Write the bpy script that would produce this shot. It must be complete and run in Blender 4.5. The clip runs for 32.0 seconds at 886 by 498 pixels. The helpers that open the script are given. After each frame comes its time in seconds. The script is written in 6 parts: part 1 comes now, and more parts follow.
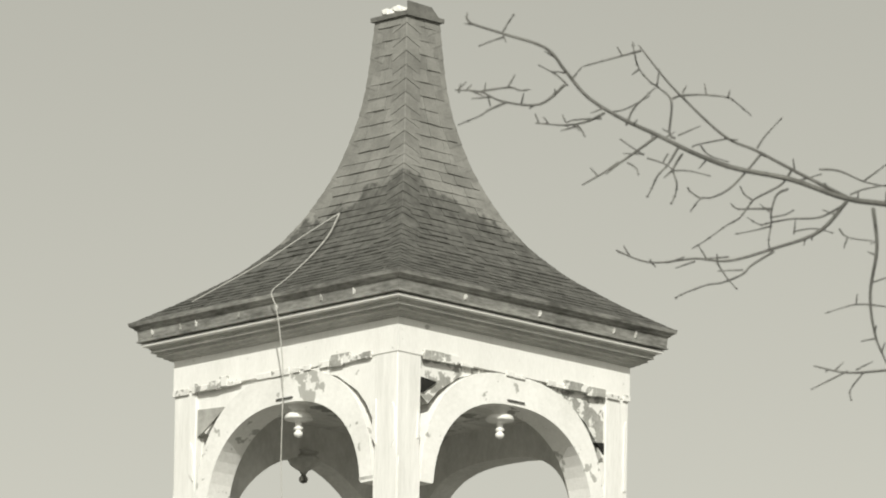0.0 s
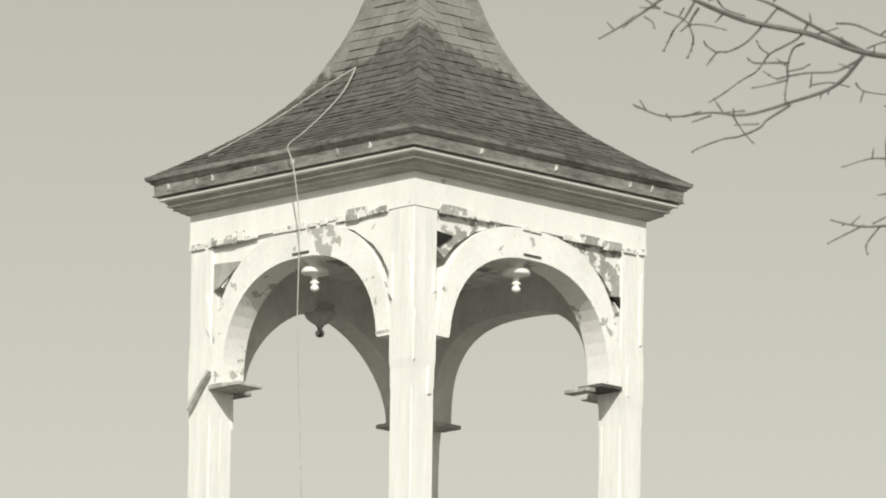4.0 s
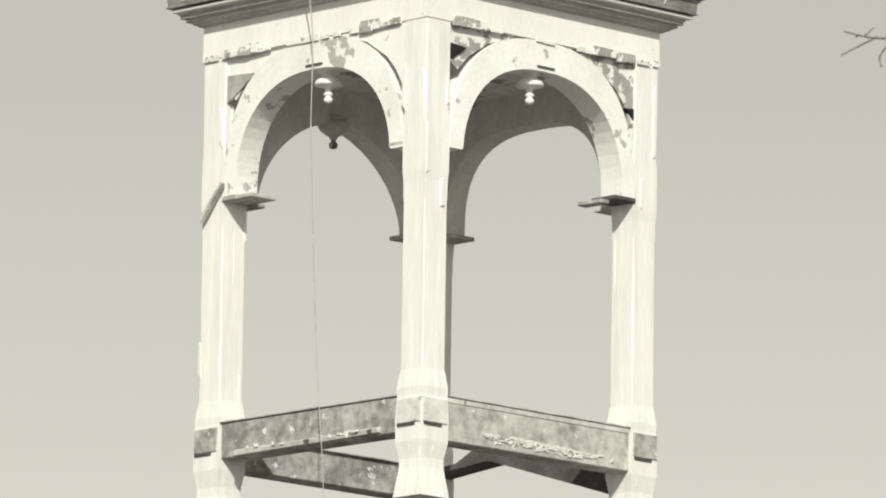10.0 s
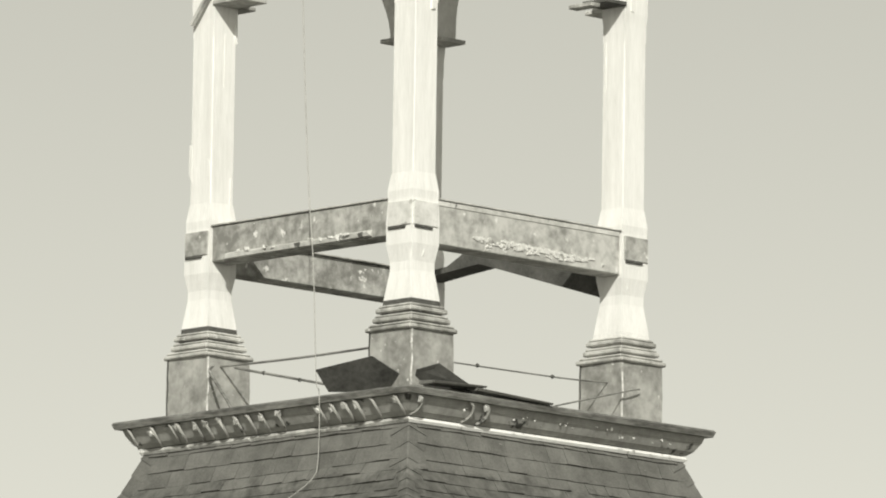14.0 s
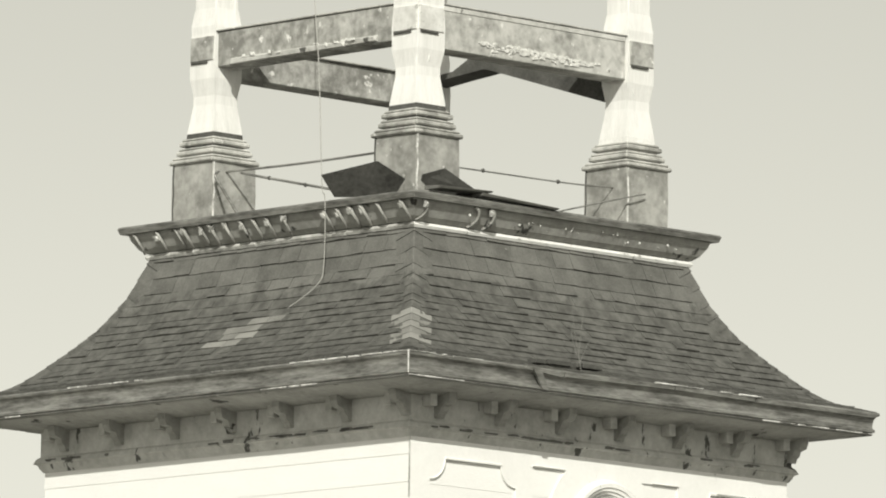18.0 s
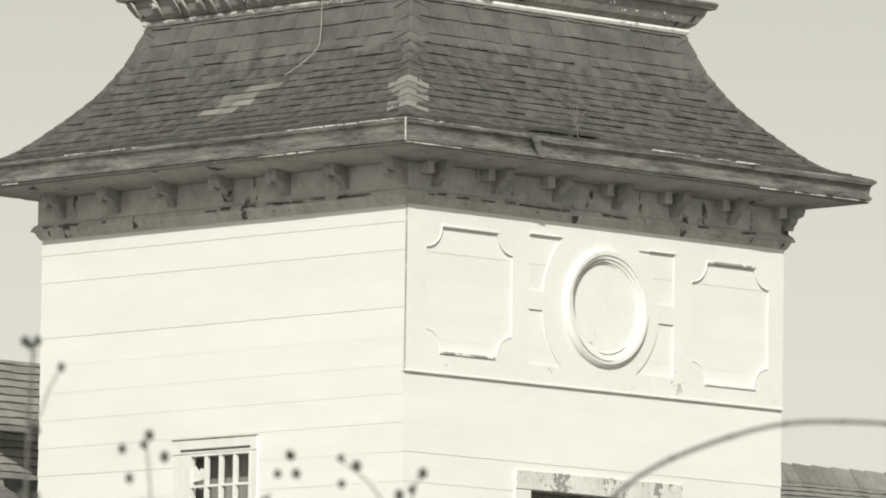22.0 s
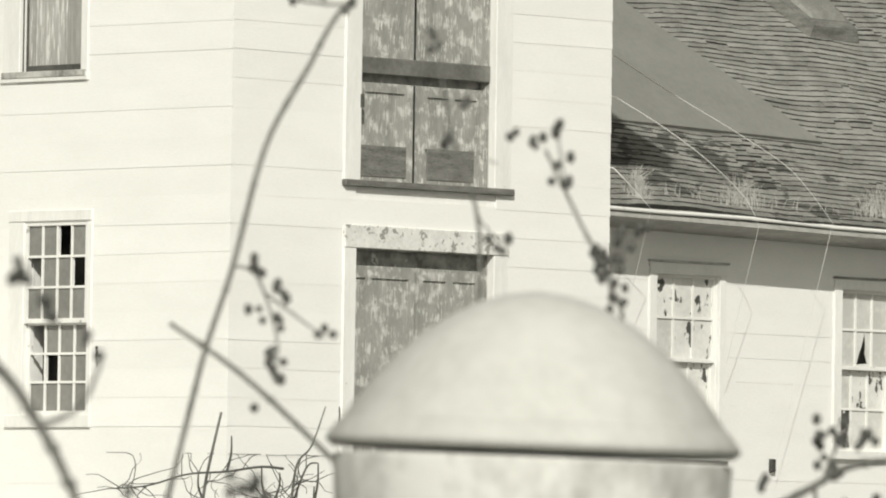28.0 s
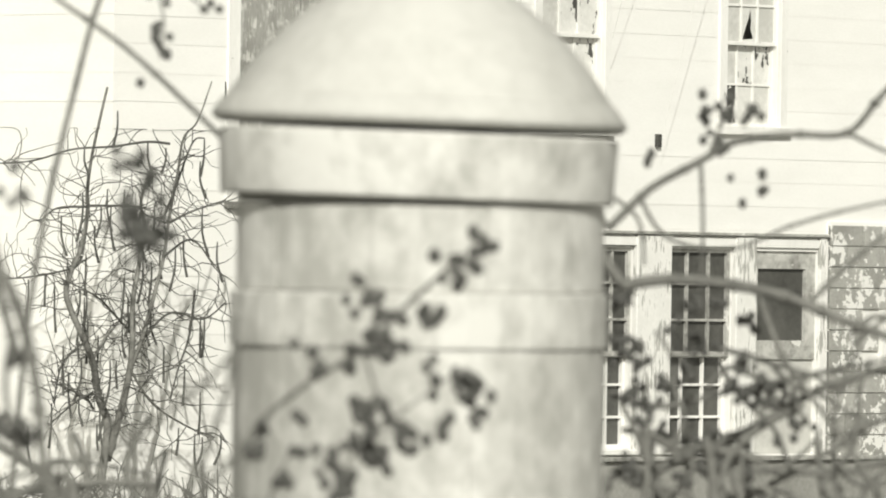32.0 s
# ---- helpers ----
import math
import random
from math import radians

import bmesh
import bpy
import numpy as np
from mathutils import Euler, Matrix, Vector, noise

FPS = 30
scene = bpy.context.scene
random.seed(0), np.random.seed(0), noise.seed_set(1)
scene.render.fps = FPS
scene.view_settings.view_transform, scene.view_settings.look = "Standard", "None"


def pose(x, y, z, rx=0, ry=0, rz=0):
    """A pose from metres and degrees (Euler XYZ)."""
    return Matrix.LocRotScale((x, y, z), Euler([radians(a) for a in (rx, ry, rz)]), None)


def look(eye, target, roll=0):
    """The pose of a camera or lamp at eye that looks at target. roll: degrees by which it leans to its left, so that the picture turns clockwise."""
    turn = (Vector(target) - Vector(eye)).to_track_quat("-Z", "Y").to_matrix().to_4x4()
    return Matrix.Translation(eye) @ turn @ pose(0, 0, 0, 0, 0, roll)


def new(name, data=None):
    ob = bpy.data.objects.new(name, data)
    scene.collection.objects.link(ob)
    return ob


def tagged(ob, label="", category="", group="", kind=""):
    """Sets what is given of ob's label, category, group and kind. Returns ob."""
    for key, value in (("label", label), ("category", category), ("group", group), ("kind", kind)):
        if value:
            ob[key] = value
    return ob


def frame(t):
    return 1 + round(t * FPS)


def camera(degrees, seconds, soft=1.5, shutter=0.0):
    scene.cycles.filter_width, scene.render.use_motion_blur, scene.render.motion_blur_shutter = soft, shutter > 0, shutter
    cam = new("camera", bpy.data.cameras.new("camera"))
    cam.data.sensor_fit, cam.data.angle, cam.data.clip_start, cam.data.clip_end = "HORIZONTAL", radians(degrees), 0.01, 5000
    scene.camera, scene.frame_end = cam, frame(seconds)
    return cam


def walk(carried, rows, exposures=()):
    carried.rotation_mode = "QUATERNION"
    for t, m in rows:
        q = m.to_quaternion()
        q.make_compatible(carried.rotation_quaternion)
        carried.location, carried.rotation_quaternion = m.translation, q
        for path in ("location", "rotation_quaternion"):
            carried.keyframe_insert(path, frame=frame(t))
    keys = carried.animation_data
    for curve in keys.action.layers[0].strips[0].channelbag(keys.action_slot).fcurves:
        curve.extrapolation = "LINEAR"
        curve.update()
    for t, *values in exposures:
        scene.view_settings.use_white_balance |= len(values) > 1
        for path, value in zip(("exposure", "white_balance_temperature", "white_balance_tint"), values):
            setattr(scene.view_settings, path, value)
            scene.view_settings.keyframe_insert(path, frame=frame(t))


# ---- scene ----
cam = camera(5.984, 32.0, 1.95)
EYE = Vector((-44.712, -46.379, 2.4))
LEAN = 0.857
# seconds, heading from +x, degrees above level
ROWS = [
    (0.0, 45.777, 12.660),
    (0.5, 45.778, 12.523),
    (1.0, 45.778, 12.421),
    (1.5, 45.779, 12.285),
    (2.0, 45.780, 12.178),
    (2.5, 45.780, 12.070),
    (3.0, 45.834, 11.945),
    (3.5, 45.865, 11.810),
    (5.5, 45.893, 11.213),
    (6.0, 45.921, 11.039),
    (6.5, 45.948, 10.902),
    (7.0, 45.946, 10.832),
    (7.5, 45.944, 10.789),
    (8.0, 45.949, 10.692),
    (8.5, 45.950, 10.586),
    (9.0, 45.949, 10.540),
    (9.5, 45.945, 10.509),
    (10.0, 45.948, 10.399),
    (10.5, 45.979, 10.232),
    (11.0, 45.968, 10.168),
    (11.5, 45.962, 10.025),
    (12.0, 45.961, 9.821),
    (12.5, 45.933, 9.694),
    (13.0, 45.859, 9.550),
    (13.5, 45.868, 9.299),
    (14.0, 45.866, 9.070),
    (14.5, 45.885, 8.841),
    (15.0, 45.881, 8.665),
    (15.5, 45.887, 8.432),
    (17.5, 45.890, 7.843),
    (18.0, 45.885, 7.752),
    (18.5, 45.880, 7.642),
    (19.0, 45.880, 7.571),
    (19.5, 45.874, 7.467),
    (20.0, 45.868, 7.167),
    (20.5, 45.866, 6.795),
    (21.0, 45.857, 6.641),
    (21.5, 45.845, 6.419),
    (22.0, 45.842, 6.181),
    (22.5, 45.840, 6.010),
    (23.0, 45.836, 5.821),
    (23.5, 45.834, 5.601),
    (24.0, 45.829, 5.268),
    (24.5, 45.817, 4.948),
    (25.0, 45.815, 4.579),
    (25.5, 45.710, 4.115),
    (27.5, 45.017, 2.590),
    (28.0, 44.654, 2.302),
    (28.5, 44.271, 2.064),
    (29.0, 44.042, 1.719),
    (29.5, 43.895, 1.221),
    (30.0, 43.860, 0.838),
    (30.5, 43.855, 0.578),
    (31.0, 43.857, 0.386),
    (31.5, 43.855, 0.291),
    (32.0, 43.852, 0.117),
]

def aim(heading, rise):
    h, r = radians(heading), radians(rise)
    return Vector((math.cos(h) * math.cos(r), math.sin(h) * math.cos(r), math.sin(r)))


EXPOSURES = [(0.0, 0.11), (6.0, 0.12), (9.0, 0.10), (13.0, 0.09), (15.0, 0.08), (19.0, 0.13), (21.0, 0.02), (23.0, -0.09), (25.0, -0.13), (28.0, -0.13), (30.0, 0.02), (32.0, 0.07)]
walk(cam, [(t, look(EYE, EYE + aim(h, r), LEAN)) for t, h, r in ROWS], EXPOSURES)
cam.data.dof.use_dof = True
cam.data.dof.focus_distance = 61.5
cam.data.dof.aperture_fstop = 18.5

# ---- light: clear sky, sun behind the camera's shoulder ----
SUN_DIR = Vector((-0.555, -0.553, 0.497)).normalized()
world = bpy.data.worlds.new("sky")
scene.world = world
world.use_nodes = True
wt = world.node_tree
sky = wt.nodes.new("ShaderNodeTexSky")
sky.sky_type = "NISHITA"
sky.sun_disc = False
sky.sun_elevation = math.asin(SUN_DIR.z)
sky.sun_rotation = math.atan2(SUN_DIR.x, SUN_DIR.y)
sky.dust_density = 1.0
grey = wt.nodes.new("ShaderNodeRGBToBW")
tone = wt.nodes.new("ShaderNodeMix")
tone.data_type, tone.blend_type = "RGBA", "MULTIPLY"
tone.inputs[0].default_value = 1.0
tone.inputs[7].default_value = (1.0, 0.99, 0.865, 1)
wt.links.new(sky.outputs[0], grey.inputs[0])
wt.links.new(grey.outputs[0], tone.inputs[6])
wt.links.new(tone.outputs[2], wt.nodes["Background"].inputs[0])
wt.nodes["Background"].inputs[1].default_value = 0.112

sun = new("sun", bpy.data.lights.new("sun", "SUN"))
sun.data.energy, sun.data.angle, sun.data.color = 4.0, radians(0.53), (1.0, 0.985, 0.90)
sun.matrix_world = look((0, 0, 60), Vector((0, 0, 60)) - SUN_DIR)

# ---- materials: a monochrome print, slightly warm ----


def tint(v):
    return (v, v * 0.99, v * (0.895 + 0.075 * v), 1)


def material(name, dark, light, rough=0.8, scale=3.0, fine=40.0, bump=0.25, stretch=(1, 1, 1), metal=0.0,
             vary=0.0, flakes=None, flake_scale=20.0, flake_cut=0.55, flake_stretch=(1, 1, 1), bump_size=0.01, flake_patch=0.0, low=0.35, high=0.65):
    """Two scales of noise between a dark and a light tone, relief, an own tone for each piece, and flaked paint."""
    m = bpy.data.materials.new(name)
    m.use_nodes = True
    t = m.node_tree
    b = t.nodes["Principled BSDF"]
    b.inputs["Roughness"].default_value = rough
    b.inputs["Metallic"].default_value = metal
    if rough >= 0.6:
        b.inputs["Specular IOR Level"].default_value = 0.22
    co = t.nodes.new("ShaderNodeTexCoord")
    mp = t.nodes.new("ShaderNodeMapping")
    mp.inputs["Scale"].default_value = stretch
    t.links.new(co.outputs["Object"], mp.inputs[0])

    co_map = t.nodes.new("ShaderNodeMapping")
    t.links.new(co.outputs["Object"], co_map.inputs[0])

    def noise_at(s, detail, src):
        n = t.nodes.new("ShaderNodeTexNoise")
        n.inputs["Scale"].default_value, n.inputs["Detail"].default_value = s, detail
        n.inputs["Roughness"].default_value = 0.6
        t.links.new(src.outputs[0], n.inputs["Vector"])
        return n

    def math_node(op, a, c):
        n = t.nodes.new("ShaderNodeMath")
        n.operation = op
        for i, v in enumerate((a, c)):
            if isinstance(v, (int, float)):
                n.inputs[i].default_value = v
            else:
                t.links.new(v, n.inputs[i])
        return n.outputs[0]

    big, small = noise_at(scale, 5, mp), noise_at(fine, 3, mp)
    mixed = math_node("ADD", math_node("MULTIPLY", big.outputs[0], 0.62), math_node("MULTIPLY", small.outputs[0], 0.38))
    if vary:
        info = t.nodes.new("ShaderNodeObjectInfo")
        mixed = math_node("ADD", mixed, math_node("MULTIPLY", math_node("SUBTRACT", info.outputs["Random"], 0.5), vary))
    ramp = t.nodes.new("ShaderNodeValToRGB")
    ramp.color_ramp.elements[0].position, ramp.color_ramp.elements[0].color = low, tint(dark)
    ramp.color_ramp.elements[1].position, ramp.color_ramp.elements[1].color = high, tint(light)
    t.links.new(mixed, ramp.inputs[0])
    colour = ramp.outputs[0]
    if flakes is not None:
        mp2 = t.nodes.new("ShaderNodeMapping")
        mp2.inputs["Scale"].default_value = flake_stretch
        t.links.new(co.outputs["Object"], mp2.inputs[0])
        fl = noise_at(flake_scale, 6, mp2)
        level = fl.outputs[0]
        if flake_patch:
            where = noise_at(flake_patch, 2, co_map)
            level = math_node("ADD", level, math_node("MULTIPLY", math_node("SUBTRACT", where.outputs[0], 0.5), 0.85))
        cut = t.nodes.new("ShaderNodeValToRGB")
        cut.color_ramp.elements[0].position, cut.color_ramp.elements[1].position = flake_cut, flake_cut + 0.03
        t.links.new(level, cut.inputs[0])
        mix = t.nodes.new("ShaderNodeMix")
        mix.data_type = "RGBA"
        t.links.new(cut.outputs[0], mix.inputs[0])
        t.links.new(colour, mix.inputs[6])
        mix.inputs[7].default_value = tint(flakes)
        colour = mix.outputs[2]
    t.links.new(colour, b.inputs["Base Color"])
    bp = t.nodes.new("ShaderNodeBump")
    bp.inputs["Strength"].default_value, bp.inputs["Distance"].default_value = bump, bump_size
    t.links.new(small.outputs[0], bp.inputs["Height"])
    t.links.new(bp.outputs[0], b.inputs["Normal"])
    return m


WHITE = material("white_paint", 0.72, 0.82, 0.6, 1.5, 30, 0.15)
SIDING = material("white_siding", 0.77, 0.83, 0.65, 1.2, 25, 0.15, stretch=(1, 1, 3), vary=0.14)
CHIPPED = material("thinly_chipped_white", 0.76, 0.83, 0.65, 2.0, 30, 0.15, flakes=0.50, flake_scale=26.0, flake_cut=0.74, flake_patch=3.0)
WORN = material("worn_white_paint", 0.70, 0.82, 0.65, 2.0, 30, 0.25, stretch=(2.5, 2.5, 0.6), flakes=0.42, flake_scale=8.0, flake_cut=0.655)
POST = material("weathered_post_paint", 0.66, 0.82, 0.65, 2.0, 18, 0.3, stretch=(6, 6, 0.5))
PEELED = material("peeled_trim", 0.22, 0.40, 0.8, 4, 40, 0.4, flakes=0.72, flake_scale=9.0, flake_cut=0.50)
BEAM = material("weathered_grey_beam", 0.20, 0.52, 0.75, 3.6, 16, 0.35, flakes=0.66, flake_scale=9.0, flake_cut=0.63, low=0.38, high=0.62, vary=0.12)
PALEBLOCK = material("whitewashed_board", 0.50, 0.76, 0.75, 4.0, 20, 0.25, flakes=0.34, flake_scale=9.0, flake_cut=0.62)
RUST = material("tarnished_metal", 0.12, 0.42, 0.36, 3.4, 16, 0.25, metal=0.4, stretch=(0.7, 0.7, 4.0), low=0.38, high=0.66)
# very dark tone puts the shade of a sheet facing away into its colour
TORN = material("sheet_toned_as_shaded", 0.03, 0.085, 0.7, 4.0, 25, 0.3)
GUTTER = material("streaked_gutter_metal", 0.13, 0.44, 0.40, 2.6, 14, 0.2, metal=0.35, stretch=(0.8, 0.8, 3.0), low=0.38, high=0.66)
# near-black tone that stands in for deep shade
BLACK_SHADE = material("near_black_shade", 0.012, 0.03, 0.95, 4, 30, 0.2)
RIM_SHADE = material("painted_rim_shade", 0.20, 0.50, 0.85, 7.0, 30, 0.3)
# dark tone and patches deepen the shade under the eaves
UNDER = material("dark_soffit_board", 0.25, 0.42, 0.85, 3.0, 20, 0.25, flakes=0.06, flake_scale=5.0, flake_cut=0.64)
MULLION = material("flaked_white_mullion", 0.68, 0.80, 0.7, 3, 30, 0.3, flakes=0.38, flake_scale=22.0, flake_cut=0.59, flake_stretch=(2.5, 2.5, 0.30), flake_patch=3.0)
METAL = material("dull_sheet_metal", 0.12, 0.24, 0.5, 3.5, 25, 0.15, metal=0.3, flakes=0.40, flake_scale=4.0, flake_cut=0.66)
PLINTH = material("grey_sheet_plinth", 0.22, 0.46, 0.6, 3.4, 14, 0.2, metal=0.2, flakes=0.75, flake_scale=22.0, flake_cut=0.685, low=0.38, high=0.62)
SLATE_PALE = material("pale_shingle", 0.18, 0.27, 0.8, 5.0, 60, 0.3, vary=0.3)
SHINGLE_DARK = material("mossy_dark_shingle", 0.045, 0.125, 0.9, 11.0, 70, 0.5, vary=0.12)
# dark vertical streaks put shadow streaks into the paint
SOFFIT = material("shade_streaked_grey_paint", 0.37, 0.61, 0.8, 3.5, 18, 0.25, flakes=0.10, flake_scale=5.0, flake_cut=0.62, flake_stretch=(1.8, 1.8, 0.6))
TRIM = material("weathered_white_trim", 0.70, 0.81, 0.7, 3.0, 20, 0.25, stretch=(3, 3, 0.6), flakes=0.45, flake_scale=16.0, flake_cut=0.70)
CORNICE = material("pale_grey_cornice", 0.32, 0.52, 0.8, 3.0, 18, 0.25, stretch=(1, 1, 4))
CEILING = material("dim_ceiling_board", 0.50, 0.74, 0.85, 3.0, 30, 0.3, stretch=(1, 4, 1), flakes=0.28, flake_scale=3.0, flake_cut=0.60)
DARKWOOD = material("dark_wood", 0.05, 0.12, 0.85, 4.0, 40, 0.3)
DOOR = material("peeling_grey_door_paint", 0.22, 0.36, 0.75, 3.0, 30, 0.3, stretch=(4, 4, 0.8), flakes=0.58, flake_scale=40.0, flake_cut=0.57, flake_stretch=(5.0, 5.0, 0.20), flake_patch=9.0)
STREAKED = material("pale_streaked_board", 0.30, 0.50, 0.8, 2.5, 14, 0.3, stretch=(9, 9, 0.7), flakes=0.66, flake_scale=5.0, flake_cut=0.54, flake_stretch=(9, 9, 0.7))
STRIPPED = material("stripped_grey_board", 0.26, 0.42, 0.8, 2.5, 14, 0.3, stretch=(9, 9, 0.7), flakes=0.60, flake_scale=5.0, flake_cut=0.62, flake_stretch=(9, 9, 0.6))
GREYBOARD = material("darker_grey_board", 0.20, 0.33, 0.85, 2.5, 14, 0.3, stretch=(9, 9, 0.7))
FOOTBOARD = material("bare_rough_board", 0.10, 0.24, 0.85, 5.0, 40, 0.5, stretch=(1, 1, 5))
HEADBOARD = material("chipped_white_head", 0.56, 0.78, 0.7, 5, 30, 0.3, flakes=0.30, flake_scale=24.0, flake_cut=0.60, flake_patch=4.0)
GLASSY = material("dusty_pane", 0.16, 0.24, 0.15, 3.0, 20, 0.05)
DARKGLASS = material("dim_glass", 0.05, 0.10, 0.3, 3.0, 20, 0.05)
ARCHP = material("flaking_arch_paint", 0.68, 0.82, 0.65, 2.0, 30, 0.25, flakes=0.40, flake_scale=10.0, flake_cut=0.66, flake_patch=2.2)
SHADED_ARCH = material("shaded_white_arch_paint", 0.52, 0.72, 0.8, 3.0, 30, 0.3, stretch=(1, 1, 0.6))
WASHED = material("flaking_whitewashed_pane", 0.58, 0.76, 0.5, 4.0, 30, 0.2, flakes=0.06, flake_scale=9.0, flake_cut=0.60, flake_stretch=(1.4, 1, 0.7), flake_patch=6.0)
FARMWHITE = material("chalky_white_siding", 0.77, 0.83, 0.8, 1.5, 25, 0.2, stretch=(1, 1, 3), vary=0.08)
WASHPANE = material("whitewashed_pane", 0.50, 0.68, 0.5, 5.0, 30, 0.2, vary=0.3)
CABLE = material("pale_cable", 0.70, 0.80, 0.7, 20, 80, 0.1)
# bright metal pieces; also paints gutter highlights and sunlit rib edges
EDGE = material("bright_metal_and_glint", 0.30, 0.80, 0.45, 9.0, 40, 0.2, low=0.42, high=0.58)
# dark butt faces paint the shadow line below each shingle course
ENDSHADE = material("shade_dark_shingle_ends", 0.05, 0.11, 0.9, 6.0, 40, 0.4)
ENDSHADE_PALE = material("shade_grey_shingle_ends", 0.12, 0.20, 0.9, 6.0, 40, 0.4)
ROOF2 = material("wavy_wood_shingle", 0.18, 0.33, 0.85, 4.0, 50, 0.4, vary=0.2)
ROOF_LOW = material("mossy_wood_shingle", 0.17, 0.32, 0.9, 4.0, 50, 0.4, vary=0.2, flakes=0.10, flake_scale=3.0, flake_cut=0.55, flake_stretch=(1, 2, 2))
OLDFELT = material("mottled_old_felt", 0.10, 0.23, 0.9, 7.0, 30, 0.35, stretch=(1, 2.5, 2.5), low=0.36, high=0.64)
ROOF_SHADOW = material("painted_roof_shadow", 0.20, 0.24, 0.8, 2.0, 20, 0.1)
CONCRETE = material("cast_concrete", 0.44, 0.56, 0.85, 3.0, 30, 0.25)
STONE = material("stained_stone", 0.37, 0.62, 0.85, 6.0, 22, 0.35, stretch=(1, 1, 0.8), vary=0.15, low=0.40, high=0.60)
FOUND = material("grey_foundation", 0.22, 0.34, 0.85, 3.0, 30, 0.3)
BRICKM = material("painted_brick", 0.26, 0.40, 0.85, 4.0, 40, 0.4, vary=0.3, flakes=0.72, flake_scale=14.0, flake_cut=0.56, flake_patch=2.5)
BARK = material("bare_bark", 0.07, 0.17, 0.85, 8.0, 60, 0.3)
CANE = material("dry_cane", 0.10, 0.21, 0.75, 8.0, 60, 0.2)
VINEWOOD = material("grey_vine_bark", 0.10, 0.26, 0.85, 8.0, 60, 0.3)
TWIGWOOD = material("dark_vine_twigs", 0.055, 0.13, 0.85, 8.0, 60, 0.2)
BERRY = material("dark_berry", 0.05, 0.10, 0.5, 20, 80, 0.2)
GRASS = material("dry_grass", 0.13, 0.23, 0.95, 0.5, 12, 0.4)
STRAW = material("pale_straw", 0.34, 0.54, 0.9, 5, 30, 0.1)
ROPE = material("pale_rope", 0.30, 0.44, 0.8, 20, 80, 0.2)
PLASTER = material("white_rubble", 0.60, 0.80, 0.85, 6, 40, 0.4)


def moss_over(m, dark, light, top, fall, ragged):
    """Moss that covers a square roof below a ragged line, highest at the front hip."""
    t = m.node_tree
    b = t.nodes["Principled BSDF"]
    under = b.inputs["Base Color"].links[0].from_socket
    co = t.nodes.new("ShaderNodeTexCoord")
    xyz = t.nodes.new("ShaderNodeSeparateXYZ")
    t.links.new(co.outputs["Object"], xyz.inputs[0])

    def calc(op, a, c):
        n = t.nodes.new("ShaderNodeMath")
        n.operation = op
        for i, v in enumerate((a, c)):
            if isinstance(v, (int, float)):
                n.inputs[i].default_value = v
            else:
                t.links.new(v, n.inputs[i])
        return n.outputs[0]

    def rough(scale, detail):
        n = t.nodes.new("ShaderNodeTexNoise")
        n.inputs["Scale"].default_value, n.inputs["Detail"].default_value, n.inputs["Roughness"].default_value = scale, detail, 0.65
        t.links.new(co.outputs["Object"], n.inputs["Vector"])
        return n.outputs[0]

    away = calc("ABSOLUTE", calc("SUBTRACT", xyz.outputs[0], xyz.outputs[1]), 0.0)
    level = calc("ADD", xyz.outputs[2], calc("MULTIPLY", away, fall))
    level = calc("ADD", level, calc("MULTIPLY", calc("SUBTRACT", rough(5.0, 6), 0.5), ragged))
    grow = calc("MULTIPLY", calc("SUBTRACT", top, level), 26.0)
    clamp = t.nodes.new("ShaderNodeClamp")
    t.links.new(grow, clamp.inputs[0])
    ramp = t.nodes.new("ShaderNodeValToRGB")
    ramp.color_ramp.elements[0].position, ramp.color_ramp.elements[0].color = 0.36, tint(dark)
    ramp.color_ramp.elements[1].position, ramp.color_ramp.elements[1].color = 0.64, tint(light)
    t.links.new(rough(10.0, 6), ramp.inputs[0])
    mix = t.nodes.new("ShaderNodeMix")
    mix.data_type = "RGBA"
    t.links.new(clamp.outputs[0], mix.inputs[0])
    t.links.new(under, mix.inputs[6])
    t.links.new(ramp.outputs[0], mix.inputs[7])
    t.links.new(mix.outputs[2], b.inputs["Base Color"])
    return m


SPIRE_ROOF = moss_over(material("mossy_spire_shingle", 0.16, 0.245, 0.85, 6.0, 60, 0.4, vary=0.16), 0.074, 0.138, 17.37, 0.32, 0.50)
MANSARD_ROOF = moss_over(material("mossy_mansard_shingle", 0.092, 0.165, 0.88, 5.0, 60, 0.5, vary=0.13, flakes=0.34, flake_scale=26.0, flake_cut=0.715), 0.074, 0.138, 10.70, 0.0, 0.45)

# ---- mesh helpers ----


def placed(ob):
    """Where ob stands in the world."""
    own = ob.matrix_basis
    return placed(ob.parent) @ ob.matrix_parent_inverse @ own if ob.parent else own


def attach(ob, parent):
    if parent:
        ob.parent = parent
        ob.matrix_parent_inverse = placed(parent).inverted()


def part(name, bm, mat, parent=None, label="", smooth=False):
    me = bpy.data.meshes.new(name)
    if smooth:
        for f in bm.faces:
            f.smooth = True
    bmesh.ops.recalc_face_normals(bm, faces=bm.faces)
    bm.to_mesh(me)
    bm.free()
    me.materials.append(mat)
    ob = new(name, me)
    attach(ob, parent)
    if label:
        ob["label"] = label
    return ob


def quick(name, verts, faces, mat, parent, ends=None):
    """One piece from corners and faces; ends: (material, every how many faces, which of them) for its butt ends."""
    me = bpy.data.meshes.new(name)
    me.from_pydata([tuple(v) for v in verts], [], faces)
    me.materials.append(mat)
    if ends:
        me.materials.append(ends[0])
        for p in me.polygons:
            p.material_index = int(p.index % ends[1] == ends[2])
    ob = new(name, me)
    attach(ob, parent)
    return ob


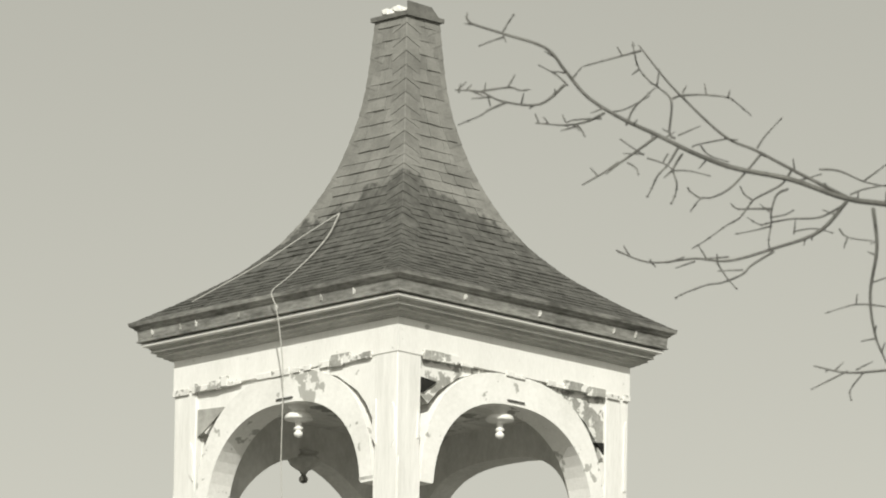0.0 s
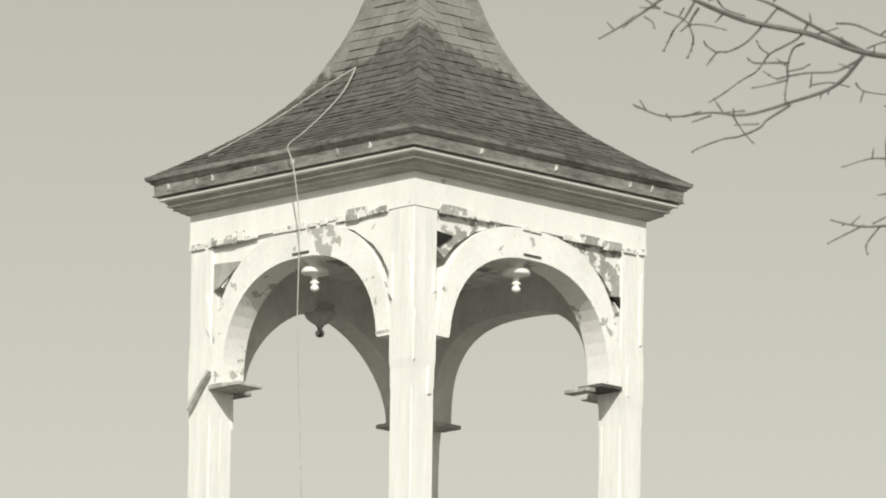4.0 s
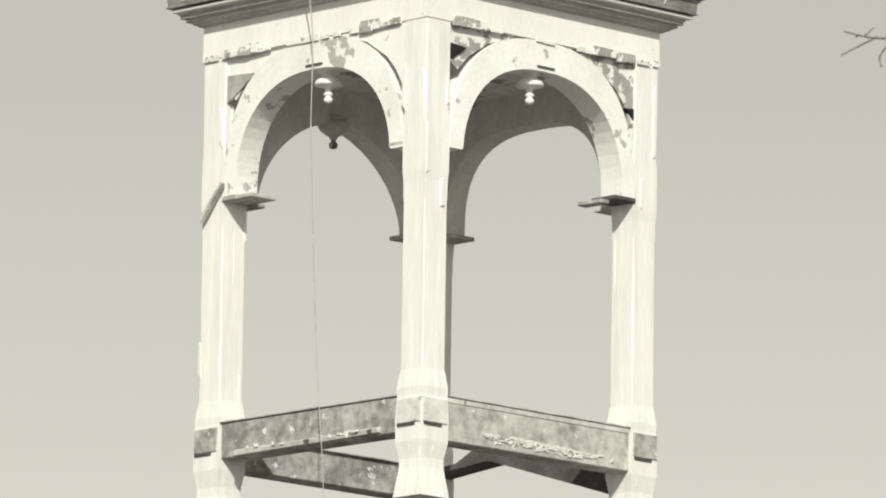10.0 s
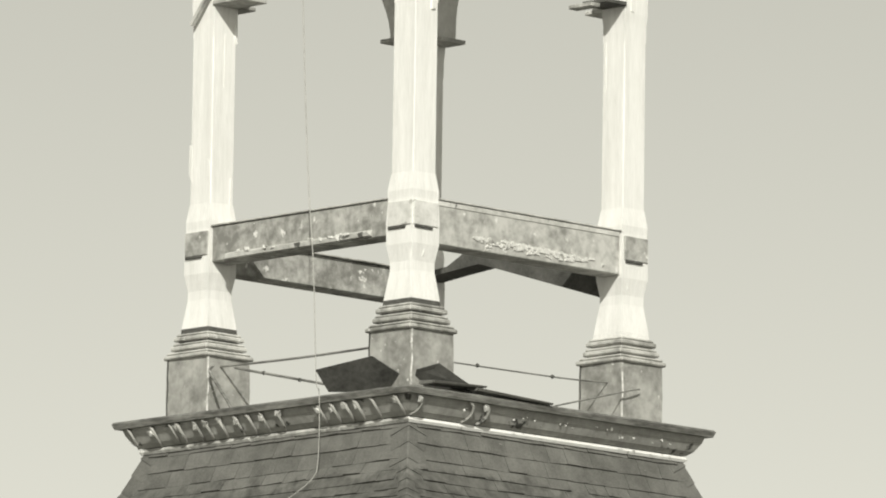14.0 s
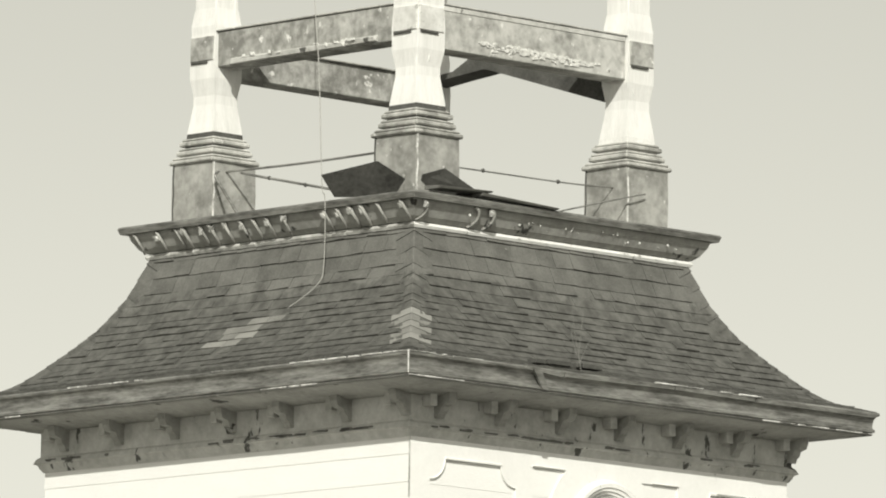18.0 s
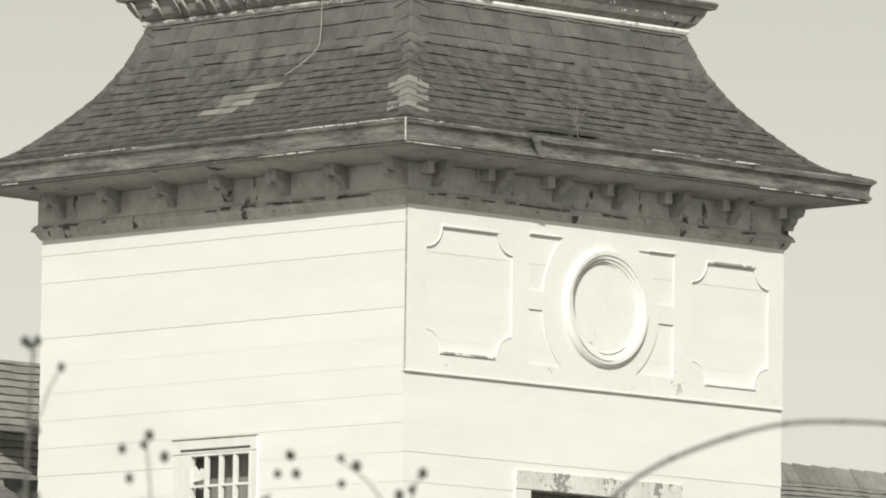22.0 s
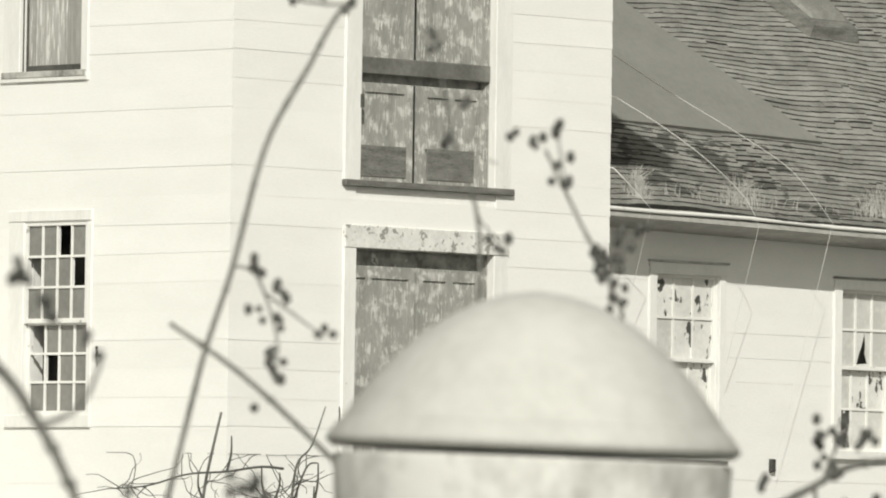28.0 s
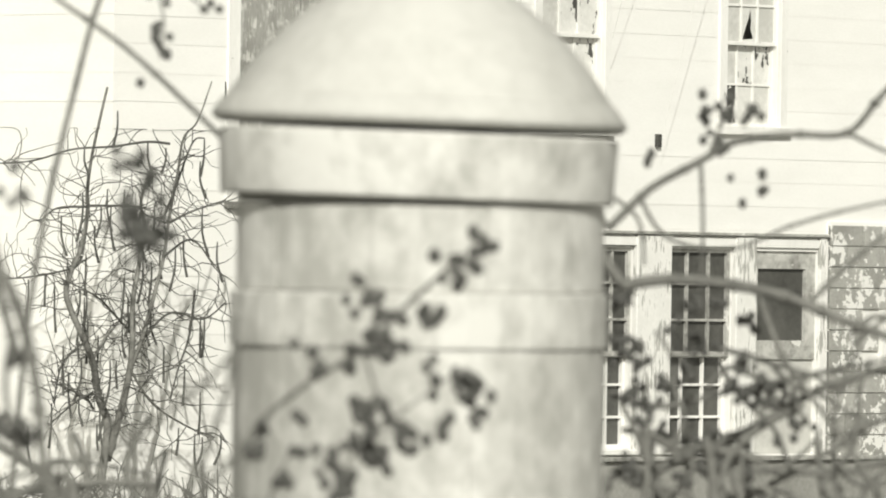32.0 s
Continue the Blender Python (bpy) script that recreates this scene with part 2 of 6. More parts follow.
def thing(name, label, category, at=(0, 0, 0), group="", kind=""):
    ob = tagged(new(name), label, category, group, kind)
    ob.matrix_basis = Matrix.Translation(at)
    return ob


def turn(k):
    """Face k of the square tower: 0 looks along -y, 1 along -x, 2 along +y, 3 along +x."""
    return Matrix.Rotation(radians(-90 * k), 4, "Z")


def box(bm, x0, x1, y0, y1, z0, z1, bevel=0.0):
    made = bmesh.ops.create_cube(bm, size=1.0)
    vs = made["verts"]
    bmesh.ops.transform(bm, verts=vs, matrix=Matrix.Translation(((x0 + x1) / 2, (y0 + y1) / 2, (z0 + z1) / 2)) @ Matrix.Diagonal((x1 - x0, y1 - y0, z1 - z0, 1)))
    if bevel:
        es = list({e for v in vs for e in v.link_edges})
        bmesh.ops.bevel(bm, geom=es, offset=bevel, segments=1, affect="EDGES")
    return vs


def solid(bm, loops, caps=True):
    """Skin through loops of equal length, closed round, with caps at both ends."""
    rings = [[bm.verts.new(p) for p in loop] for loop in loops]
    n = len(rings[0])
    for a, b in zip(rings, rings[1:]):
        for i in range(n):
            bm.faces.new((a[i], a[(i + 1) % n], b[(i + 1) % n], b[i]))
    if caps:
        bm.faces.new(rings[0])
        bm.faces.new(list(reversed(rings[-1])))
    return rings


def square_ring(bm, profile):
    """A closed profile of (half side, height) led round the square with mitred corners."""
    cols = [[bm.verts.new((sx * a, sy * a, z)) for a, z in profile] for sx, sy in ((-1, -1), (1, -1), (1, 1), (-1, 1))]
    n = len(profile)
    for c in range(4):
        p, q = cols[c], cols[(c + 1) % 4]
        for i in range(n):
            bm.faces.new((p[i], q[i], q[(i + 1) % n], p[(i + 1) % n]))


def square_stack(bm, levels, cx=0.0, cy=0.0):
    """A square body through levels of (half side, height)."""
    solid(bm, [[(cx + sx * a, cy + sy * a, z) for sx, sy in ((-1, -1), (1, -1), (1, 1), (-1, 1))] for a, z in levels])


def plate(bm, outer, holes, y0, y1):
    """A flat board in the x z plane with holes, from y0 (front) to y1 (back)."""
    edges = []
    for loop in [outer] + holes:
        vs = [bm.verts.new((x, y0, z)) for x, z in loop]
        edges += [bm.edges.new((vs[i], vs[(i + 1) % len(vs)])) for i in range(len(vs))]
    got = bmesh.ops.triangle_fill(bm, edges=edges, use_beauty=True)
    faces = [g for g in got["geom"] if isinstance(g, bmesh.types.BMFace)]
    ext = bmesh.ops.extrude_face_region(bm, geom=faces)
    bmesh.ops.translate(bm, verts=[g for g in ext["geom"] if isinstance(g, bmesh.types.BMVert)], vec=(0, y1 - y0, 0))


def rect(x0, x1, z0, z1):
    return [(x0, z0), (x1, z0), (x1, z1), (x0, z1)]


def lathe(bm, profile, n=24, centre=(0, 0, 0), axis="Z"):
    rows = []
    for r, h in profile:
        row = []
        for i in range(n):
            a = 2 * math.pi * i / n
            p = (r * math.cos(a), r * math.sin(a), h) if axis == "Z" else (r * math.cos(a), -h, r * math.sin(a))
            row.append((p[0] + centre[0], p[1] + centre[1], p[2] + centre[2]))
        rows.append(row)
    return solid(bm, rows)


def spline(points, steps=8):
    """A smooth run through points."""
    pts = [Vector(p) for p in points]
    out = []
    for i in range(len(pts) - 1):
        p0, p1, p2, p3 = pts[max(i - 1, 0)], pts[i], pts[i + 1], pts[min(i + 2, len(pts) - 1)]
        for s in range(steps):
            t = s / steps
            out.append(0.5 * ((2 * p1) + (p2 - p0) * t + (2 * p0 - 5 * p1 + 4 * p2 - p3) * t * t + (3 * p1 - p0 - 3 * p2 + p3) * t ** 3))
    return out + [pts[-1]]


def tube(bm, pts, r0, r1, n=6):
    """A round stem along pts, from radius r0 to r1."""
    pts = [Vector(p) for p in pts]
    loops = []
    for i, p in enumerate(pts):
        d = (pts[min(i + 1, len(pts) - 1)] - pts[max(i - 1, 0)]).normalized()
        side = d.cross(Vector((0.31, -0.42, 0.85))).normalized()
        up = side.cross(d)
        r = r0 + (r1 - r0) * i / max(len(pts) - 1, 1)
        loops.append([p + (side * math.cos(2 * math.pi * k / n) + up * math.sin(2 * math.pi * k / n)) * r for k in range(n)])
    solid(bm, loops)


def blob(bm, at, r, squash=1.0):
    made = bmesh.ops.create_icosphere(bm, subdivisions=1, radius=r)
    bmesh.ops.transform(bm, verts=made["verts"], matrix=Matrix.Translation(at) @ Matrix.Diagonal((1, 1, squash, 1)))


def oblong(bm, corners_low, corners_high):
    """A block from four low and four high corners."""
    solid(bm, [corners_low, corners_high])

# ---- roofs laid in courses ----


def along(profile, s):
    """The point (half side, height) at the length s up a profile, and the way up."""
    for (a0, z0), (a1, z1) in zip(profile, profile[1:]):
        d = math.hypot(a1 - a0, z1 - z0)
        if s <= d or (a1, z1) == profile[-1]:
            return a0 + (a1 - a0) * s / d, z0 + (z1 - z0) * s / d, (a1 - a0) / d, (z1 - z0) / d
        s -= d


def length(profile):
    return sum(math.hypot(a1 - a0, z1 - z0) for (a0, z0), (a1, z1) in zip(profile, profile[1:]))


BLOCK = [(0, 1, 2, 3), (7, 6, 5, 4), (0, 4, 5, 1), (1, 5, 6, 2), (2, 6, 7, 3), (3, 7, 4, 0)]


def shingled(profile, k, parent, courses, width, margin, choose, rng, thick=0.014, ragged=0.004, sag=None):
    """Shingles of one face of a square roof, each a wedge of its own."""
    total, m, hung = length(profile), turn(k), sag or (lambda u, z: 0.0)
    edges = [0.0]
    for c in courses:
        edges.append(min(edges[-1] + c, total))
    for i in range(len(edges) - 1):
        a0, z0, dx, dz = along(profile, edges[i])
        a1, z1, ex, ez = along(profile, min(edges[i + 1] + 0.03, total))
        n0, n1 = (dz, -dx), (ez, -ex)
        u = -a0 + margin - rng.random() * width
        while u < a0 - margin:
            w = width * rng.uniform(0.75, 1.3)
            lo, hi = max(u, -a0 + margin), min(u + w, a0 - margin)
            u += w
            if hi - lo < 0.03:
                continue
            t0, t1 = max(lo, -a1 + margin * 0.9), min(hi, a1 - margin * 0.9)
            if t1 - t0 < 0.01:
                t0 = t1 = max(min((lo + hi) / 2, a1 - margin), -a1 + margin)
                t0, t1 = t0 - 0.005, t0 + 0.005
            gap, th = 0.0020, thick * rng.uniform(0.8, 1.5)
            dl, dr = rng.uniform(-ragged, ragged), rng.uniform(-ragged, ragged)
            vs = []
            for off in (0.0, th):
                f = off
                for uu, dd in ((lo + gap, dl), (hi - gap, dr)):
                    vs.append((uu, -(a0 + n0[0] * f) + dd * dx, z0 + n0[1] * f + dd * dz + hung(uu, z0)))
                for uu in (t1 - gap, t0 + gap):
                    f2 = 0.0 if off == 0.0 else 0.003
                    vs.append((uu, -(a1 + n1[0] * f2), z1 + n1[1] * f2 + hung(uu, z1)))
            quick("shingle", [m @ Vector(v) for v in vs], BLOCK, choose((lo + hi) / 2, z0, i), parent)


def hip_caps(profile, k, parent, courses, width, choose, rng, thick=0.02, fold=0.007):
    """Folded pieces over the corner between face k and the next."""
    total, m = length(profile), turn(k)
    s = 0.0
    for i, c in enumerate(courses):
        e = min(s + c, total)
        a0, z0, dx, dz = along(profile, s)
        a1, z1, ex, ez = along(profile, min(e + 0.03, total))
        w0, w1 = min(width, a0 * 0.9), min(width, a1 * 0.9)
        vs = []
        for lift0, lift1 in ((0.0, 0.0), (thick, 0.006)):
            for a, z, w, l, gx, gz in ((a0, z0, w0, lift0, dx, dz), (a1, z1, w1, lift1, ex, ez)):
                r = a + l
                fall = min(0.45 * w, s)
                b, h = r - gx * fall, z - gz * fall
                vs += [(-r + w, -b, h + l * 0.5), (-r + fold, -r, z + l * 0.6), (-r, -r + fold, z + l * 0.6), (-b, -r + w, h + l * 0.5)]
        n = 4
        fs = []
        for j in range(3):
            fs += [(j, j + 1, n + j + 1, n + j), (8 + j, 12 + j, 13 + j, 9 + j), (j, 8 + j, 9 + j, j + 1), (4 + j, 5 + j, 13 + j, 12 + j)]
        fs += [(0, 4, 12, 8), (3, 11, 15, 7)]
        quick("hip_shingle", [m @ Vector(v) for v in vs], fs, choose(0, z0, i), parent)
        s = e
        if s >= total:
            break


# ---- belfry with its bell-cast spire ----
P, PW = 1.12, 0.117
belfry = thing("belfry", "open white wooden belfry with peeling arches and a shingled spire", "belfry", (0, 0, 11.31))
rng = random.Random(7)

SPIRE = [(1.50, 16.235), (1.21, 16.415), (0.905, 16.64), (0.69, 16.865), (0.558, 17.07), (0.447, 17.29), (0.360, 17.51), (0.294, 17.74), (0.242, 17.97), (0.211, 18.20), (0.192, 18.43), (0.172, 18.70)]
bm = bmesh.new()
square_stack(bm, [(a - 0.012, z - 0.004) for a, z in SPIRE])
spire = part("spire_roof", bm, SHINGLE_DARK, belfry, "steep concave shingled spire, dark and mossy towards the eaves")


spire_courses = [0.075] * 17 + [0.095] * 6 + [0.115] * 14
for k in (0, 1):
    shingled(SPIRE, k, spire, spire_courses, 0.17, 0.050, lambda u, z, i: SPIRE_ROOF, rng, 0.012, 0.004)
for k in (2, 3):
    shingled(SPIRE, k, spire, [0.14] * 24, 0.5, 0.055, lambda u, z, i: SPIRE_ROOF, rng)
for k in (0, 1, 3):
    hip_caps(SPIRE, k, spire, spire_courses, 0.15, lambda u, z, i: SPIRE_ROOF, rng, 0.013 if k == 0 else 0.010, 0.004)

# broken top of the spire
bm = bmesh.new()
square_ring(bm, [(0.13, 18.68), (0.205, 18.68), (0.205, 18.715), (0.13, 18.715)])
part("top_flashing", bm, METAL, belfry, "bent sheet-metal flashing at the broken tip")
for i in range(26):
    bm = bmesh.new()
    a = rng.uniform(0, 6.3)
    d = rng.uniform(0.02, 0.15)
    blob(bm, (d * math.cos(a) - 0.02, d * math.sin(a) + 0.02, 18.72 + rng.uniform(0, 0.07)), rng.uniform(0.022, 0.05), 0.8)
    part("plaster_lump", bm, PLASTER, belfry, "crumbling white plaster on the tip")
bm = bmesh.new()
solid(bm, [[(-0.19, -0.19, 18.71), (0.17, -0.19, 18.71), (0.17, -0.17, 18.71), (-0.17, -0.17, 18.71)], [(-0.18, -0.19, 18.80), (0.08, -0.19, 18.79), (0.08, -0.17, 18.79), (-0.17, -0.17, 18.80)]])
part("flashing_remnant", bm, METAL, belfry)

# eaves: metal gutter face, white bead, mouldings, frieze
bm = bmesh.new()
square_ring(bm, [(1.40, 16.245), (1.512, 16.245), (1.505, 16.215), (1.478, 16.20), (1.474, 16.188), (1.458, 16.182), (1.452, 16.105), (1.462, 16.098), (1.462, 16.090), (1.40, 16.087)])
part("gutter_face", bm, GUTTER, belfry, "tarnished metal eaves gutter with pale nail stains")
bm = bmesh.new()
square_ring(bm, [(1.36, 16.085), (1.425, 16.081), (1.437, 16.072), (1.434, 16.058), (1.405, 16.052), (1.36, 16.050)])
part("bead_moulding", bm, WHITE, belfry, "white painted bead under the gutter")
bm = bmesh.new()
square_ring(bm, [(1.22, 16.055), (1.392, 16.050), (1.392, 16.036), (1.378, 16.032), (1.384, 16.010), (1.352, 16.006), (1.346, 15.994), (1.354, 15.984), (1.320, 15.978), (1.308, 15.962), (1.282, 15.956), (1.280, 15.948), (1.22, 15.948)])
part("cornice_moulding", bm, CORNICE, belfry, "grey stepped cornice moulding")
bm = bmesh.new()
square_ring(bm, [(1.16, 15.955), (1.251, 15.955), (1.252, 15.685), (1.16, 15.685)])
part("frieze", bm, WORN, belfry, "white frieze board with stains along its lower edge")
bm = bmesh.new()
box(bm, -1.2, 1.2, -1.2, 1.2, 15.62, 15.66)
lid = part("belfry_ceiling", bm, CEILING, belfry, "weathered boarded ceiling")
for i in range(9):
    bm = bmesh.new()
    box(bm, -1.15 + i * 0.265, -1.15 + i * 0.265 + 0.255, -1.15, 1.15, 15.595 + rng.uniform(0, 0.012), 15.62, 0.004)
    part("ceiling_board", bm, CEILING, lid)
for k in (0, 1):
    for u in ((-1.28, -0.96, -0.78, -0.30, 0.12, 0.62, 0.98) if k else (-0.75, 0.05, 0.86, 1.10)):
        bm = bmesh.new()
        w = rng.uniform(0.006, 0.014)
        oblong(bm, [(u - w, -1.466, 16.125), (u + w * 0.4, -1.468, 16.13), (u + w * 0.4, -1.45, 16.13), (u - w, -1.45, 16.125)], [(u - w * 0.3, -1.474, 16.165 + rng.uniform(0, 0.02)), (u + w, -1.472, 16.155), (u + w, -1.45, 16.155), (u - w * 0.3, -1.45, 16.165)])
        bm.transform(turn(k))
        part("gutter_clip", bm, EDGE, belfry)

HALF, SPRING, RISE = 0.86, 14.60, 0.85


def arch_line(half, rise, n=28, power=2.35, base=SPRING):
    out = []
    for i in range(n + 1):
        a = math.pi * i / n
        c, s = math.cos(a), math.sin(a)
        out.append((-half * math.copysign(abs(c) ** (2 / power), c), base + rise * s ** (2 / power)))
    return out


outer = arch_line(0.992, 1.085, power=2.5)
for k in range(4):
    # at the front post the legs have broken off higher up
    foot = {0: (14.715, SPRING - 0.02), 1: (SPRING - 0.02, 14.715)}.get(k, (SPRING - 0.02, SPRING - 0.02))
    inner = arch_line(HALF, RISE) if k < 2 else arch_line(HALF, 0.745, power=1.75 if k == 2 else 2.8)
    bm = bmesh.new()
    plate(bm, [p for p in inner if -p[0] * (p[1] < foot[0]) < 0.8 and p[0] * (p[1] < foot[1]) < 0.8] + [(HALF + 0.004, foot[1]), (0.995, foot[1])] + [p for p in outer[::-1] if p[1] > foot[p[0] > 0]] + [(-0.995, foot[0]), (-HALF - 0.004, foot[0])], [], -1.249 if k < 2 else -1.225, -1.02)
    bm.transform(turn(k))
    # the back arches' shade is put into a darker copy of the paint
    part("arch", bm, ARCHP if k < 2 else SHADED_ARCH, belfry, "white painted wooden arch with flaking paint" if k < 2 else "wooden arch at the back, toned darker as in shade")
    for side in (-1, 1):
        bm = bmesh.new()
        low = 15.40 if (k, side) in ((0, -1), (1, -1)) else 15.16
        pts = [(0.998, 15.69), (0.20, 15.69), (0.34, 15.655), (0.58, 15.58), (0.80, 15.44), (0.90, 15.33), (0.998, low)]
        plate(bm, [(side * x, z) for x, z in pts], [], -1.240 if (k, side) == (1, 1) else -1.222, -1.16)
        bm.transform(turn(k))
        part("spandrel_panel", bm, PEELED if k == 0 else WORN, belfry, "cracked spandrel board beside the arch")
        x, end = (0.52, 0.97) if side > 0 else (0.62, 0.99)
        while x < end:
            w = rng.uniform(0.07, 0.16)
            bm = bmesh.new()
            lo, hi = sorted((side * x, side * min(x + w, end)))
            box(bm, lo, hi, -1.274, -1.245, 15.668 - rng.uniform(0.0, 0.025), 15.70 + rng.uniform(0.0, 0.05), 0.004)
            bm.transform(turn(k))
            part("broken_moulding", bm, PEELED, belfry, "broken grey strip of moulding")
            x += w
    bm = bmesh.new()
    box(bm, -0.08, 0.10, -1.262, -1.247, 15.475, 15.487)
    bm.transform(turn(k))
    part("keystone_strip", bm, DARKWOOD, belfry)
    for lo, hi, dz, front in {0: ((0.77, 1.0, 0.02, 1.262), (0.62, 0.72, -0.03, 1.25)), 1: ((-1.0, -0.66, -0.01, 1.262), (0.84, 1.0, 0.18, 1.25)), 2: ((-1.0, -0.78, 0, 1.26), (0.80, 1.0, 0, 1.26)), 3: ((0.78, 1.0, 0, 1.26), (-1.0, -0.8, 0, 1.26))}[k]:
        bm = bmesh.new()
        box(bm, lo, hi, -front, -1.0, SPRING - 0.05 + dz, SPRING - 0.018 + dz, 0.005)
        bm.transform(turn(k))
        part("impost_board", bm, DARKWOOD if k == 0 and lo > 0.7 else BEAM, belfry, "grey weathered impost board")

for sx, sy in ((-1, -1), (1, -1), (-1, 1), (1, 1)):
    bm = bmesh.new()
    cx, cy = sx * P, sy * P
    square_stack(bm, [(0.150, 12.02), (0.146, 12.06), (0.119, 12.25), (0.118, 12.32), (0.14, 12.45), (0.142, 12.62), (0.134, 12.80), (0.137, 12.86), (0.118, 13.0), (PW, 14.30),
                      (0.118, 14.44), (0.124, 14.52), (0.125, 14.70), (0.122, 14.90), (0.125, 15.69)], cx, cy)
    bmesh.ops.bevel(bm, geom=[e for e in bm.edges if abs(e.verts[0].co.z - e.verts[1].co.z) > 0.3], offset=0.006, segments=1, affect="EDGES")
    post = part("post", bm, POST, belfry, "white painted square post with worn streaks")
    # remnants of the casing boards, split and broken off at their ends
    for i in range(7):
        w = rng.uniform(0.008, 0.020)
        z0 = rng.choice((12.08, 12.35, 12.85, 13.2, 13.9, 14.3, 14.5, 14.75, 15.0)) + rng.uniform(-0.05, 0.05)
        z1 = min(z0 + rng.uniform(0.12, 0.55), 15.6)
        u = rng.choice((-1, 1)) * rng.uniform(0.085, 0.118) if i % 4 else rng.uniform(-0.08, 0.08)
        f = 0.130 if z1 > 14.4 or z0 < 12.86 else 0.119
        o = f + rng.uniform(0.001, 0.005)
        bm = bmesh.new()
        e0, e1 = rng.uniform(-0.04, 0.04), rng.uniform(-0.04, 0.04)
        oblong(bm, [(u - w, -o, z0 + e0), (u + w, -o, z0 - e0), (u + w, -f + 0.03, z0 - e0), (u - w, -f + 0.03, z0 + e0)], [(u - w * 0.7, -o, z1 + e1), (u + w * 0.8, -o, z1 - e1), (u + w * 0.8, -f + 0.03, z1 - e1), (u - w * 0.7, -f + 0.03, z1 + e1)])
        bm.transform(turn(i % 2))
        bm.transform(Matrix.Translation((cx, cy, 0)))
        part("casing_sliver", bm, POST, post)
    bm = bmesh.new()
    square_stack(bm, [(0.225, 11.31), (0.228, 11.55), (0.224, 11.79)], cx, cy)
    plinth = part("plinth", bm, PLINTH, belfry, "grey sheet-metal plinth with white specks")
    for k in (0, 1):
        bm = bmesh.new()
        u = -0.222
        solid(bm, [[(u + d * 0.02, -0.232, z), (u + 0.012 + d * 0.02, -0.232, z), (u + 0.012 + d * 0.02, -0.222, z), (u + d * 0.02, -0.222, z)] for z, d in ((11.32, 0.2), (11.45, 0.0), (11.56, 0.5), (11.66, 0.1), (11.785, 0.3))])
        bm.transform(Matrix.Translation((cx, cy, 0)) @ turn(k))
        part("sheet_seam", bm, DARKWOOD if k else EDGE, plinth)
    for a, z0, z1 in ((0.250, 11.785, 11.818), (0.232, 11.820, 11.842), (0.212, 11.856, 11.893), (0.198, 11.893, 11.915), (0.196, 11.930, 11.966), (0.180, 11.966, 11.990)):
        bm = bmesh.new()
        box(bm, -a, a, -a, a, z0, z1, 0.010)
        bm.transform(Matrix.Translation((cx, cy, 0)) @ Matrix.Rotation(rng.uniform(-0.025, 0.025), 4, "Z"))
        part("plinth_moulding", bm, BEAM, belfry)
    # dark cores paint deeper shade into the gaps between the mouldings
    bm = bmesh.new()
    square_stack(bm, [(0.172, 11.79), (0.150, 12.03)], cx, cy)
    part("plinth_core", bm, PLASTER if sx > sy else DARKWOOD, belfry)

for k in range(4):
    z0, z1 = ((12.47, 12.805), (12.53, 12.805), (12.48, 12.73), (12.5, 12.7))[k]
    bm = bmesh.new()
    if k == 3:
        # this one has slipped down at one end; outline shaped to the camera's view
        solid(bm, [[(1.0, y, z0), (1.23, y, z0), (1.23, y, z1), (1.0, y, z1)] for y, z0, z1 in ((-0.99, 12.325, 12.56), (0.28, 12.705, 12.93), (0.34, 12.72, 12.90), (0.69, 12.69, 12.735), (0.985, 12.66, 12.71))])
        # its dark tone stands for the shaded underside
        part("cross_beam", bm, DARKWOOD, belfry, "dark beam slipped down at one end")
        continue
    box(bm, -0.98, 0.98, -1.235, -1.03, z0, z1, 0.008)
    bm.transform(turn(k))
    beam = part("cross_beam", bm, BEAM, belfry, "weathered grey cross beam with peeled paint")
    bm = bmesh.new()
    box(bm, -0.985, 0.985, -1.250, -1.0, z1 + 0.002, z1 + 0.014, 0.003)
    bm.transform(turn(k))
    part("beam_capping", bm, BEAM, beam)
    if k == 0:
        bm = bmesh.new()
        box(bm, -0.97, 0.97, -1.241, -1.2345, z1 - 0.040, z1 - 0.003, 0.002)
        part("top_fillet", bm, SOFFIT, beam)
    if k == 1:
        # a ledge that hangs along the foot, split off before the front post
        for a, b, y0, zz in ((-0.80, -0.34, -1.268, 12.535), (-0.335, 0.46, -1.272, 12.537), (0.465, 0.80, -1.262, 12.544)):
            bm = bmesh.new()
            oblong(bm, [(a, y0, zz), (b, y0, zz + 0.004), (b, -1.236, zz), (a, -1.236, zz)], [(a + 0.01, y0 - 0.006, zz + 0.036), (b - 0.02, y0 - 0.006, zz + 0.030), (b, -1.236, zz + 0.050), (a, -1.236, zz + 0.050)])
            bm.transform(turn(k))
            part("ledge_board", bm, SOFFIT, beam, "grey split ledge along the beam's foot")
    for n in range({0: 130, 1: 12, 2: 20}[k]):
        u = rng.triangular(-0.75, 0.85, 0.0) if k == 0 else rng.uniform(-0.8, 0.75)
        w, h = rng.uniform(0.006, 0.035), rng.uniform(0.004, 0.012)
        zz = (12.585 - 0.02 * (u + 0.75) - abs(rng.gauss(0, 0.022))) if k == 0 else 12.575 + rng.gauss(0, 0.008)
        o, e = (1.237 if k == 0 else 1.279 if k == 1 else 1.236), rng.uniform(-0.008, 0.008)
        bm = bmesh.new()
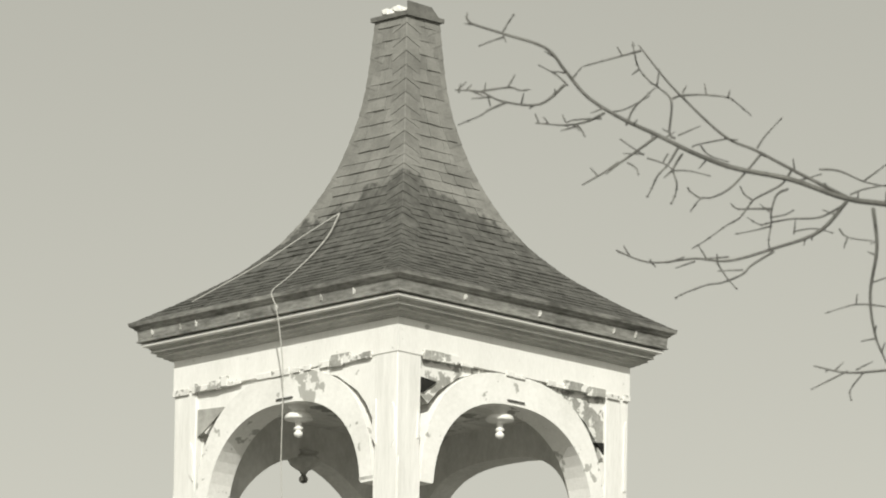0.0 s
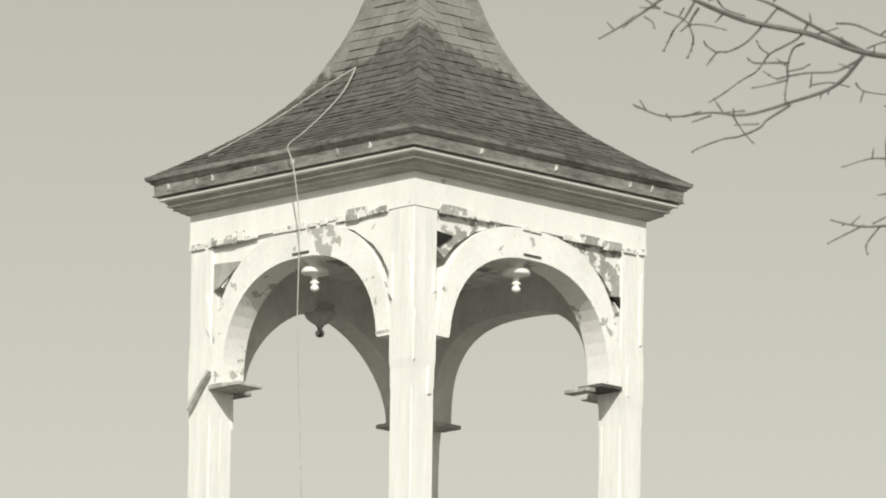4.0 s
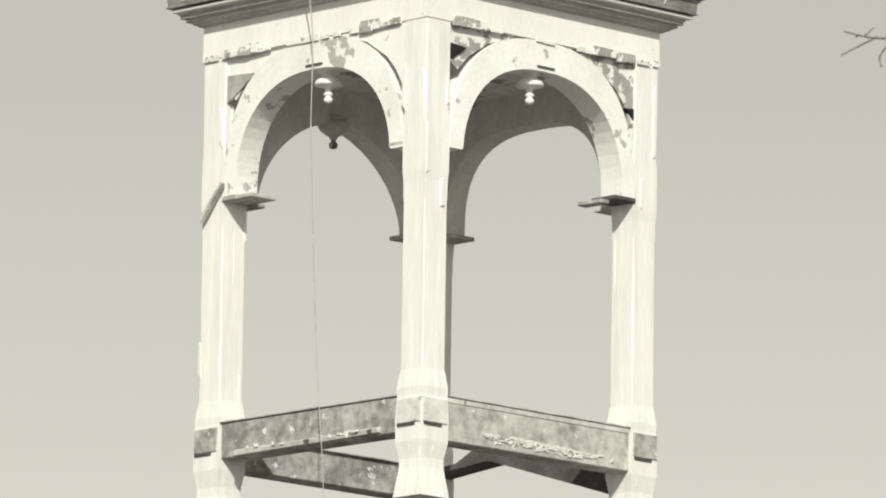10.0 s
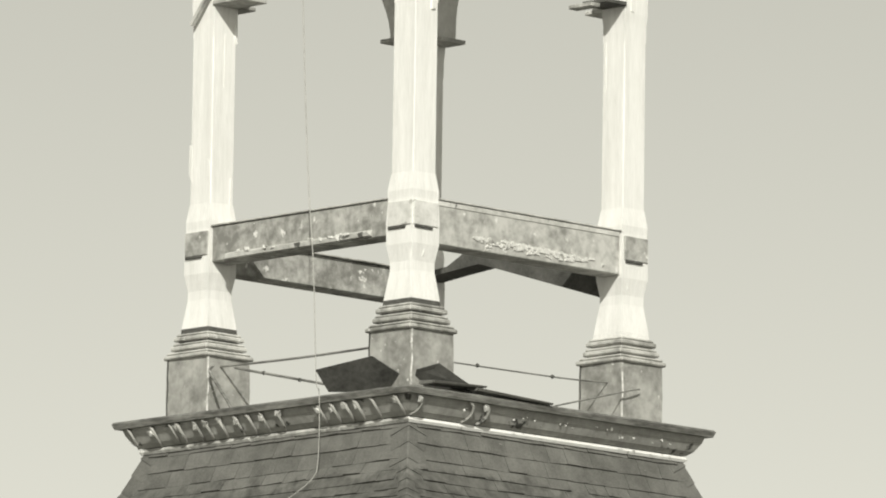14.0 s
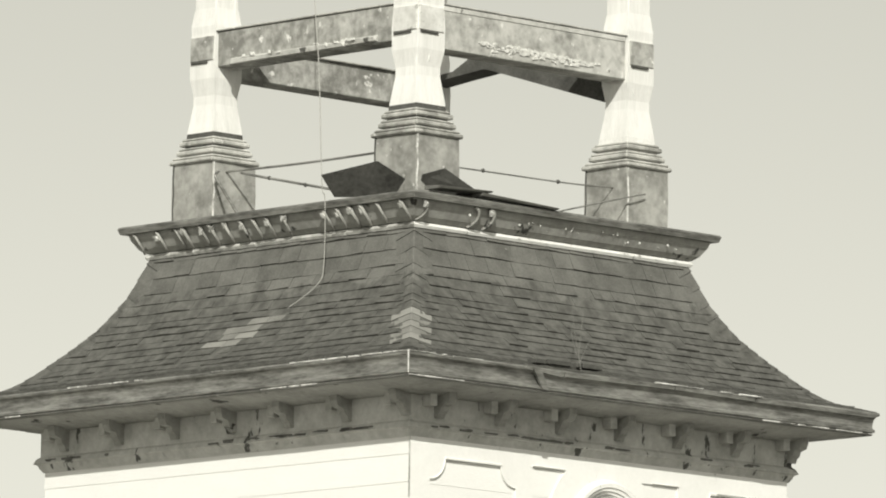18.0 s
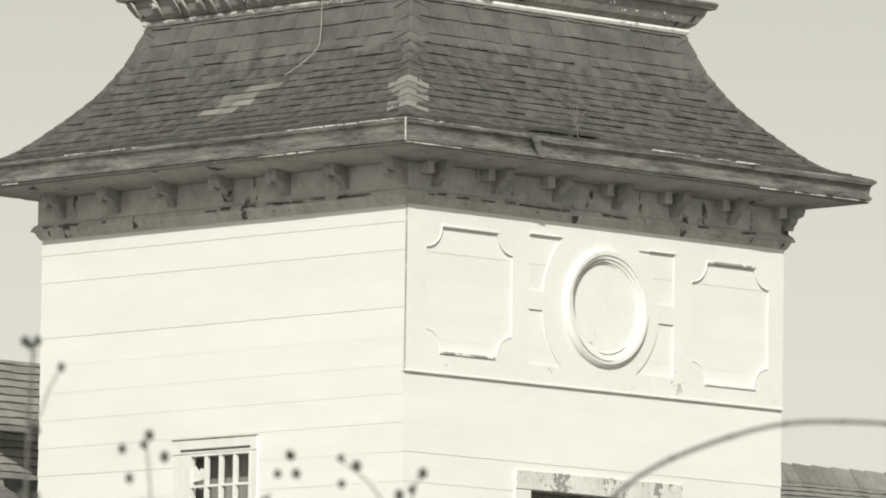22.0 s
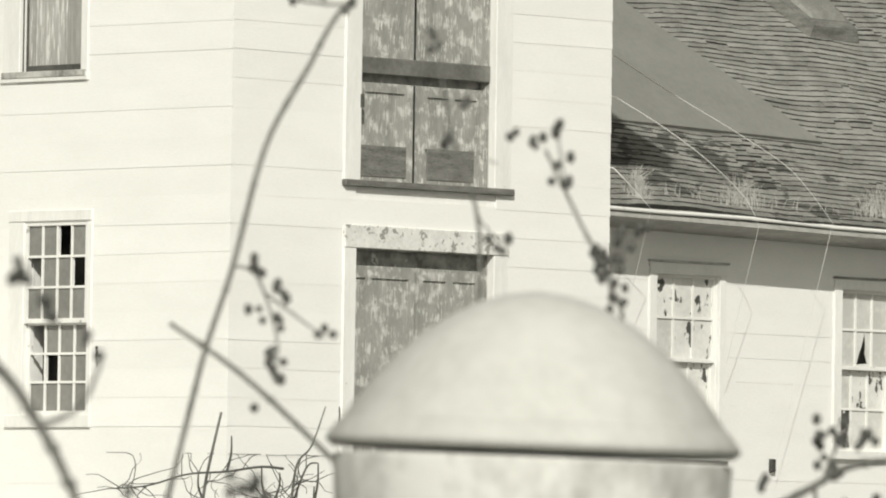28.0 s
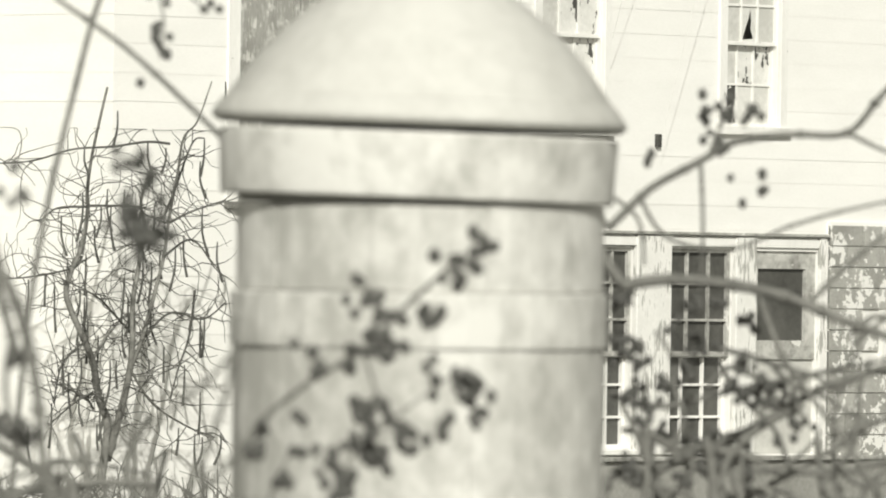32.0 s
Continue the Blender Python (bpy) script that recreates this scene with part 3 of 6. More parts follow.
        oblong(bm, [(u - w, -o - 0.008, zz - h + e), (u + w, -o - 0.006, zz - h - e), (u + w, -o + 0.004, zz - h), (u - w, -o + 0.004, zz - h)], [(u - w * 0.7, -o - 0.010, zz + h + e), (u + w * 0.8, -o - 0.004, zz + h - e), (u + w * 0.8, -o + 0.004, zz + h), (u - w * 0.7, -o + 0.004, zz + h)])
        bm.transform(turn(k))
        part("paint_flake", bm, HEADBOARD, beam)
    for side in (-1, 1):
        lo, hi = sorted((side * 1.252, side * 0.998))
        bm = bmesh.new()
        box(bm, lo, hi, -1.272, -1.245, 12.588, 12.775, 0.004)
        bm.transform(turn(k))
        blk = part("post_block", bm, PALEBLOCK if (k, side) in ((0, -1), (1, 1)) else BEAM, belfry, "board nailed round the post in line with the beam")
        # dark strip stands for the shadow line below the block
        bm = bmesh.new()
        box(bm, lo + 0.01, hi - 0.06, -1.277, -1.262, 12.568, 12.587, 0.003)
        bm.transform(turn(k))
        part("block_cleat", bm, DARKWOOD, blk)


def pendant(x, y, top, mat, bowl=False):
    bm = bmesh.new()
    if bowl:
        lathe(bm, [(0.10, top + 0.105), (0.12, top + 0.10), (0.095, top + 0.09), (0.10, top + 0.07), (0.122, top + 0.055), (0.125, top + 0.03), (0.108, top), (0.07, top - 0.03), (0.036, top - 0.05), (0.02, top - 0.075),
                   (0.02, top - 0.09), (0.032, top - 0.10), (0.036, top - 0.12), (0.028, top - 0.14), (0.004, top - 0.15)], 20, (x, y, 0))
        return part("pendant", bm, mat, belfry, "turned wooden drop pendant", True)
    lathe(bm, [(0.09, 15.62), (0.085, top + 0.085), (0.06, top + 0.075), (0.055, top + 0.05), (0.085, top + 0.04), (0.105, top + 0.02), (0.110, top - 0.005), (0.10, top - 0.012), (0.035, top - 0.022), (0.026, top - 0.03), (0.024, top - 0.065),
               (0.036, top - 0.07), (0.038, top - 0.082), (0.022, top - 0.092), (0.022, top - 0.10), (0.033, top - 0.108), (0.036, top - 0.12), (0.030, top - 0.138), (0.004, top - 0.15)], 20, (x, y, 0))
    return part("pendant", bm, mat, belfry, "turned wooden drop pendant", True)


pendant(-1.09, 0.0, 15.35, WHITE)
pendant(0.0, -1.09, 15.36, WHITE)
# the back pendant's shade is put into a greyer paint
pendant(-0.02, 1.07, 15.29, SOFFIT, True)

# dark plates paint the shade of holes between arch and post
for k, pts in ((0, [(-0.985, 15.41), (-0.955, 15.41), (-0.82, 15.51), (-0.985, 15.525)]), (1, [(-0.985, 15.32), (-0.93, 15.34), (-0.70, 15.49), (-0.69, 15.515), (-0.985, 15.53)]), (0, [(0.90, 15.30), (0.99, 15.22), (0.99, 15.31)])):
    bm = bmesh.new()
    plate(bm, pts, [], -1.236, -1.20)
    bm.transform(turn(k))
    part("missing_board_gap", bm, BLACK_SHADE if k == 0 else UNDER, belfry, "dark sheet standing for the shade where a board is missing")
# lengths of the frieze's lower edge that still stand proud
for k, x0, x1 in ((0, -0.98, -0.46), (0, -0.10, 0.10), (0, 0.34, 0.94), (0, 1.0, 1.25), (1, -1.25, -1.0), (1, -0.98, -0.48), (1, -0.30, 0.30), (1, 0.40, 0.60)):
    x = x0
    while x < x1:
        w = rng.uniform(0.06, 0.2)
        bm = bmesh.new()
        box(bm, x, min(x + w, x1), -1.264, -1.25, 15.668 - rng.uniform(0, 0.01), 15.69 + rng.uniform(0, 0.03), 0.003)
        bm.transform(turn(k))
        part("frieze_edge", bm, HEADBOARD if rng.random() < 0.6 else ARCHP, belfry, "stained lower edge of the frieze")
        x += w + rng.choice((0.0, 0.0, 0.04))

# loose boards, rods and the rope
bm = bmesh.new()
tube(bm, [(-1.29, 1.20, 14.40), (-1.29, 0.96, 14.68)], 0.022, 0.022, 4)
part("loose_board", bm, BEAM, belfry, "loose board hanging beside the post")
for name, run, r in (("iron_rod", ((-1.2, 0.92, 11.715), (-1.2, 0.0, 11.70), (-1.2, -0.92, 11.705)), 0.009), ("iron_rod", ((-1.3, 0.62, 11.67), (-1.3, 0.41, 11.622), (-1.3, -0.34, 11.46), (-1.3, -0.5, 11.42)), 0.010),
                     ("iron_rod", ((-1.36, 0.80, 11.70), (-1.37, 0.83, 11.66), (-1.37, 0.79, 11.60), (-1.37, 0.63, 11.41), (-1.37, 0.55, 11.31)), 0.012), ("iron_rod", ((-0.9, -1.2, 11.60), (0.36, -1.2, 11.61), (0.90, -1.2, 11.63)), 0.006),
                     ("iron_rod", ((0.10, -1.40, 11.34), (0.45, -1.40, 11.43), (0.92, -1.40, 11.55), (1.06, -1.385, 11.58)), 0.006)):
    bm = bmesh.new()
    tube(bm, spline(run, 5), r, r, 6)
    rod = part(name, bm, RUST, belfry, "rusty iron rod between the plinths", True)
for x, y, z in ((-1.3, 0.3, 11.60), (-1.3, -0.1, 11.51), (-0.5, -1.2, 11.606), (0.3, -1.2, 11.61)):
    bm = bmesh.new()
    blob(bm, (x, y, z), 0.018)
    part("rod_joint", bm, DARKWOOD, belfry)
# bent sheets of the deck covering, torn up at the front corner
for outline in (((-1.70, -0.70, 11.465), (-1.40, -1.00, 11.565), (-1.20, -1.20, 11.40), (-1.25, -1.15, 11.315), (-1.63, -0.77, 11.315)),
                ((-1.20, -1.27, 11.47), (-1.05, -1.36, 11.52), (-0.86, -1.55, 11.35), (-0.88, -1.53, 11.315), (-1.22, -1.24, 11.315))):
    bm = bmesh.new()
    solid(bm, [[(x - 0.02 - 0.5 * (z - 11.315) - d, y - 0.02 - 0.5 * (z - 11.315) - d, z) for x, y, z in outline] for d in (0.008, 0.0)])
    part("torn_sheet", bm, TORN, belfry, "torn sheet metal bent up from the deck")
for x0, x1, z0, z1 in ((-1.40, -0.85, 11.335, 11.355), (-0.95, -0.15, 11.325, 11.302)):
    bm = bmesh.new()
    oblong(bm, [(x0, -1.66, z0), (x1, -1.66, z1), (x1, -1.50, z1), (x0, -1.50, z0)], [(x0, -1.67, z0 + 0.02), (x1, -1.67, z1 + 0.012), (x1, -1.50, z1 + 0.02), (x0, -1.50, z0 + 0.03)])
    part("loose_strip", bm, METAL, belfry, "loose strip of metal on the deck edge")

# ---- mansard tower below ----
A = 2.0
tower = thing("tower", "square white clapboard tower with a shingled mansard roof and bracketed eaves", "tower")
MANSARD = [(2.48, 9.945), (2.22, 10.02), (2.08, 10.13), (1.87, 10.34), (1.71, 10.52), (1.56, 10.77), (1.475, 11.0), (1.445, 11.07)]
bm = bmesh.new()
square_stack(bm, [(a - 0.012, z - 0.004) for a, z in MANSARD])
mansard = part("mansard_roof", bm, MANSARD_ROOF, tower, "dark shingled mansard roof flaring at the eaves, with paler patches")


def mansard_tone(face):
    def choose(u, z, i):
        if face == 1 and abs(u - 0.10 - (z - 10.31) * 1.2) < 0.22 and 10.19 < z < 10.42:
            return SLATE_PALE
        return MANSARD_ROOF
    return choose


mansard_courses = [0.08] * 12 + [0.10] * 3 + [0.14] * 4
for k in (0, 1):
    shingled(MANSARD, k, mansard, mansard_courses, 0.22, 0.08, mansard_tone(k), rng, 0.0135, 0.007)
for k in (2, 3):
    shingled(MANSARD, k, mansard, [0.2] * 9, 0.6, 0.08, mansard_tone(k), rng)
for k in (0, 1, 3):
    hip_caps(MANSARD, k, mansard, mansard_courses, 0.16, lambda u, z, i: SLATE_PALE if 10.08 < z < 10.34 and k == 0 else MANSARD_ROOF, rng, 0.013)

# deck edge of the mansard
bm = bmesh.new()
square_ring(bm, [(0.0, 11.30), (1.63, 11.30), (1.64, 11.285), (1.625, 11.245), (0.0, 11.245)])
part("deck", bm, RUST, tower, "tarnished metal deck edge")
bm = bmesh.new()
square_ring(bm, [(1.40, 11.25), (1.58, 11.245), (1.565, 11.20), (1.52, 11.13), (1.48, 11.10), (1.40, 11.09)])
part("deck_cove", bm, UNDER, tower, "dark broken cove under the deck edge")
for k in range(4):
    bm = bmesh.new()
    bead = [(1.40, 11.095), (1.475, 11.092), (1.487, 11.07), (1.475, 11.05), (1.40, 11.048)]
    solid(bm, [[(-a, -a, z) for a, z in bead], [(a, -a, z) for a, z in bead]])
    bm.transform(turn(k))
    part("cove_bead", bm, WORN if k == 0 else BEAM, tower, "white bead at the top of the mansard" if k == 0 else "grey peeled bead")
for k in (0, 1):
    for i in range(21):
        u = -1.5 + i * 0.15 + rng.uniform(-0.04, 0.04)
        bm = bmesh.new()
        if rng.random() < 0.12 or (k == 0 and i not in (0, 4, 5)):
            continue
        w = rng.uniform(0.012, 0.026) if k or i < 6 else rng.uniform(0.006, 0.010)
        tube(bm, spline([(u - 0.03, -1.595, 11.24), (u + 0.005, -1.60, 11.215), (u + 0.022, -1.575, 11.165), (u + 0.012, -1.53, 11.125), (u - 0.012, -1.485, 11.10)], 3), w * 0.65, w * 0.5, 7)
        bm.transform(turn(k))
        part("cove_rib", bm, UNDER, tower, "", True)
        # pale bits put the ribs' sunlit edges into the colour
        if rng.random() < 0.75:
            bm = bmesh.new()
            q, e, h = rng.uniform(0.008, 0.026), rng.uniform(-0.03, 0.03), 11.165 + rng.uniform(0, 0.03)
            oblong(bm, [(u - q, -1.60, h), (u + q, -1.60, h + 0.008), (u + q, -1.575, h), (u - q, -1.575, h)], [(u - q + e, -1.618, h + 0.045), (u + q + e, -1.618, h + 0.03), (u + q + e, -1.60, h + 0.045), (u - q + e, -1.60, h + 0.04)])
            bm.transform(turn(k))
            part("torn_bit", bm, EDGE, tower, "pale scrap of metal standing for a rib's sunlit edge")

for i in range(26):
    u = rng.uniform(-1.2, 1.45)
    bm = bmesh.new()
    blob(bm, (u, -1.56 - rng.uniform(0, 0.02), rng.uniform(11.14, 11.21)), rng.uniform(0.005, 0.012), rng.uniform(0.6, 1.6))
    part("cove_stub", bm, EDGE if rng.random() < 0.35 else UNDER, tower)
# eaves of the mansard
bm = bmesh.new()
square_ring(bm, [(2.36, 9.95), (2.498, 9.948), (2.506, 9.936), (2.502, 9.922), (2.484, 9.912), (2.470, 9.885), (2.464, 9.84), (2.468, 9.822), (2.480, 9.812), (2.478, 9.795), (2.455, 9.785), (2.36, 9.785)])
part("eaves_gutter", bm, RUST, tower, "tarnished metal gutter, its edge highlights laid on as pale strips")
bm = bmesh.new()
square_ring(bm, [(2.40, 9.778), (2.462, 9.788), (2.468, 9.778), (2.455, 9.768), (2.40, 9.766)])
part("gutter_hem", bm, METAL, tower, "dark hem along the foot of the gutter")
# pale strips that paint highlights along the gutter's lip and foot
for k, x0, x1, a, z in ((1, 1.25, 1.98, 2.507, 9.946), (1, 0.4, 0.55, 2.507, 9.946), (1, 2.02, 2.497, 2.508, 9.948), (0, -2.50, -2.12, 2.509, 9.948), (0, -2.05, -1.75, 2.506, 9.945), (0, 0.05, 0.55, 2.516, 9.949), (0, 0.75, 1.2, 2.517, 9.945),
                       (0, 1.25, 2.46, 2.47, 9.782), (0, -2.46, -1.9, 2.468, 9.781), (1, -2.3, -1.7, 2.468, 9.781), (1, 0.9, 1.5, 2.468, 9.781), (1, -1.2, -0.3, 2.507, 9.946)):
    x = x0
    while x < x1:
        w = rng.uniform(0.05, 0.22)
        bm = bmesh.new()
        h = rng.uniform(0.002, 0.006)
        box(bm, x, min(x + w, x1), -a - 0.004, -a + 0.02, z - h, z + h, 0.002)
        bm.transform(turn(k))
        part("worn_edge", bm, EDGE, tower)
        x += w + rng.choice((0.0, 0.0, 0.03, 0.08))
bm = bmesh.new()
tube(bm, [(-2.512, -2.512, 9.95), (-2.478, -2.478, 9.79)], 0.006, 0.006, 6)
part("corner_solder", bm, EDGE, tower, "bright line down the gutter's corner joint")
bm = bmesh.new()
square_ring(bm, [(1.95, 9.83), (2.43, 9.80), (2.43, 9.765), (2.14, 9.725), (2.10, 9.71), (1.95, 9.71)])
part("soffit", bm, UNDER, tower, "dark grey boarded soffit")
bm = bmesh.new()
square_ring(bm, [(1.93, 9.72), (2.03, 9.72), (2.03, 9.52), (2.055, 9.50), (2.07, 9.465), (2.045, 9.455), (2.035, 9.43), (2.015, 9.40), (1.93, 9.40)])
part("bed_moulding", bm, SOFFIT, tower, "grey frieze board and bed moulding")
for k in (0, 1, 3):
    for i in range(7):
        u = -1.74 + i * 0.625
        if k == 3 and i < 6:
            continue
        bm = bmesh.new()
        w = 0.036
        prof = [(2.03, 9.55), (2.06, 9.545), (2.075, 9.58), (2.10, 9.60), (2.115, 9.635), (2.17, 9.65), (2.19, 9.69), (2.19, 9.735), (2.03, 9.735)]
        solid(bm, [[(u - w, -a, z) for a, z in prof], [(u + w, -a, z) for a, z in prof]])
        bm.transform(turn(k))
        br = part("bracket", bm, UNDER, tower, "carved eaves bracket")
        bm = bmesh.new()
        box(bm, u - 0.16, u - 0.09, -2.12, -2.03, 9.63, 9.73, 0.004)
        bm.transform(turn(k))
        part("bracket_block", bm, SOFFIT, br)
# short dark strips in a broken line along the bed moulding
for k, x0, x1, count in ((1, -0.2, 1.75, 26), (0, -1.9, 0.3, 24), (1, -1.9, -1.2, 5), (0, 0.8, 1.6, 4)):
    for n in range(count):
        u, w, h = rng.uniform(x0, x1), rng.uniform(0.015, 0.07), rng.uniform(0.003, 0.009)
        zz = 9.486 + rng.uniform(-0.006, 0.008)
        bm = bmesh.new()
        box(bm, u - w, u + w, -2.076, -2.05, zz - h, zz + h, 0.002)
        bm.transform(turn(k))
        part("rotten_split", bm, FOOTBOARD, tower, "short dark strip along the moulding")

# ---- walls ----
D1 = (-0.69, 0.735, 5.41, 7.39)
D2 = (-0.72, 0.74, 2.85, 4.915)
W1 = (-0.285, 0.392, 6.195, 7.675)
W2 = (-0.20, 0.50, 3.65, 5.095)
HOLES = {0: [D1, D2], 1: [W1, W2], 2: [], 3: []}
TRIMS = {0: [(-0.855, 0.91, 5.365, 7.53), (-0.845, 0.893, 2.80, 5.08)], 1: [(-0.468, 0.464, 6.133, 7.778), (-0.365, 0.545, 3.558, 5.175)], 2: [], 3: []}
walls = {}
for k in range(4):
    bm = bmesh.new()
    end = A if k % 2 == 0 else A - 0.16
    plate(bm, rect(-end + 0.012, end - 0.012, 0.0, 9.6), [rect(h[0] - (0.14 if h is W1 else 0.02), h[1] + 0.02, h[2] - 0.02, h[3] + 0.02) for h in HOLES[k]], -A + 0.012, -A + 0.16)
    bm.transform(turn(k))
    walls[k] = part("wall", bm, WHITE, tower, "white painted clapboard wall")
bm = bmesh.new()
box(bm, -1.84, 1.84, -1.84, 1.84, 2.70, 2.80)
box(bm, -1.84, 1.84, -1.84, 1.84, 5.20, 5.30)
part("inner_floor", bm, DARKWOOD, tower)


def clapboards(k, wall, lo, hi, z_ref, step, trims, mat, y, rng, z_lo, z_hi, name="clapboard"):
    """Lapped boards, cut at the trims of doors and windows."""
    i0, i1 = math.floor((z_lo - z_ref) / step), math.ceil((z_hi - z_ref) / step)
    for i in range(i0, i1):
        z0 = z_ref + i * step
        z1 = z0 + step + 0.02
        runs = [(lo, hi)]
        for a, b, c, d in trims:
            if z0 < d and z0 + step > c:
                runs = [r for l, h in runs for r in ((l, min(h, a)), (max(l, b), h)) if r[1] - r[0] > 0.02]
        for l, h in runs:
            d0, d1 = rng.uniform(-0.005, 0.005), rng.uniform(-0.005, 0.005)
            o = 0.0046 + rng.uniform(-0.002, 0.0015)
            el = o if l == lo else 0.0
            er = o if h == hi else 0.0
            vs = [(l - el, -y - o, z0 + d0), (h + er, -y - o, z0 + d1), (h + er, -y + 0.01, z0 + d1), (l - el, -y + 0.01, z0 + d0),
                  (l, -y - 0.002, z1 + d0), (h, -y - 0.002, z1 + d1), (h, -y + 0.01, z1 + d1), (l, -y + 0.01, z1 + d0)]
            quick(name, [turn(k) @ Vector(v) for v in vs], BLOCK, mat, wall)
        for a, b, c, d in trims:
            if z0 < d < z0 + step - 0.015:
                # the rest of a board over an opening
                o = 0.0046 * (1 - (d - z0) / step)
                vs = [(x, y0, z) for z in (d, z1) for x, y0 in ((a, -y - (o if z == d else 0.002)), (b, -y - (o if z == d else 0.002)), (b, -y + 0.01), (a, -y + 0.01))]
                quick(name, [turn(k) @ Vector(v) for v in vs], BLOCK, mat, wall)


for k in (0, 1):
    clapboards(k, walls[k], -A, A, 6.315, 0.2115, [(h[0] - 0.03, h[1] + 0.03, h[2] - 0.02, h[3] + 0.02) for h in HOLES[k]], SIDING, A, rng, 0.6, 9.45)

for k in (0, 1):
    for h in HOLES[k]:
        a, b, c, d = h
        a -= 0.11 if h is W1 else 0.0
        for x0, x1, z0, z1 in ((a - 0.03, a, c, d), (b, b + 0.03, c, d), (a - 0.03, b + 0.03, d, d + 0.03), (a - 0.03, b + 0.03, c - 0.03, c)):
            bm = bmesh.new()
            box(bm, x0, x1, -A + 0.03, -A + 0.20, z0, z1)
            bm.transform(turn(k))
            part("jamb", bm, DOOR if k == 0 else WHITE, walls[k])

# rope lying over the eaves of the spire and hanging down the tower
bm = bmesh.new()
tube(bm, spline([(-0.65, 0.05, 17.05), (-0.76, 0.06, 16.85), (-0.97, 0.055, 16.635), (-1.22, 0.03, 16.43), (-1.51, -0.12, 16.26), (-1.53, -0.19, 16.13), (-1.53, -0.24, 15.92), (-1.53, -0.285, 15.58), (-1.53, -0.28, 14.99), (-1.53, -0.288, 14.75), (-1.54, -0.34, 14.0), (-1.56, -0.40, 13.4),
                 (-1.58, -0.47, 12.81), (-1.60, -0.55, 12.28), (-1.63, -0.63, 11.45), (-1.66, -0.70, 11.30), (-1.66, -0.70, 10.82), (-1.69, -0.66, 10.66), (-1.80, -0.46, 10.49)], 5), 0.0058, 0.0032, 6)
tagged(part("rope", bm, ROPE), "pale rope hanging from the spire down past the posts", "rope")
bm = bmesh.new()
tube(bm, spline([(-0.65, 0.05, 17.05), (-0.85, 0.19, 16.88), (-1.1, 0.46, 16.63), (-1.36, 0.94, 16.36)], 6), 0.005, 0.005, 6)
tagged(part("rope", bm, ROPE), "loose end of pale rope across the shingles", "rope")

# dry weed and broken shingles at the gutter
weed = thing("roof_weed", "dry forked weed growing out of the gutter", "weed", (-0.62, -2.42, 9.95))
for run in (((-0.42, -2.40, 9.95), (-0.44, -2.36, 10.18), (-0.45, -2.33, 10.38), (-0.43, -2.32, 10.50)), ((-0.43, -2.37, 10.08), (-0.38, -2.34, 10.24), (-0.33, -2.32, 10.47)), ((-0.42, -2.38, 10.05), (-0.33, -2.35, 10.17), (-0.25, -2.33, 10.24)), ((-0.44, -2.36, 10.1), (-0.47, -2.34, 10.24), (-0.46, -2.33, 10.33))):
    bm = bmesh.new()
    tube(bm, spline([(x - 0.2, y, z) for x, y, z in run], 4), 0.0045, 0.0015, 5)
    part("stalk", bm, CANE, weed)
# dark blocks on the shingles paint the shade of small holes
for x0, x1, y0, z0 in ((-1.08, -0.98, 2.33, 10.0), (-0.92, -0.68, 2.30, 10.01), (-0.62, -0.58, 2.30, 10.01), (-0.55, -0.34, 2.29, 10.015)):
    bm = bmesh.new()
    box(bm, x0, x1, -y0 - 0.05, -y0 + 0.05, z0, z0 + 0.035, 0.004)
    part("broken_shingle_gap", bm, DARKWOOD, mansard, "dark block standing for the shade where shingles broke away")
for x0, x1, dz, tiltz in ((-1.30, -0.92, 0.01, -0.03), (-0.9, 0.25, -0.012, 0.012), (0.26, 1.12, 0.0, -0.01), (1.14, 2.46, -0.012, 0.0)):
    bm = bmesh.new()
    oblong(bm, [(x0, -2.508, 9.915 + dz), (x1, -2.508, 9.915 + dz + tiltz), (x1, -2.49, 9.915 + dz + tiltz), (x0, -2.49, 9.915 + dz)], [(x0, -2.514, 9.945 + dz), (x1, -2.514, 9.945 + dz + tiltz), (x1, -2.47, 9.955 + dz + tiltz), (x0, -2.47, 9.955 + dz)])
    part("gutter_lip", bm, RUST, tower, "bent metal lip of the gutter")
bm = bmesh.new()
oblong(bm, [(-1.24, -2.52, 9.93), (-1.16, -2.52, 9.93), (-1.06, -2.50, 9.79), (-1.12, -2.50, 9.79)], [(-1.24, -2.50, 9.935), (-1.16, -2.50, 9.935), (-1.06, -2.48, 9.79), (-1.12, -2.48, 9.79)])
part("gutter_strap", bm, RUST, tower)

# ---- openings of the tower ----


def casing(k, parent, hole, out, front, mat, label):
    """Boards round an opening: two sides, a head and a sill."""
    a, b, c, d = hole
    l, r, lo, hi = out
    made = []
    for name, x0, x1, z0, z1, f in (("side_casing", l, a + 0.004, c, d, front), ("side_casing", b - 0.004, r, c, d, front), ("head_casing", l, r, d - 0.004, hi, front + 0.008), ("sill", l - 0.01, r + 0.01, lo, c + 0.004, front + (0.012 if k else 0.03))):
        bm = bmesh.new()
        box(bm, x0, x1, -A - f, -A + 0.06, z0, z1, 0.005)
        bm.transform(turn(k))
        made.append(part(name, bm, mat if name != "sill" or k else FOOTBOARD, parent, label if name == "head_casing" else ""))
    return made


def sash(k, parent, x0, x1, z0, z1, y, cols, rows, pane_mat, missing, rng, f=0.035, upright=0.018):
    """A glazed frame: rails and stiles, bars, and the panes that are still in."""
    mid = 0.018
    bm = bmesh.new()
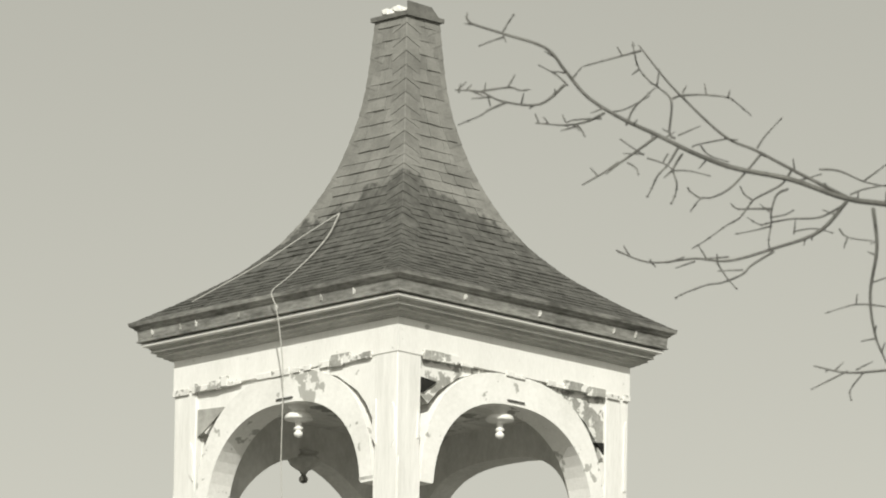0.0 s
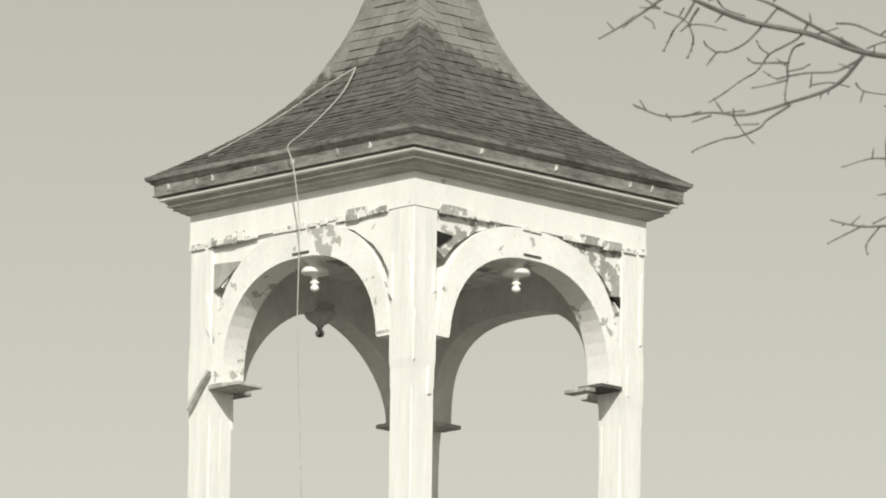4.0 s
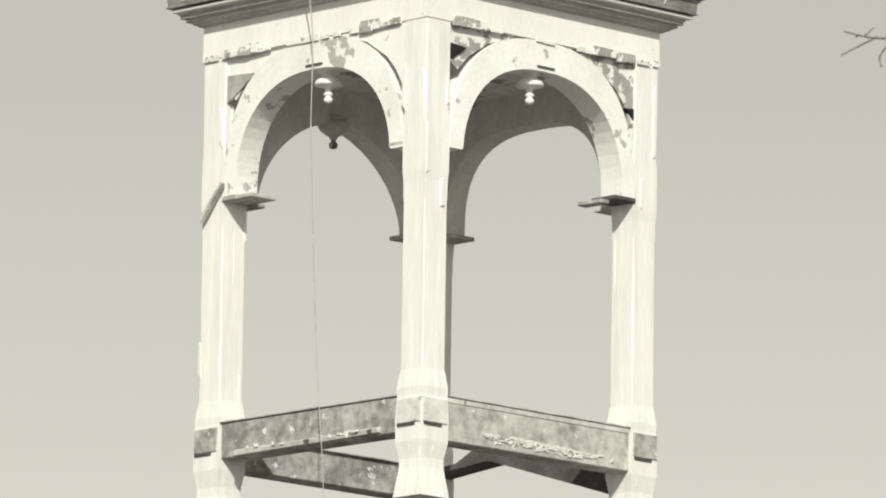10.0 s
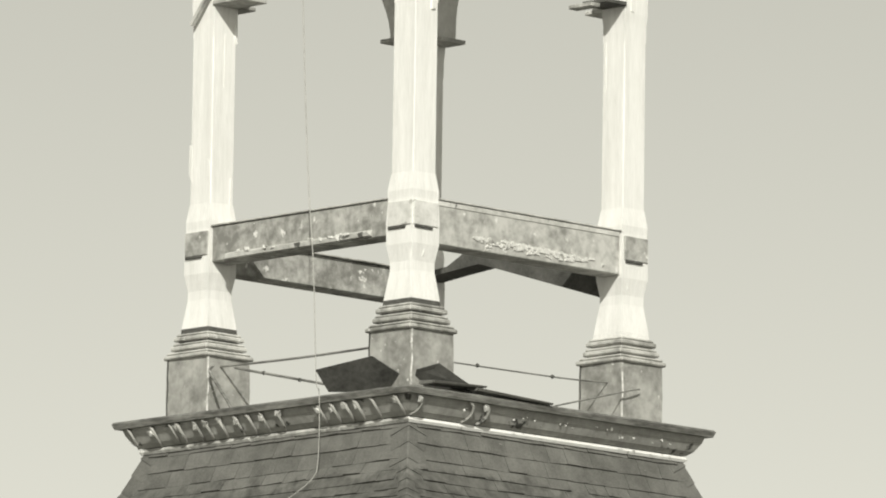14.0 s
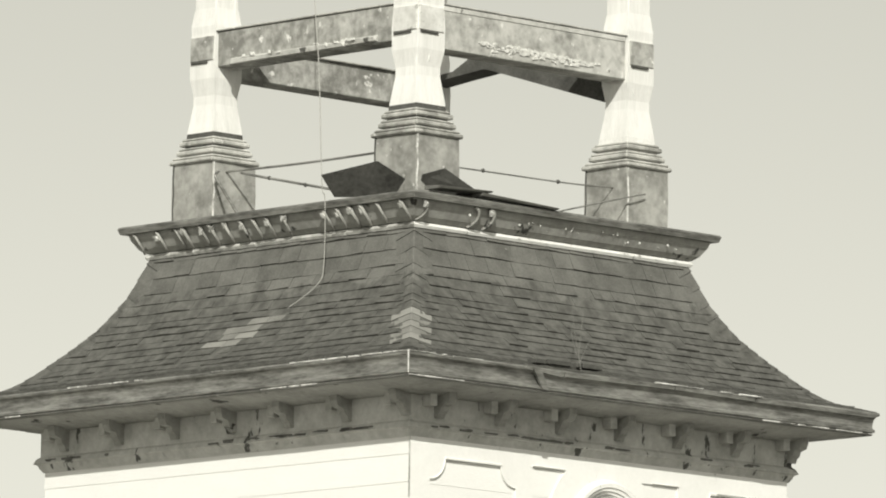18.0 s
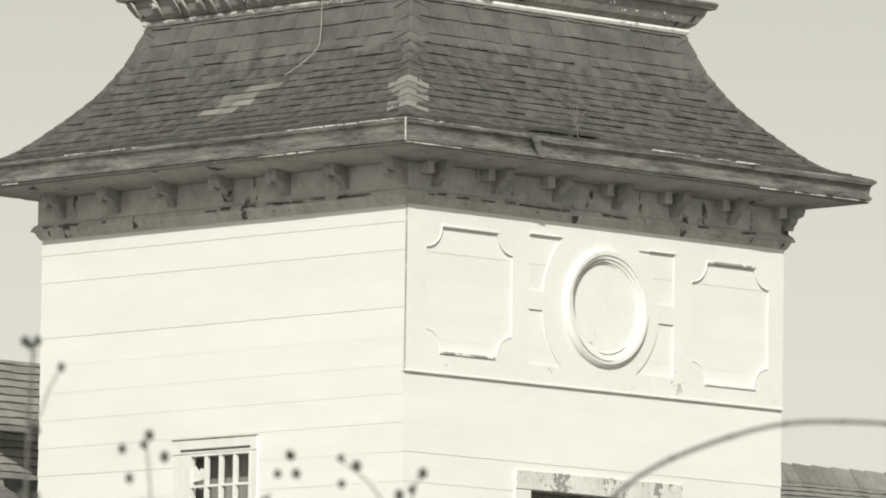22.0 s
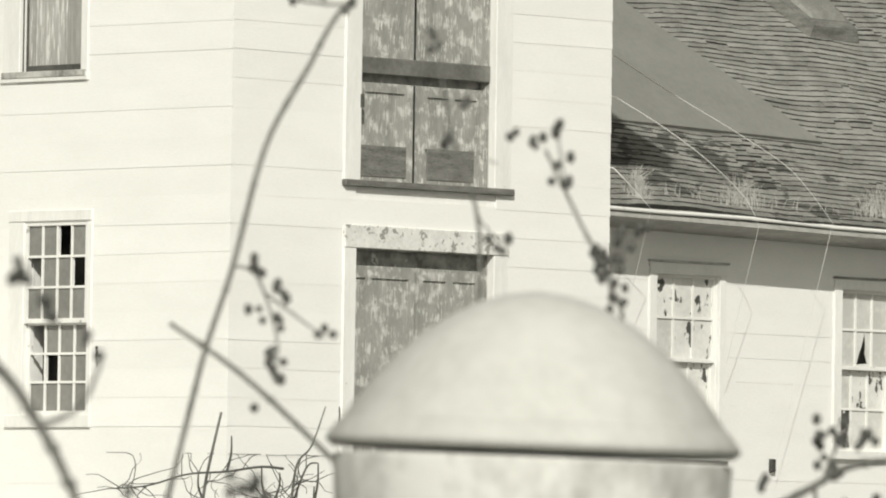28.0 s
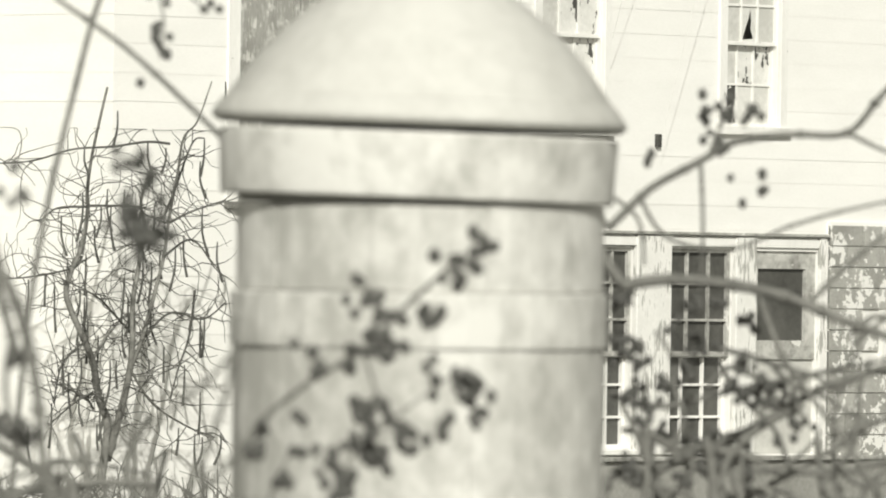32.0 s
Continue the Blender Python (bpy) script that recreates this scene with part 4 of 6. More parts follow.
    plate(bm, rect(x0, x1, z0, z1), [rect(x0 + f, x1 - f, z0 + f, z1 - f)], y - 0.02, y + 0.02)
    bm.transform(turn(k))
    fr = part("sash", bm, WORN, parent, "white sash with flaking paint")
    gx, gz = (x1 - x0 - 2 * f) / cols, (z1 - z0 - 2 * f) / rows
    for i in range(1, cols):
        bm = bmesh.new()
        x = x0 + f + i * gx + rng.uniform(-0.004, 0.004)
        box(bm, x - upright / 2, x + upright / 2, y - 0.014, y + 0.014, z0 + f, z1 - f)
        bm.transform(turn(k))
        part("glazing_bar", bm, WHITE, fr)
    for j in range(1, rows):
        bm = bmesh.new()
        z = z0 + f + j * gz + rng.uniform(-0.003, 0.003)
        box(bm, x0 + f, x1 - f, y - 0.016, y + 0.010, z - mid / 2, z + mid / 2)
        bm.transform(turn(k))
        part("glazing_bar", bm, WHITE, fr)
    for i in range(cols):
        for j in range(rows):
            if (i, j) in missing:
                continue
            bm = bmesh.new()
            box(bm, x0 + f + i * gx, x0 + f + (i + 1) * gx, y - 0.002, y + 0.002, z0 + f + j * gz, z0 + f + (j + 1) * gz)
            bm.transform(turn(k))
            part("pane", bm, pane_mat, fr)
    return fr


def stops(k, hole, y0=-A + 0.08, y1=-A + 0.155):
    """The thin inner frame that an opening's sashes or leaves shut against."""
    a, b, c, d = hole
    bm = bmesh.new()
    plate(bm, rect(a, b, c, d), [rect(a + 0.012, b - 0.012, c + 0.012, d - 0.012)], y0, y1)
    bm.transform(turn(k))
    return bm


win = part("window", stops(1, (W1[0] - 0.12, W1[1], W1[2], W1[3])), WHITE, tower, "tall window with a glazed upper sash and boards below")
ca = casing(1, win, W1, TRIMS[1][0], 0.014, TRIM, "white window casing")


def on_w1(name, mat, x0, x1, y0, y1, z0, z1, label="", round_=0.003):
    """A piece of the upper window, with depths counted from the wall's face."""
    bm = bmesh.new()
    box(bm, x0, x1, -A + y0, -A + y1, z0, z1, round_)
    bm.transform(turn(1))
    part(name, bm, mat, win, label)


on_w1("weathered_sill", BEAM, -0.46, 0.455, -0.034, 0.10, 6.165, 6.212, "bare grey window sill")
# dark strip stands for the shadow along the boards' foot
on_w1("foot_rail", DARKWOOD, W1[0] - 0.1, W1[1], 0.06, 0.10, 6.212, 6.262)
on_w1("drip_strip", BEAM, -0.468, 0.464, -0.030, 0.0, 7.779, 7.788, "", 0.002)
# dark strip paints the shadow line under the head casing
on_w1("head_gap", DARKWOOD, -0.372, 0.392, -0.0245, 0.0, 7.690, 7.708, "dark strip standing for the shadow line over the sash", 0.001)
on_w1("jamb_strip", DARKWOOD, W1[0] - 0.01, W1[0] + 0.010, 0.018, 0.030, 6.21, 6.93, "", 0.002)
on_w1("jamb_strip", DARKWOOD, W1[0] - 0.02, W1[0] + 0.008, 0.060, 0.072, 6.21, 6.93, "", 0.002)
sash(1, win, W1[0], W1[1], 6.955, W1[3], 0.004 - A, 4, 3, DARKGLASS, {(i, j) for i in range(4) for j in range(3)}, rng, 0.022, 0.034)
for x0, x1, z0, z1, m, label in ((-0.40, 0.052, 6.19, 6.945, STREAKED, "board with long peeling streaks of pale paint"), (0.052, 0.405, 6.19, 6.945, STRIPPED, "greyer board with its paint mostly gone"),
                                 (-0.40, -0.03, 6.945, 7.69, GREYBOARD, ""), (-0.03, 0.19, 6.945, 7.69, GREYBOARD, ""), (0.19, 0.405, 6.945, 7.69, GREYBOARD, "")):
    on_w1("board", m, x0, x1 - 0.003, 0.158, 0.18, z0, z1, label)
on_w1("meeting_rail", BEAM, W1[0] - 0.055, W1[1], -0.022, 0.05, 6.938, 6.972, "bare grey meeting rail")
bm = bmesh.new()
plate(bm, [(-0.27, 7.46), (-0.135, 7.48), (-0.135, 7.555), (-0.17, 7.565), (-0.19, 7.545), (-0.23, 7.58), (-0.27, 7.57)], [], -A + 0.004, -A + 0.008)
bm.transform(turn(1))
part("glass_shard", bm, PLASTER, win, "broken piece of glass in the first pane")

win = part("window", stops(1, W2), WHITE, tower, "tall many-paned window with several panes missing")
casing(1, win, W2, TRIMS[1][1], 0.014, TRIM, "white window casing")
sash(1, win, W2[0], W2[1], 4.335, W2[3], -A + 0.016, 4, 3, GLASSY, {(2, 2), (3, 1), (0, 1)}, rng)
sash(1, win, W2[0], W2[1], W2[2], 4.355, -A + 0.055, 4, 3, GLASSY, {(0, 1), (1, 1), (0, 2)}, rng)
bm = bmesh.new()
tube(bm, [turn(1) @ Vector((x, y, z)) for x, y, z in ((0.58, -1.99, 4.15), (0.70, -2.09, 4.15), (0.70, -2.09, 4.09), (0.58, -1.99, 4.09))], 0.008, 0.008, 5)
part("shutter_hook", bm, DARKWOOD, win, "small iron bracket beside the window")


def leaf(k, parent, x0, x1, z0, z1, y, panels, arched, rng):
    """A door leaf: stiles and rails with sunk panels, round-headed if arched."""
    holes = []
    for a, b, c, d in panels:
        if arched:
            r = (b - a) / 2
            holes.append([(a, c), (b, c)] + [((a + b) / 2 + r * math.cos(t), d - r + r * math.sin(t)) for t in [math.pi * i / 10 for i in range(11)]])
        else:
            holes.append(rect(a, b, c, d))
    bm = bmesh.new()
    plate(bm, rect(x0, x1, z0, z1), holes, y - 0.02, y + 0.012)
    bm.transform(turn(k))
    lf = part("door_leaf", bm, DOOR, parent, "grey door leaf with long flakes of pale paint")
    for a, b, c, d in panels:
        bm = bmesh.new()
        box(bm, a - 0.01, b + 0.01, y - 0.004, y + 0.015, c - 0.01, d + 0.01, 0.003)
        bm.transform(turn(k))
        part("door_panel", bm, DOOR, lf)
    return lf


hatch = part("loft_door", stops(0, D1), DOOR, tower, "two-part loft doors with peeling grey paint in a white frame")
ca = casing(0, hatch, D1, TRIMS[0][0], 0.018, TRIM, "white head casing, its paint peeled at the edges")
ca[2].data.materials[0] = HEADBOARD
y = -A + 0.12
xm = -0.02
leaf(0, hatch, D1[0], xm - 0.012, 6.30, 7.33, y, [(-0.585, -0.365, 6.42, 7.27), (-0.305, -0.085, 6.42, 7.27)], True, rng)
leaf(0, hatch, xm + 0.016, D1[1], 6.30, 7.33, y + 0.012, [(0.15, 0.375, 6.42, 7.27), (0.43, 0.65, 6.42, 7.27)], True, rng)
leaf(0, hatch, D1[0], xm - 0.012, 5.42, 6.15, y, [(-0.54, -0.12, 5.72, 6.08), (-0.56, -0.12, 5.45, 5.68)], False, rng)
leaf(0, hatch, xm + 0.016, D1[1], 5.42, 6.15, y, [(0.12, 0.35, 5.74, 6.07), (0.41, 0.65, 5.74, 6.07), (0.10, 0.60, 5.45, 5.68)], False, rng)
bm = bmesh.new()
box(bm, D1[0], D1[1] + 0.005, y - 0.075, y - 0.03, 6.21, 6.335, 0.006)
bm.transform(turn(0))
part("lock_rail", bm, METAL, hatch, "dark grey rail across the doors")
for a, b in ((-0.58, -0.10), (0.12, 0.62)):
    bm = bmesh.new()
    box(bm, a, b, y - 0.027, y - 0.014, 5.45, 5.685, 0.004)
    bm.transform(turn(0))
    part("patch_board", bm, FOOTBOARD, hatch, "bare grey board nailed at the foot")
# black strips fill the slit between the leaves with painted shade
for z0, z1 in ((6.34, 7.33), (5.42, 6.15)):
    bm = bmesh.new()
    box(bm, -0.034, -0.002, y - 0.012, y + 0.03, z0, z1)
    bm.transform(turn(0))
    part("leaf_gap", bm, BLACK_SHADE, hatch, "black strip standing for the shade between the two leaves")
bm = bmesh.new()
box(bm, D1[0] - 0.012, D1[0] + 0.02, -A - 0.032, -A + 0.03, 5.95, 6.05, 0.003)
bm.transform(turn(0))
part("hinge", bm, DARKWOOD, hatch)

hatch = part("loft_door", stops(0, D2), DOOR, tower, "tall double doors with flaking grey paint under a white head board")
ca = casing(0, hatch, D2, TRIMS[0][1], 0.018, TRIM, "white head board with chipped paint")
ca[2].data.materials[0] = HEADBOARD
xm = 0.02
leaf(0, hatch, D2[0], xm - 0.012, 2.86, 4.79, y, [(-0.69, -0.50, 3.1, 4.70), (-0.44, -0.05, 3.1, 4.70)], False, rng)
leaf(0, hatch, xm + 0.014, D2[1], 2.86, 4.79, y, [(0.10, 0.35, 3.1, 4.70), (0.42, 0.66, 3.1, 4.70)], False, rng)

# ---- panelled band with the round medallion ----


def scalloped(x0, x1, z0, z1, r, n=7):
    out = []
    for cx, cz, a in ((x0, z0, 90), (x1, z0, 180), (x1, z1, 270), (x0, z1, 0)):
        out += [(cx + r * math.cos(radians(a - 90 * i / (n - 1))), cz + r * math.sin(radians(a - 90 * i / (n - 1)))) for i in range(n)]
    return out


MX, MZ = 0.06, 8.80


def side_hole(edge, z0, z1, r):
    s = -1 if edge < MX else 1
    arc = [(MX + s * math.sqrt(max(r * r - (z - MZ) ** 2, 0.0)), z) for z in [z0 + (z1 - z0) * i / 8 for i in range(9)]]
    return [(edge, z0)] + arc + [(edge, z1)]


bm = bmesh.new()
plate(bm, rect(-2.0, 1.995, 8.185, 9.41), [scalloped(-1.80, -0.915, 8.345, 9.262, 0.15), scalloped(0.995, 1.83, 8.32, 9.232, 0.15),
      side_hole(-0.74, 8.87, 9.285, 0.66), side_hole(-0.74, 8.32, 8.73, 0.66), side_hole(0.80, 8.87, 9.26, 0.58), side_hole(0.80, 8.33, 8.73, 0.58)], -A - 0.017, -A - 0.006)
panel = part("panelled_band", bm, CHIPPED, tower, "white panelled band with scalloped corners")
for x0, x1, z0, z1 in ((-1.65, -1.065, 9.258, 9.276), (-1.66, -1.09, 8.322, 8.342), (1.145, 1.68, 9.228, 9.248), (1.135, 1.69, 8.30, 8.318), (-0.74, -0.41, 9.285, 9.297), (0.52, 0.81, 9.262, 9.272)):
    bm = bmesh.new()
    box(bm, x0, x1, -A - 0.030, -A - 0.014, z0, z1, 0.003)
    part("panel_moulding", bm, PEELED if x0 in (-1.66, 1.145) else WORN, panel, "chipped strip of panel moulding")
for cx, cz in ((-1.80, 9.262), (-0.915, 9.262), (-1.80, 8.345), (-0.915, 8.345), (0.995, 9.232), (1.83, 9.232), (0.995, 8.32), (1.83, 8.32)):
    bm = bmesh.new()
    mx = -1.3575 if cx < 0 else 1.4125
    sx, sz = (1 if cx < mx else -1), (1 if cz < 8.8 else -1)
    tube(bm, [(cx + sx * 0.154 * math.cos(t), -A - 0.017, cz + sz * 0.154 * math.sin(t)) for t in [math.pi / 2 * i / 8 for i in range(9)]], 0.007, 0.007, 6)
    part("corner_moulding", bm, WHITE, panel)
bm = bmesh.new()
lathe(bm, [(0.001, 0.003), (0.318, 0.003), (0.321, 0.014), (0.338, 0.016), (0.342, 0.026), (0.362, 0.028), (0.366, 0.040), (0.388, 0.042), (0.394, 0.054), (0.424, 0.055), (0.442, 0.038), (0.452, 0.018), (0.455, 0.0), (0.001, 0.0)], 96, (MX, -A - 0.004, MZ), "Y")
med = part("medallion", bm, CHIPPED, panel, "round moulded medallion")
# grey arcs paint the rim's shade along its steps
for r0, r1, up, a0, a1 in ((0.3225, 0.337, 0.016, 70, 200), (0.343, 0.361, 0.028, 85, 195), (0.367, 0.386, 0.042, 95, 178), (0.343, 0.360, 0.028, 255, 310), (0.396, 0.412, 0.0565, 215, 280)):
    vs, fs = [], []
    for i in range(25):
        t = i / 24
        a = radians(a0 + (a1 - a0) * t)
        slim = min(1.0, 5 * t, 5 * (1 - t)) * (0.75 + 0.25 * noise.noise(Vector((i * 0.6, r0 * 40, 0))))
        for r in (r0, r0 + (r1 - r0) * max(slim, 0.04)):
            vs.append((MX + r * math.cos(a), -A - 0.004 - up - 0.0015, MZ + r * math.sin(a)))
        if i:
            fs.append((2 * i - 2, 2 * i - 1, 2 * i + 1, 2 * i))
    quick("bare_wood_arc", vs, fs, RIM_SHADE, med)
bm = bmesh.new()
box(bm, -2.012, 2.012, -A - 0.026, -A + 0.01, 8.170, 8.186, 0.003)
part("band_ledge", bm, WORN, panel)
bm = bmesh.new()
box(bm, -2.009, -2.002, -A - 0.018, -A - 0.008, 8.19, 9.40)
part("corner_joint", bm, BEAM, panel)

# boards added close behind the openings to lighten their black gaps
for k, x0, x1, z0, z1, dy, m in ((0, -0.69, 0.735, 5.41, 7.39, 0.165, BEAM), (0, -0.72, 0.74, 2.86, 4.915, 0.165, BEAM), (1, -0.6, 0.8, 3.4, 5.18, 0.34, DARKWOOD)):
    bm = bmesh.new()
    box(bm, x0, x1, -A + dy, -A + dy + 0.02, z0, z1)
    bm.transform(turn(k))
    part("inner_board", bm, m, tower, "added backing that lifts the black inside the opening")

# ---- ground ----
bm = bmesh.new()
bmesh.ops.create_grid(bm, x_segments=40, y_segments=40, size=1500)
ground = part("ground", bm, GRASS)
tagged(ground, "dry winter grass and weeds reaching the horizon", "ground", kind="structure")

# ---- long wing beside the tower ----
annex = thing("farm_wing", "long white clapboard wing with a sagging wavy shingle roof", "building", (7.5, 1, 0))
AY, AX0, AX1 = -1.6, -1.95, 13.0
EAVE_Y, EAVE_Z, RIDGE_Y = -1.95, 5.34, 0.75
OUT = Vector((-0.13, -0.13, -0.0085))
# set back and enlarged about EYE, fitted to the camera's view and tower's shadow
BACK = Matrix.Translation(EYE) @ Matrix.Diagonal((1.080, 1.080, 1.080, 1)) @ Matrix.Translation(-EYE)
RX0 = AX0 + 0.2
X1, X2 = (2.95, 3.67, 3.50, 4.87), (5.09, 5.73, 3.54, 4.82)
X3 = (7.15, 7.80, 3.50, 4.80)
LW = [(3.42, 4.06), (4.47, 5.22)]
holes = [rect(h[0] - 0.01, h[1] + 0.01, h[2] - 0.01, h[3] + 0.01) for h in (X1, X2, X3)] + [rect(a - 0.01, b + 0.01, 0.98, 2.59) for a, b in LW] + [rect(5.47, 6.22, 0.95, 2.56)]
bm = bmesh.new()
plate(bm, rect(AX0, AX1, 0.0, 5.32), holes, AY, AY + 0.18)
awall = part("wall", bm, FARMWHITE, annex, "white painted wall in strong sun")
bm = bmesh.new()
box(bm, AX0, AX1, 4.6, 4.78, 0, 5.32)
box(bm, AX1 - 0.18, AX1, AY + 0.18, 4.6, 0, 5.32)
part("rear_wall", bm, WHITE, annex)
atrims = [(2.87, 3.74, 3.43, 4.955), (5.0, 5.81, 3.475, 4.90), (7.06, 7.9, 3.43, 4.9)]
clap_trims = [(h[0] - 0.03, h[1] + 0.03, h[2] - 0.02, h[3] + 0.02) for h in (X1, X2, X3)] + [(3.30, 6.31, -1.0, 2.70)]
i = 0
z = 2.72
while z < 5.3:
    runs = [(AX0, AX1)]
    for a, b, c, d in clap_trims:
        if z < d and z + 0.19 > c:
            runs = [r for l, h in runs for r in ((l, min(h, a)), (max(l, b), h)) if r[1] - r[0] > 0.02]
    for l, h in runs:
        o = 0.0042 + rng.uniform(-0.0015, 0.0015)
        d0, d1 = rng.uniform(-0.004, 0.004), rng.uniform(-0.004, 0.004)
        quick("clapboard", [(l, AY - o, z + d0), (h, AY - o, z + d1), (h, AY + 0.01, z + d1), (l, AY + 0.01, z + d0), (l, AY - 0.002, z + 0.2 + d0), (h, AY - 0.002, z + 0.2 + d1), (h, AY + 0.01, z + 0.2), (l, AY + 0.01, z + 0.2)], BLOCK, FARMWHITE, awall)
    z += 0.19


def drop(x):
    """How far the eaves drop along the wing, set to fit the camera's view."""
    return -0.018 * (x - 2.4)


def on_roof(x, y, up=0.0):
    return OUT + Vector((x, y - up * 0.7, EAVE_Z + (y - EAVE_Y) + drop(x) * (1 - (y - EAVE_Y) / 2.8) + up * 0.7))


bm = bmesh.new()
solid(bm, [[on_roof(x, EAVE_Y, -0.02), on_roof(x, RIDGE_Y, -0.02), Vector((x, 4.9, 5.2)), Vector((x, 4.9, 5.1)), Vector((x, RIDGE_Y - 0.2, 7.85)), on_roof(x, EAVE_Y + 0.02, -0.12)]
           for x in [RX0 + (AX1 - RX0) * i / 16 for i in range(17)]])
aroof = part("roof", bm, ROOF2, annex, "wavy weathered wood shingle roof")
step, y, n = 0.041, EAVE_Y, 0
noise_off = Vector((3.1, 7.7, 1.3))
while y < RIDGE_Y:
    # each course is a row of narrow shingles that slip, cup and split
    vs, fs, dark = [], [], []
    x = RX0 + 0.02 - 0.1 * rng.random()
    while x < 8.6:
        w = rng.uniform(0.07, 0.17)
        slip, cup = rng.gauss(0, 0.0014), rng.uniform(0.019, 0.027)
        lost = noise.noise(Vector((x * 1.6, y * 5.0, 4.0))) > 0.56 or rng.random() < 0.006
        b = len(vs)
        for xx, warp in ((x, rng.gauss(0, 0.0012)), (x + w, rng.gauss(0, 0.0012))):
            wave = 0.052 * noise.noise(Vector((xx * 0.9, y * 0.9, 0)) + noise_off) + 0.010 * noise.noise(Vector((xx * 3.2, y * 2.0, 2)))
            swell = 0.012 * noise.noise(Vector((xx * 1.7, y * 2.4, 6)))
            low = y + wave + slip + warp + (0.020 if lost else 0.0)
            vs += [on_roof(xx, low, cup + swell), on_roof(xx, low, -0.015), on_roof(xx, min(y + wave + step + 0.03, RIDGE_Y + 0.02), 0.003 + swell)]
        dark += [False, True, False, False]
        fs += [(b, b + 3, b + 5, b + 2), (b + 1, b + 4, b + 3, b), (b + 3, b + 4, b + 5), (b, b + 2, b + 1)]
        x += w
    ob = quick("shingle_course", vs, fs, ROOF_LOW if y < -1.30 else ROOF2, aroof)
    ob.data.materials.append(ENDSHADE)
    for p, d in zip(ob.data.polygons, dark):
        p.material_index = int(d)
    y += step
    n += 1
x = AX0
while x < 11.4:
    w = rng.uniform(0.16, 0.26)
    bm = bmesh.new()
    p0, p1 = on_roof(x, RIDGE_Y - 0.11, 0.035), on_roof(x + w, RIDGE_Y - 0.11, 0.025)
    q = Vector((0, 0, 0.025))
    solid(bm, [[p0, p1, on_roof(x + w, RIDGE_Y + 0.02, 0.05), on_roof(x, RIDGE_Y + 0.02, 0.065)], [p0 - q, p1 - q, on_roof(x + w, RIDGE_Y + 0.02, 0.02), on_roof(x, RIDGE_Y + 0.02, 0.02)]])
    part("ridge_shingle", bm, ROOF2, aroof)
    x += w
# smooth sheet in the outline of the mansard's shadow, its shade in the colour
bm = bmesh.new()
solid(bm, [[on_roof(x, y, 0.045) for x, y in ((2.03, 0.75), (2.85, 0.75), (3.92, -0.20), (5.15, -1.29), (3.3, -1.265), (2.03, -1.25))],
           [on_roof(x, y, 0.01) for x, y in ((2.03, 0.75), (2.85, 0.75), (3.92, -0.20), (5.15, -1.29), (3.3, -1.265), (2.03, -1.25))]])
part("felt_patch", bm, ROOF_SHADOW, annex, "smooth grey sheet standing for the tower's shadow on the roof")
bm = bmesh.new()
solid(bm, [[on_roof(5.40, 0.42, 0.02), on_roof(6.0, -0.38, 0.02), on_roof(6.6, -0.38, 0.02), on_roof(6.35, 0.42, 0.02)], [on_roof(5.44, 0.40, 0.11), on_roof(6.02, -0.34, 0.11), on_roof(6.55, -0.34, 0.11), on_roof(6.31, 0.40, 0.11)]])
part("roof_hatch", bm, FOOTBOARD, annex, "weathered wooden hatch lying on the slope")
bm = bmesh.new()
solid(bm, [[on_roof(5.54, 0.36, 0.112), on_roof(6.06, -0.28, 0.112), on_roof(6.48, -0.28, 0.112), on_roof(6.25, 0.36, 0.112)], [on_roof(5.58, 0.34, 0.135), on_roof(6.08, -0.25, 0.135), on_roof(6.45, -0.25, 0.135), on_roof(6.22, 0.34, 0.135)]])
part("hatch_cover", bm, ROOF2, annex, "bare grey boards of the hatch")

# eaves of the wing
bm = bmesh.new()
solid(bm, [[(x, AY + 0.01, 5.20 + drop(x)), (x, EAVE_Y - 0.12, 5.255 + drop(x)), (x, EAVE_Y - 0.12, 5.29 + drop(x)), (x, AY + 0.01, 5.42 + drop(x))] for x in (AX0 + 0.01, AX1)])
part("eaves_box", bm, CORNICE, annex, "grey boxed eaves with loose splinters")
for dz, r, m in ((0.0, 0.017, WHITE), (-0.05, 0.010, WORN)):
    bm = bmesh.new()
    tube(bm, [OUT + Vector((AX0 + 0.07 + i * 0.5, EAVE_Y + (0.0 if dz == 0 else 0.02), 5.325 + dz + drop(AX0 + i * 0.5) + 0.006 * math.sin(i * 1.3))) for i in range(30)], r, r, 8)
    part("gutter_edge", bm, m, annex, "white half-round gutter edge", True)

def farm_window(hole, trim, rows, missing, label, flaky=()):
    a, b, c, d = hole
    l, r, lo, hi = trim
    bm = bmesh.new()
    plate(bm, rect(a, b, c, d), [rect(a + 0.01, b - 0.01, c + 0.01, d - 0.01)], AY + 0.02, AY + 0.13)
    w = part("window", bm, WHITE, annex, label)
    # the grey strip over the head paints its dark shadow outline
    for name, x0, x1, z0, z1, f, m in (("side_casing", l, a + 0.004, c, d, 0.02, WORN), ("side_casing", b - 0.004, r, c, d, 0.02, WORN), ("head_casing", l, r, d - 0.004, hi, 0.028, WORN), ("drip_cap", l - 0.012, r + 0.012, hi, hi + 0.018, 0.045, BEAM), ("sill", l - 0.02, r + 0.02, lo, c + 0.004, 0.05, WORN)):
        bm = bmesh.new()
        box(bm, x0, x1, AY - f, AY + 0.06, z0, z1, 0.004)
        part(name, bm, m, w)
    mz = (c + d) / 2 + 0.02
    for z0, z1, yy in ((mz - 0.012, d, AY + 0.05), (c, mz + 0.012, AY + 0.09)):
        cols, f = 3, 0.03
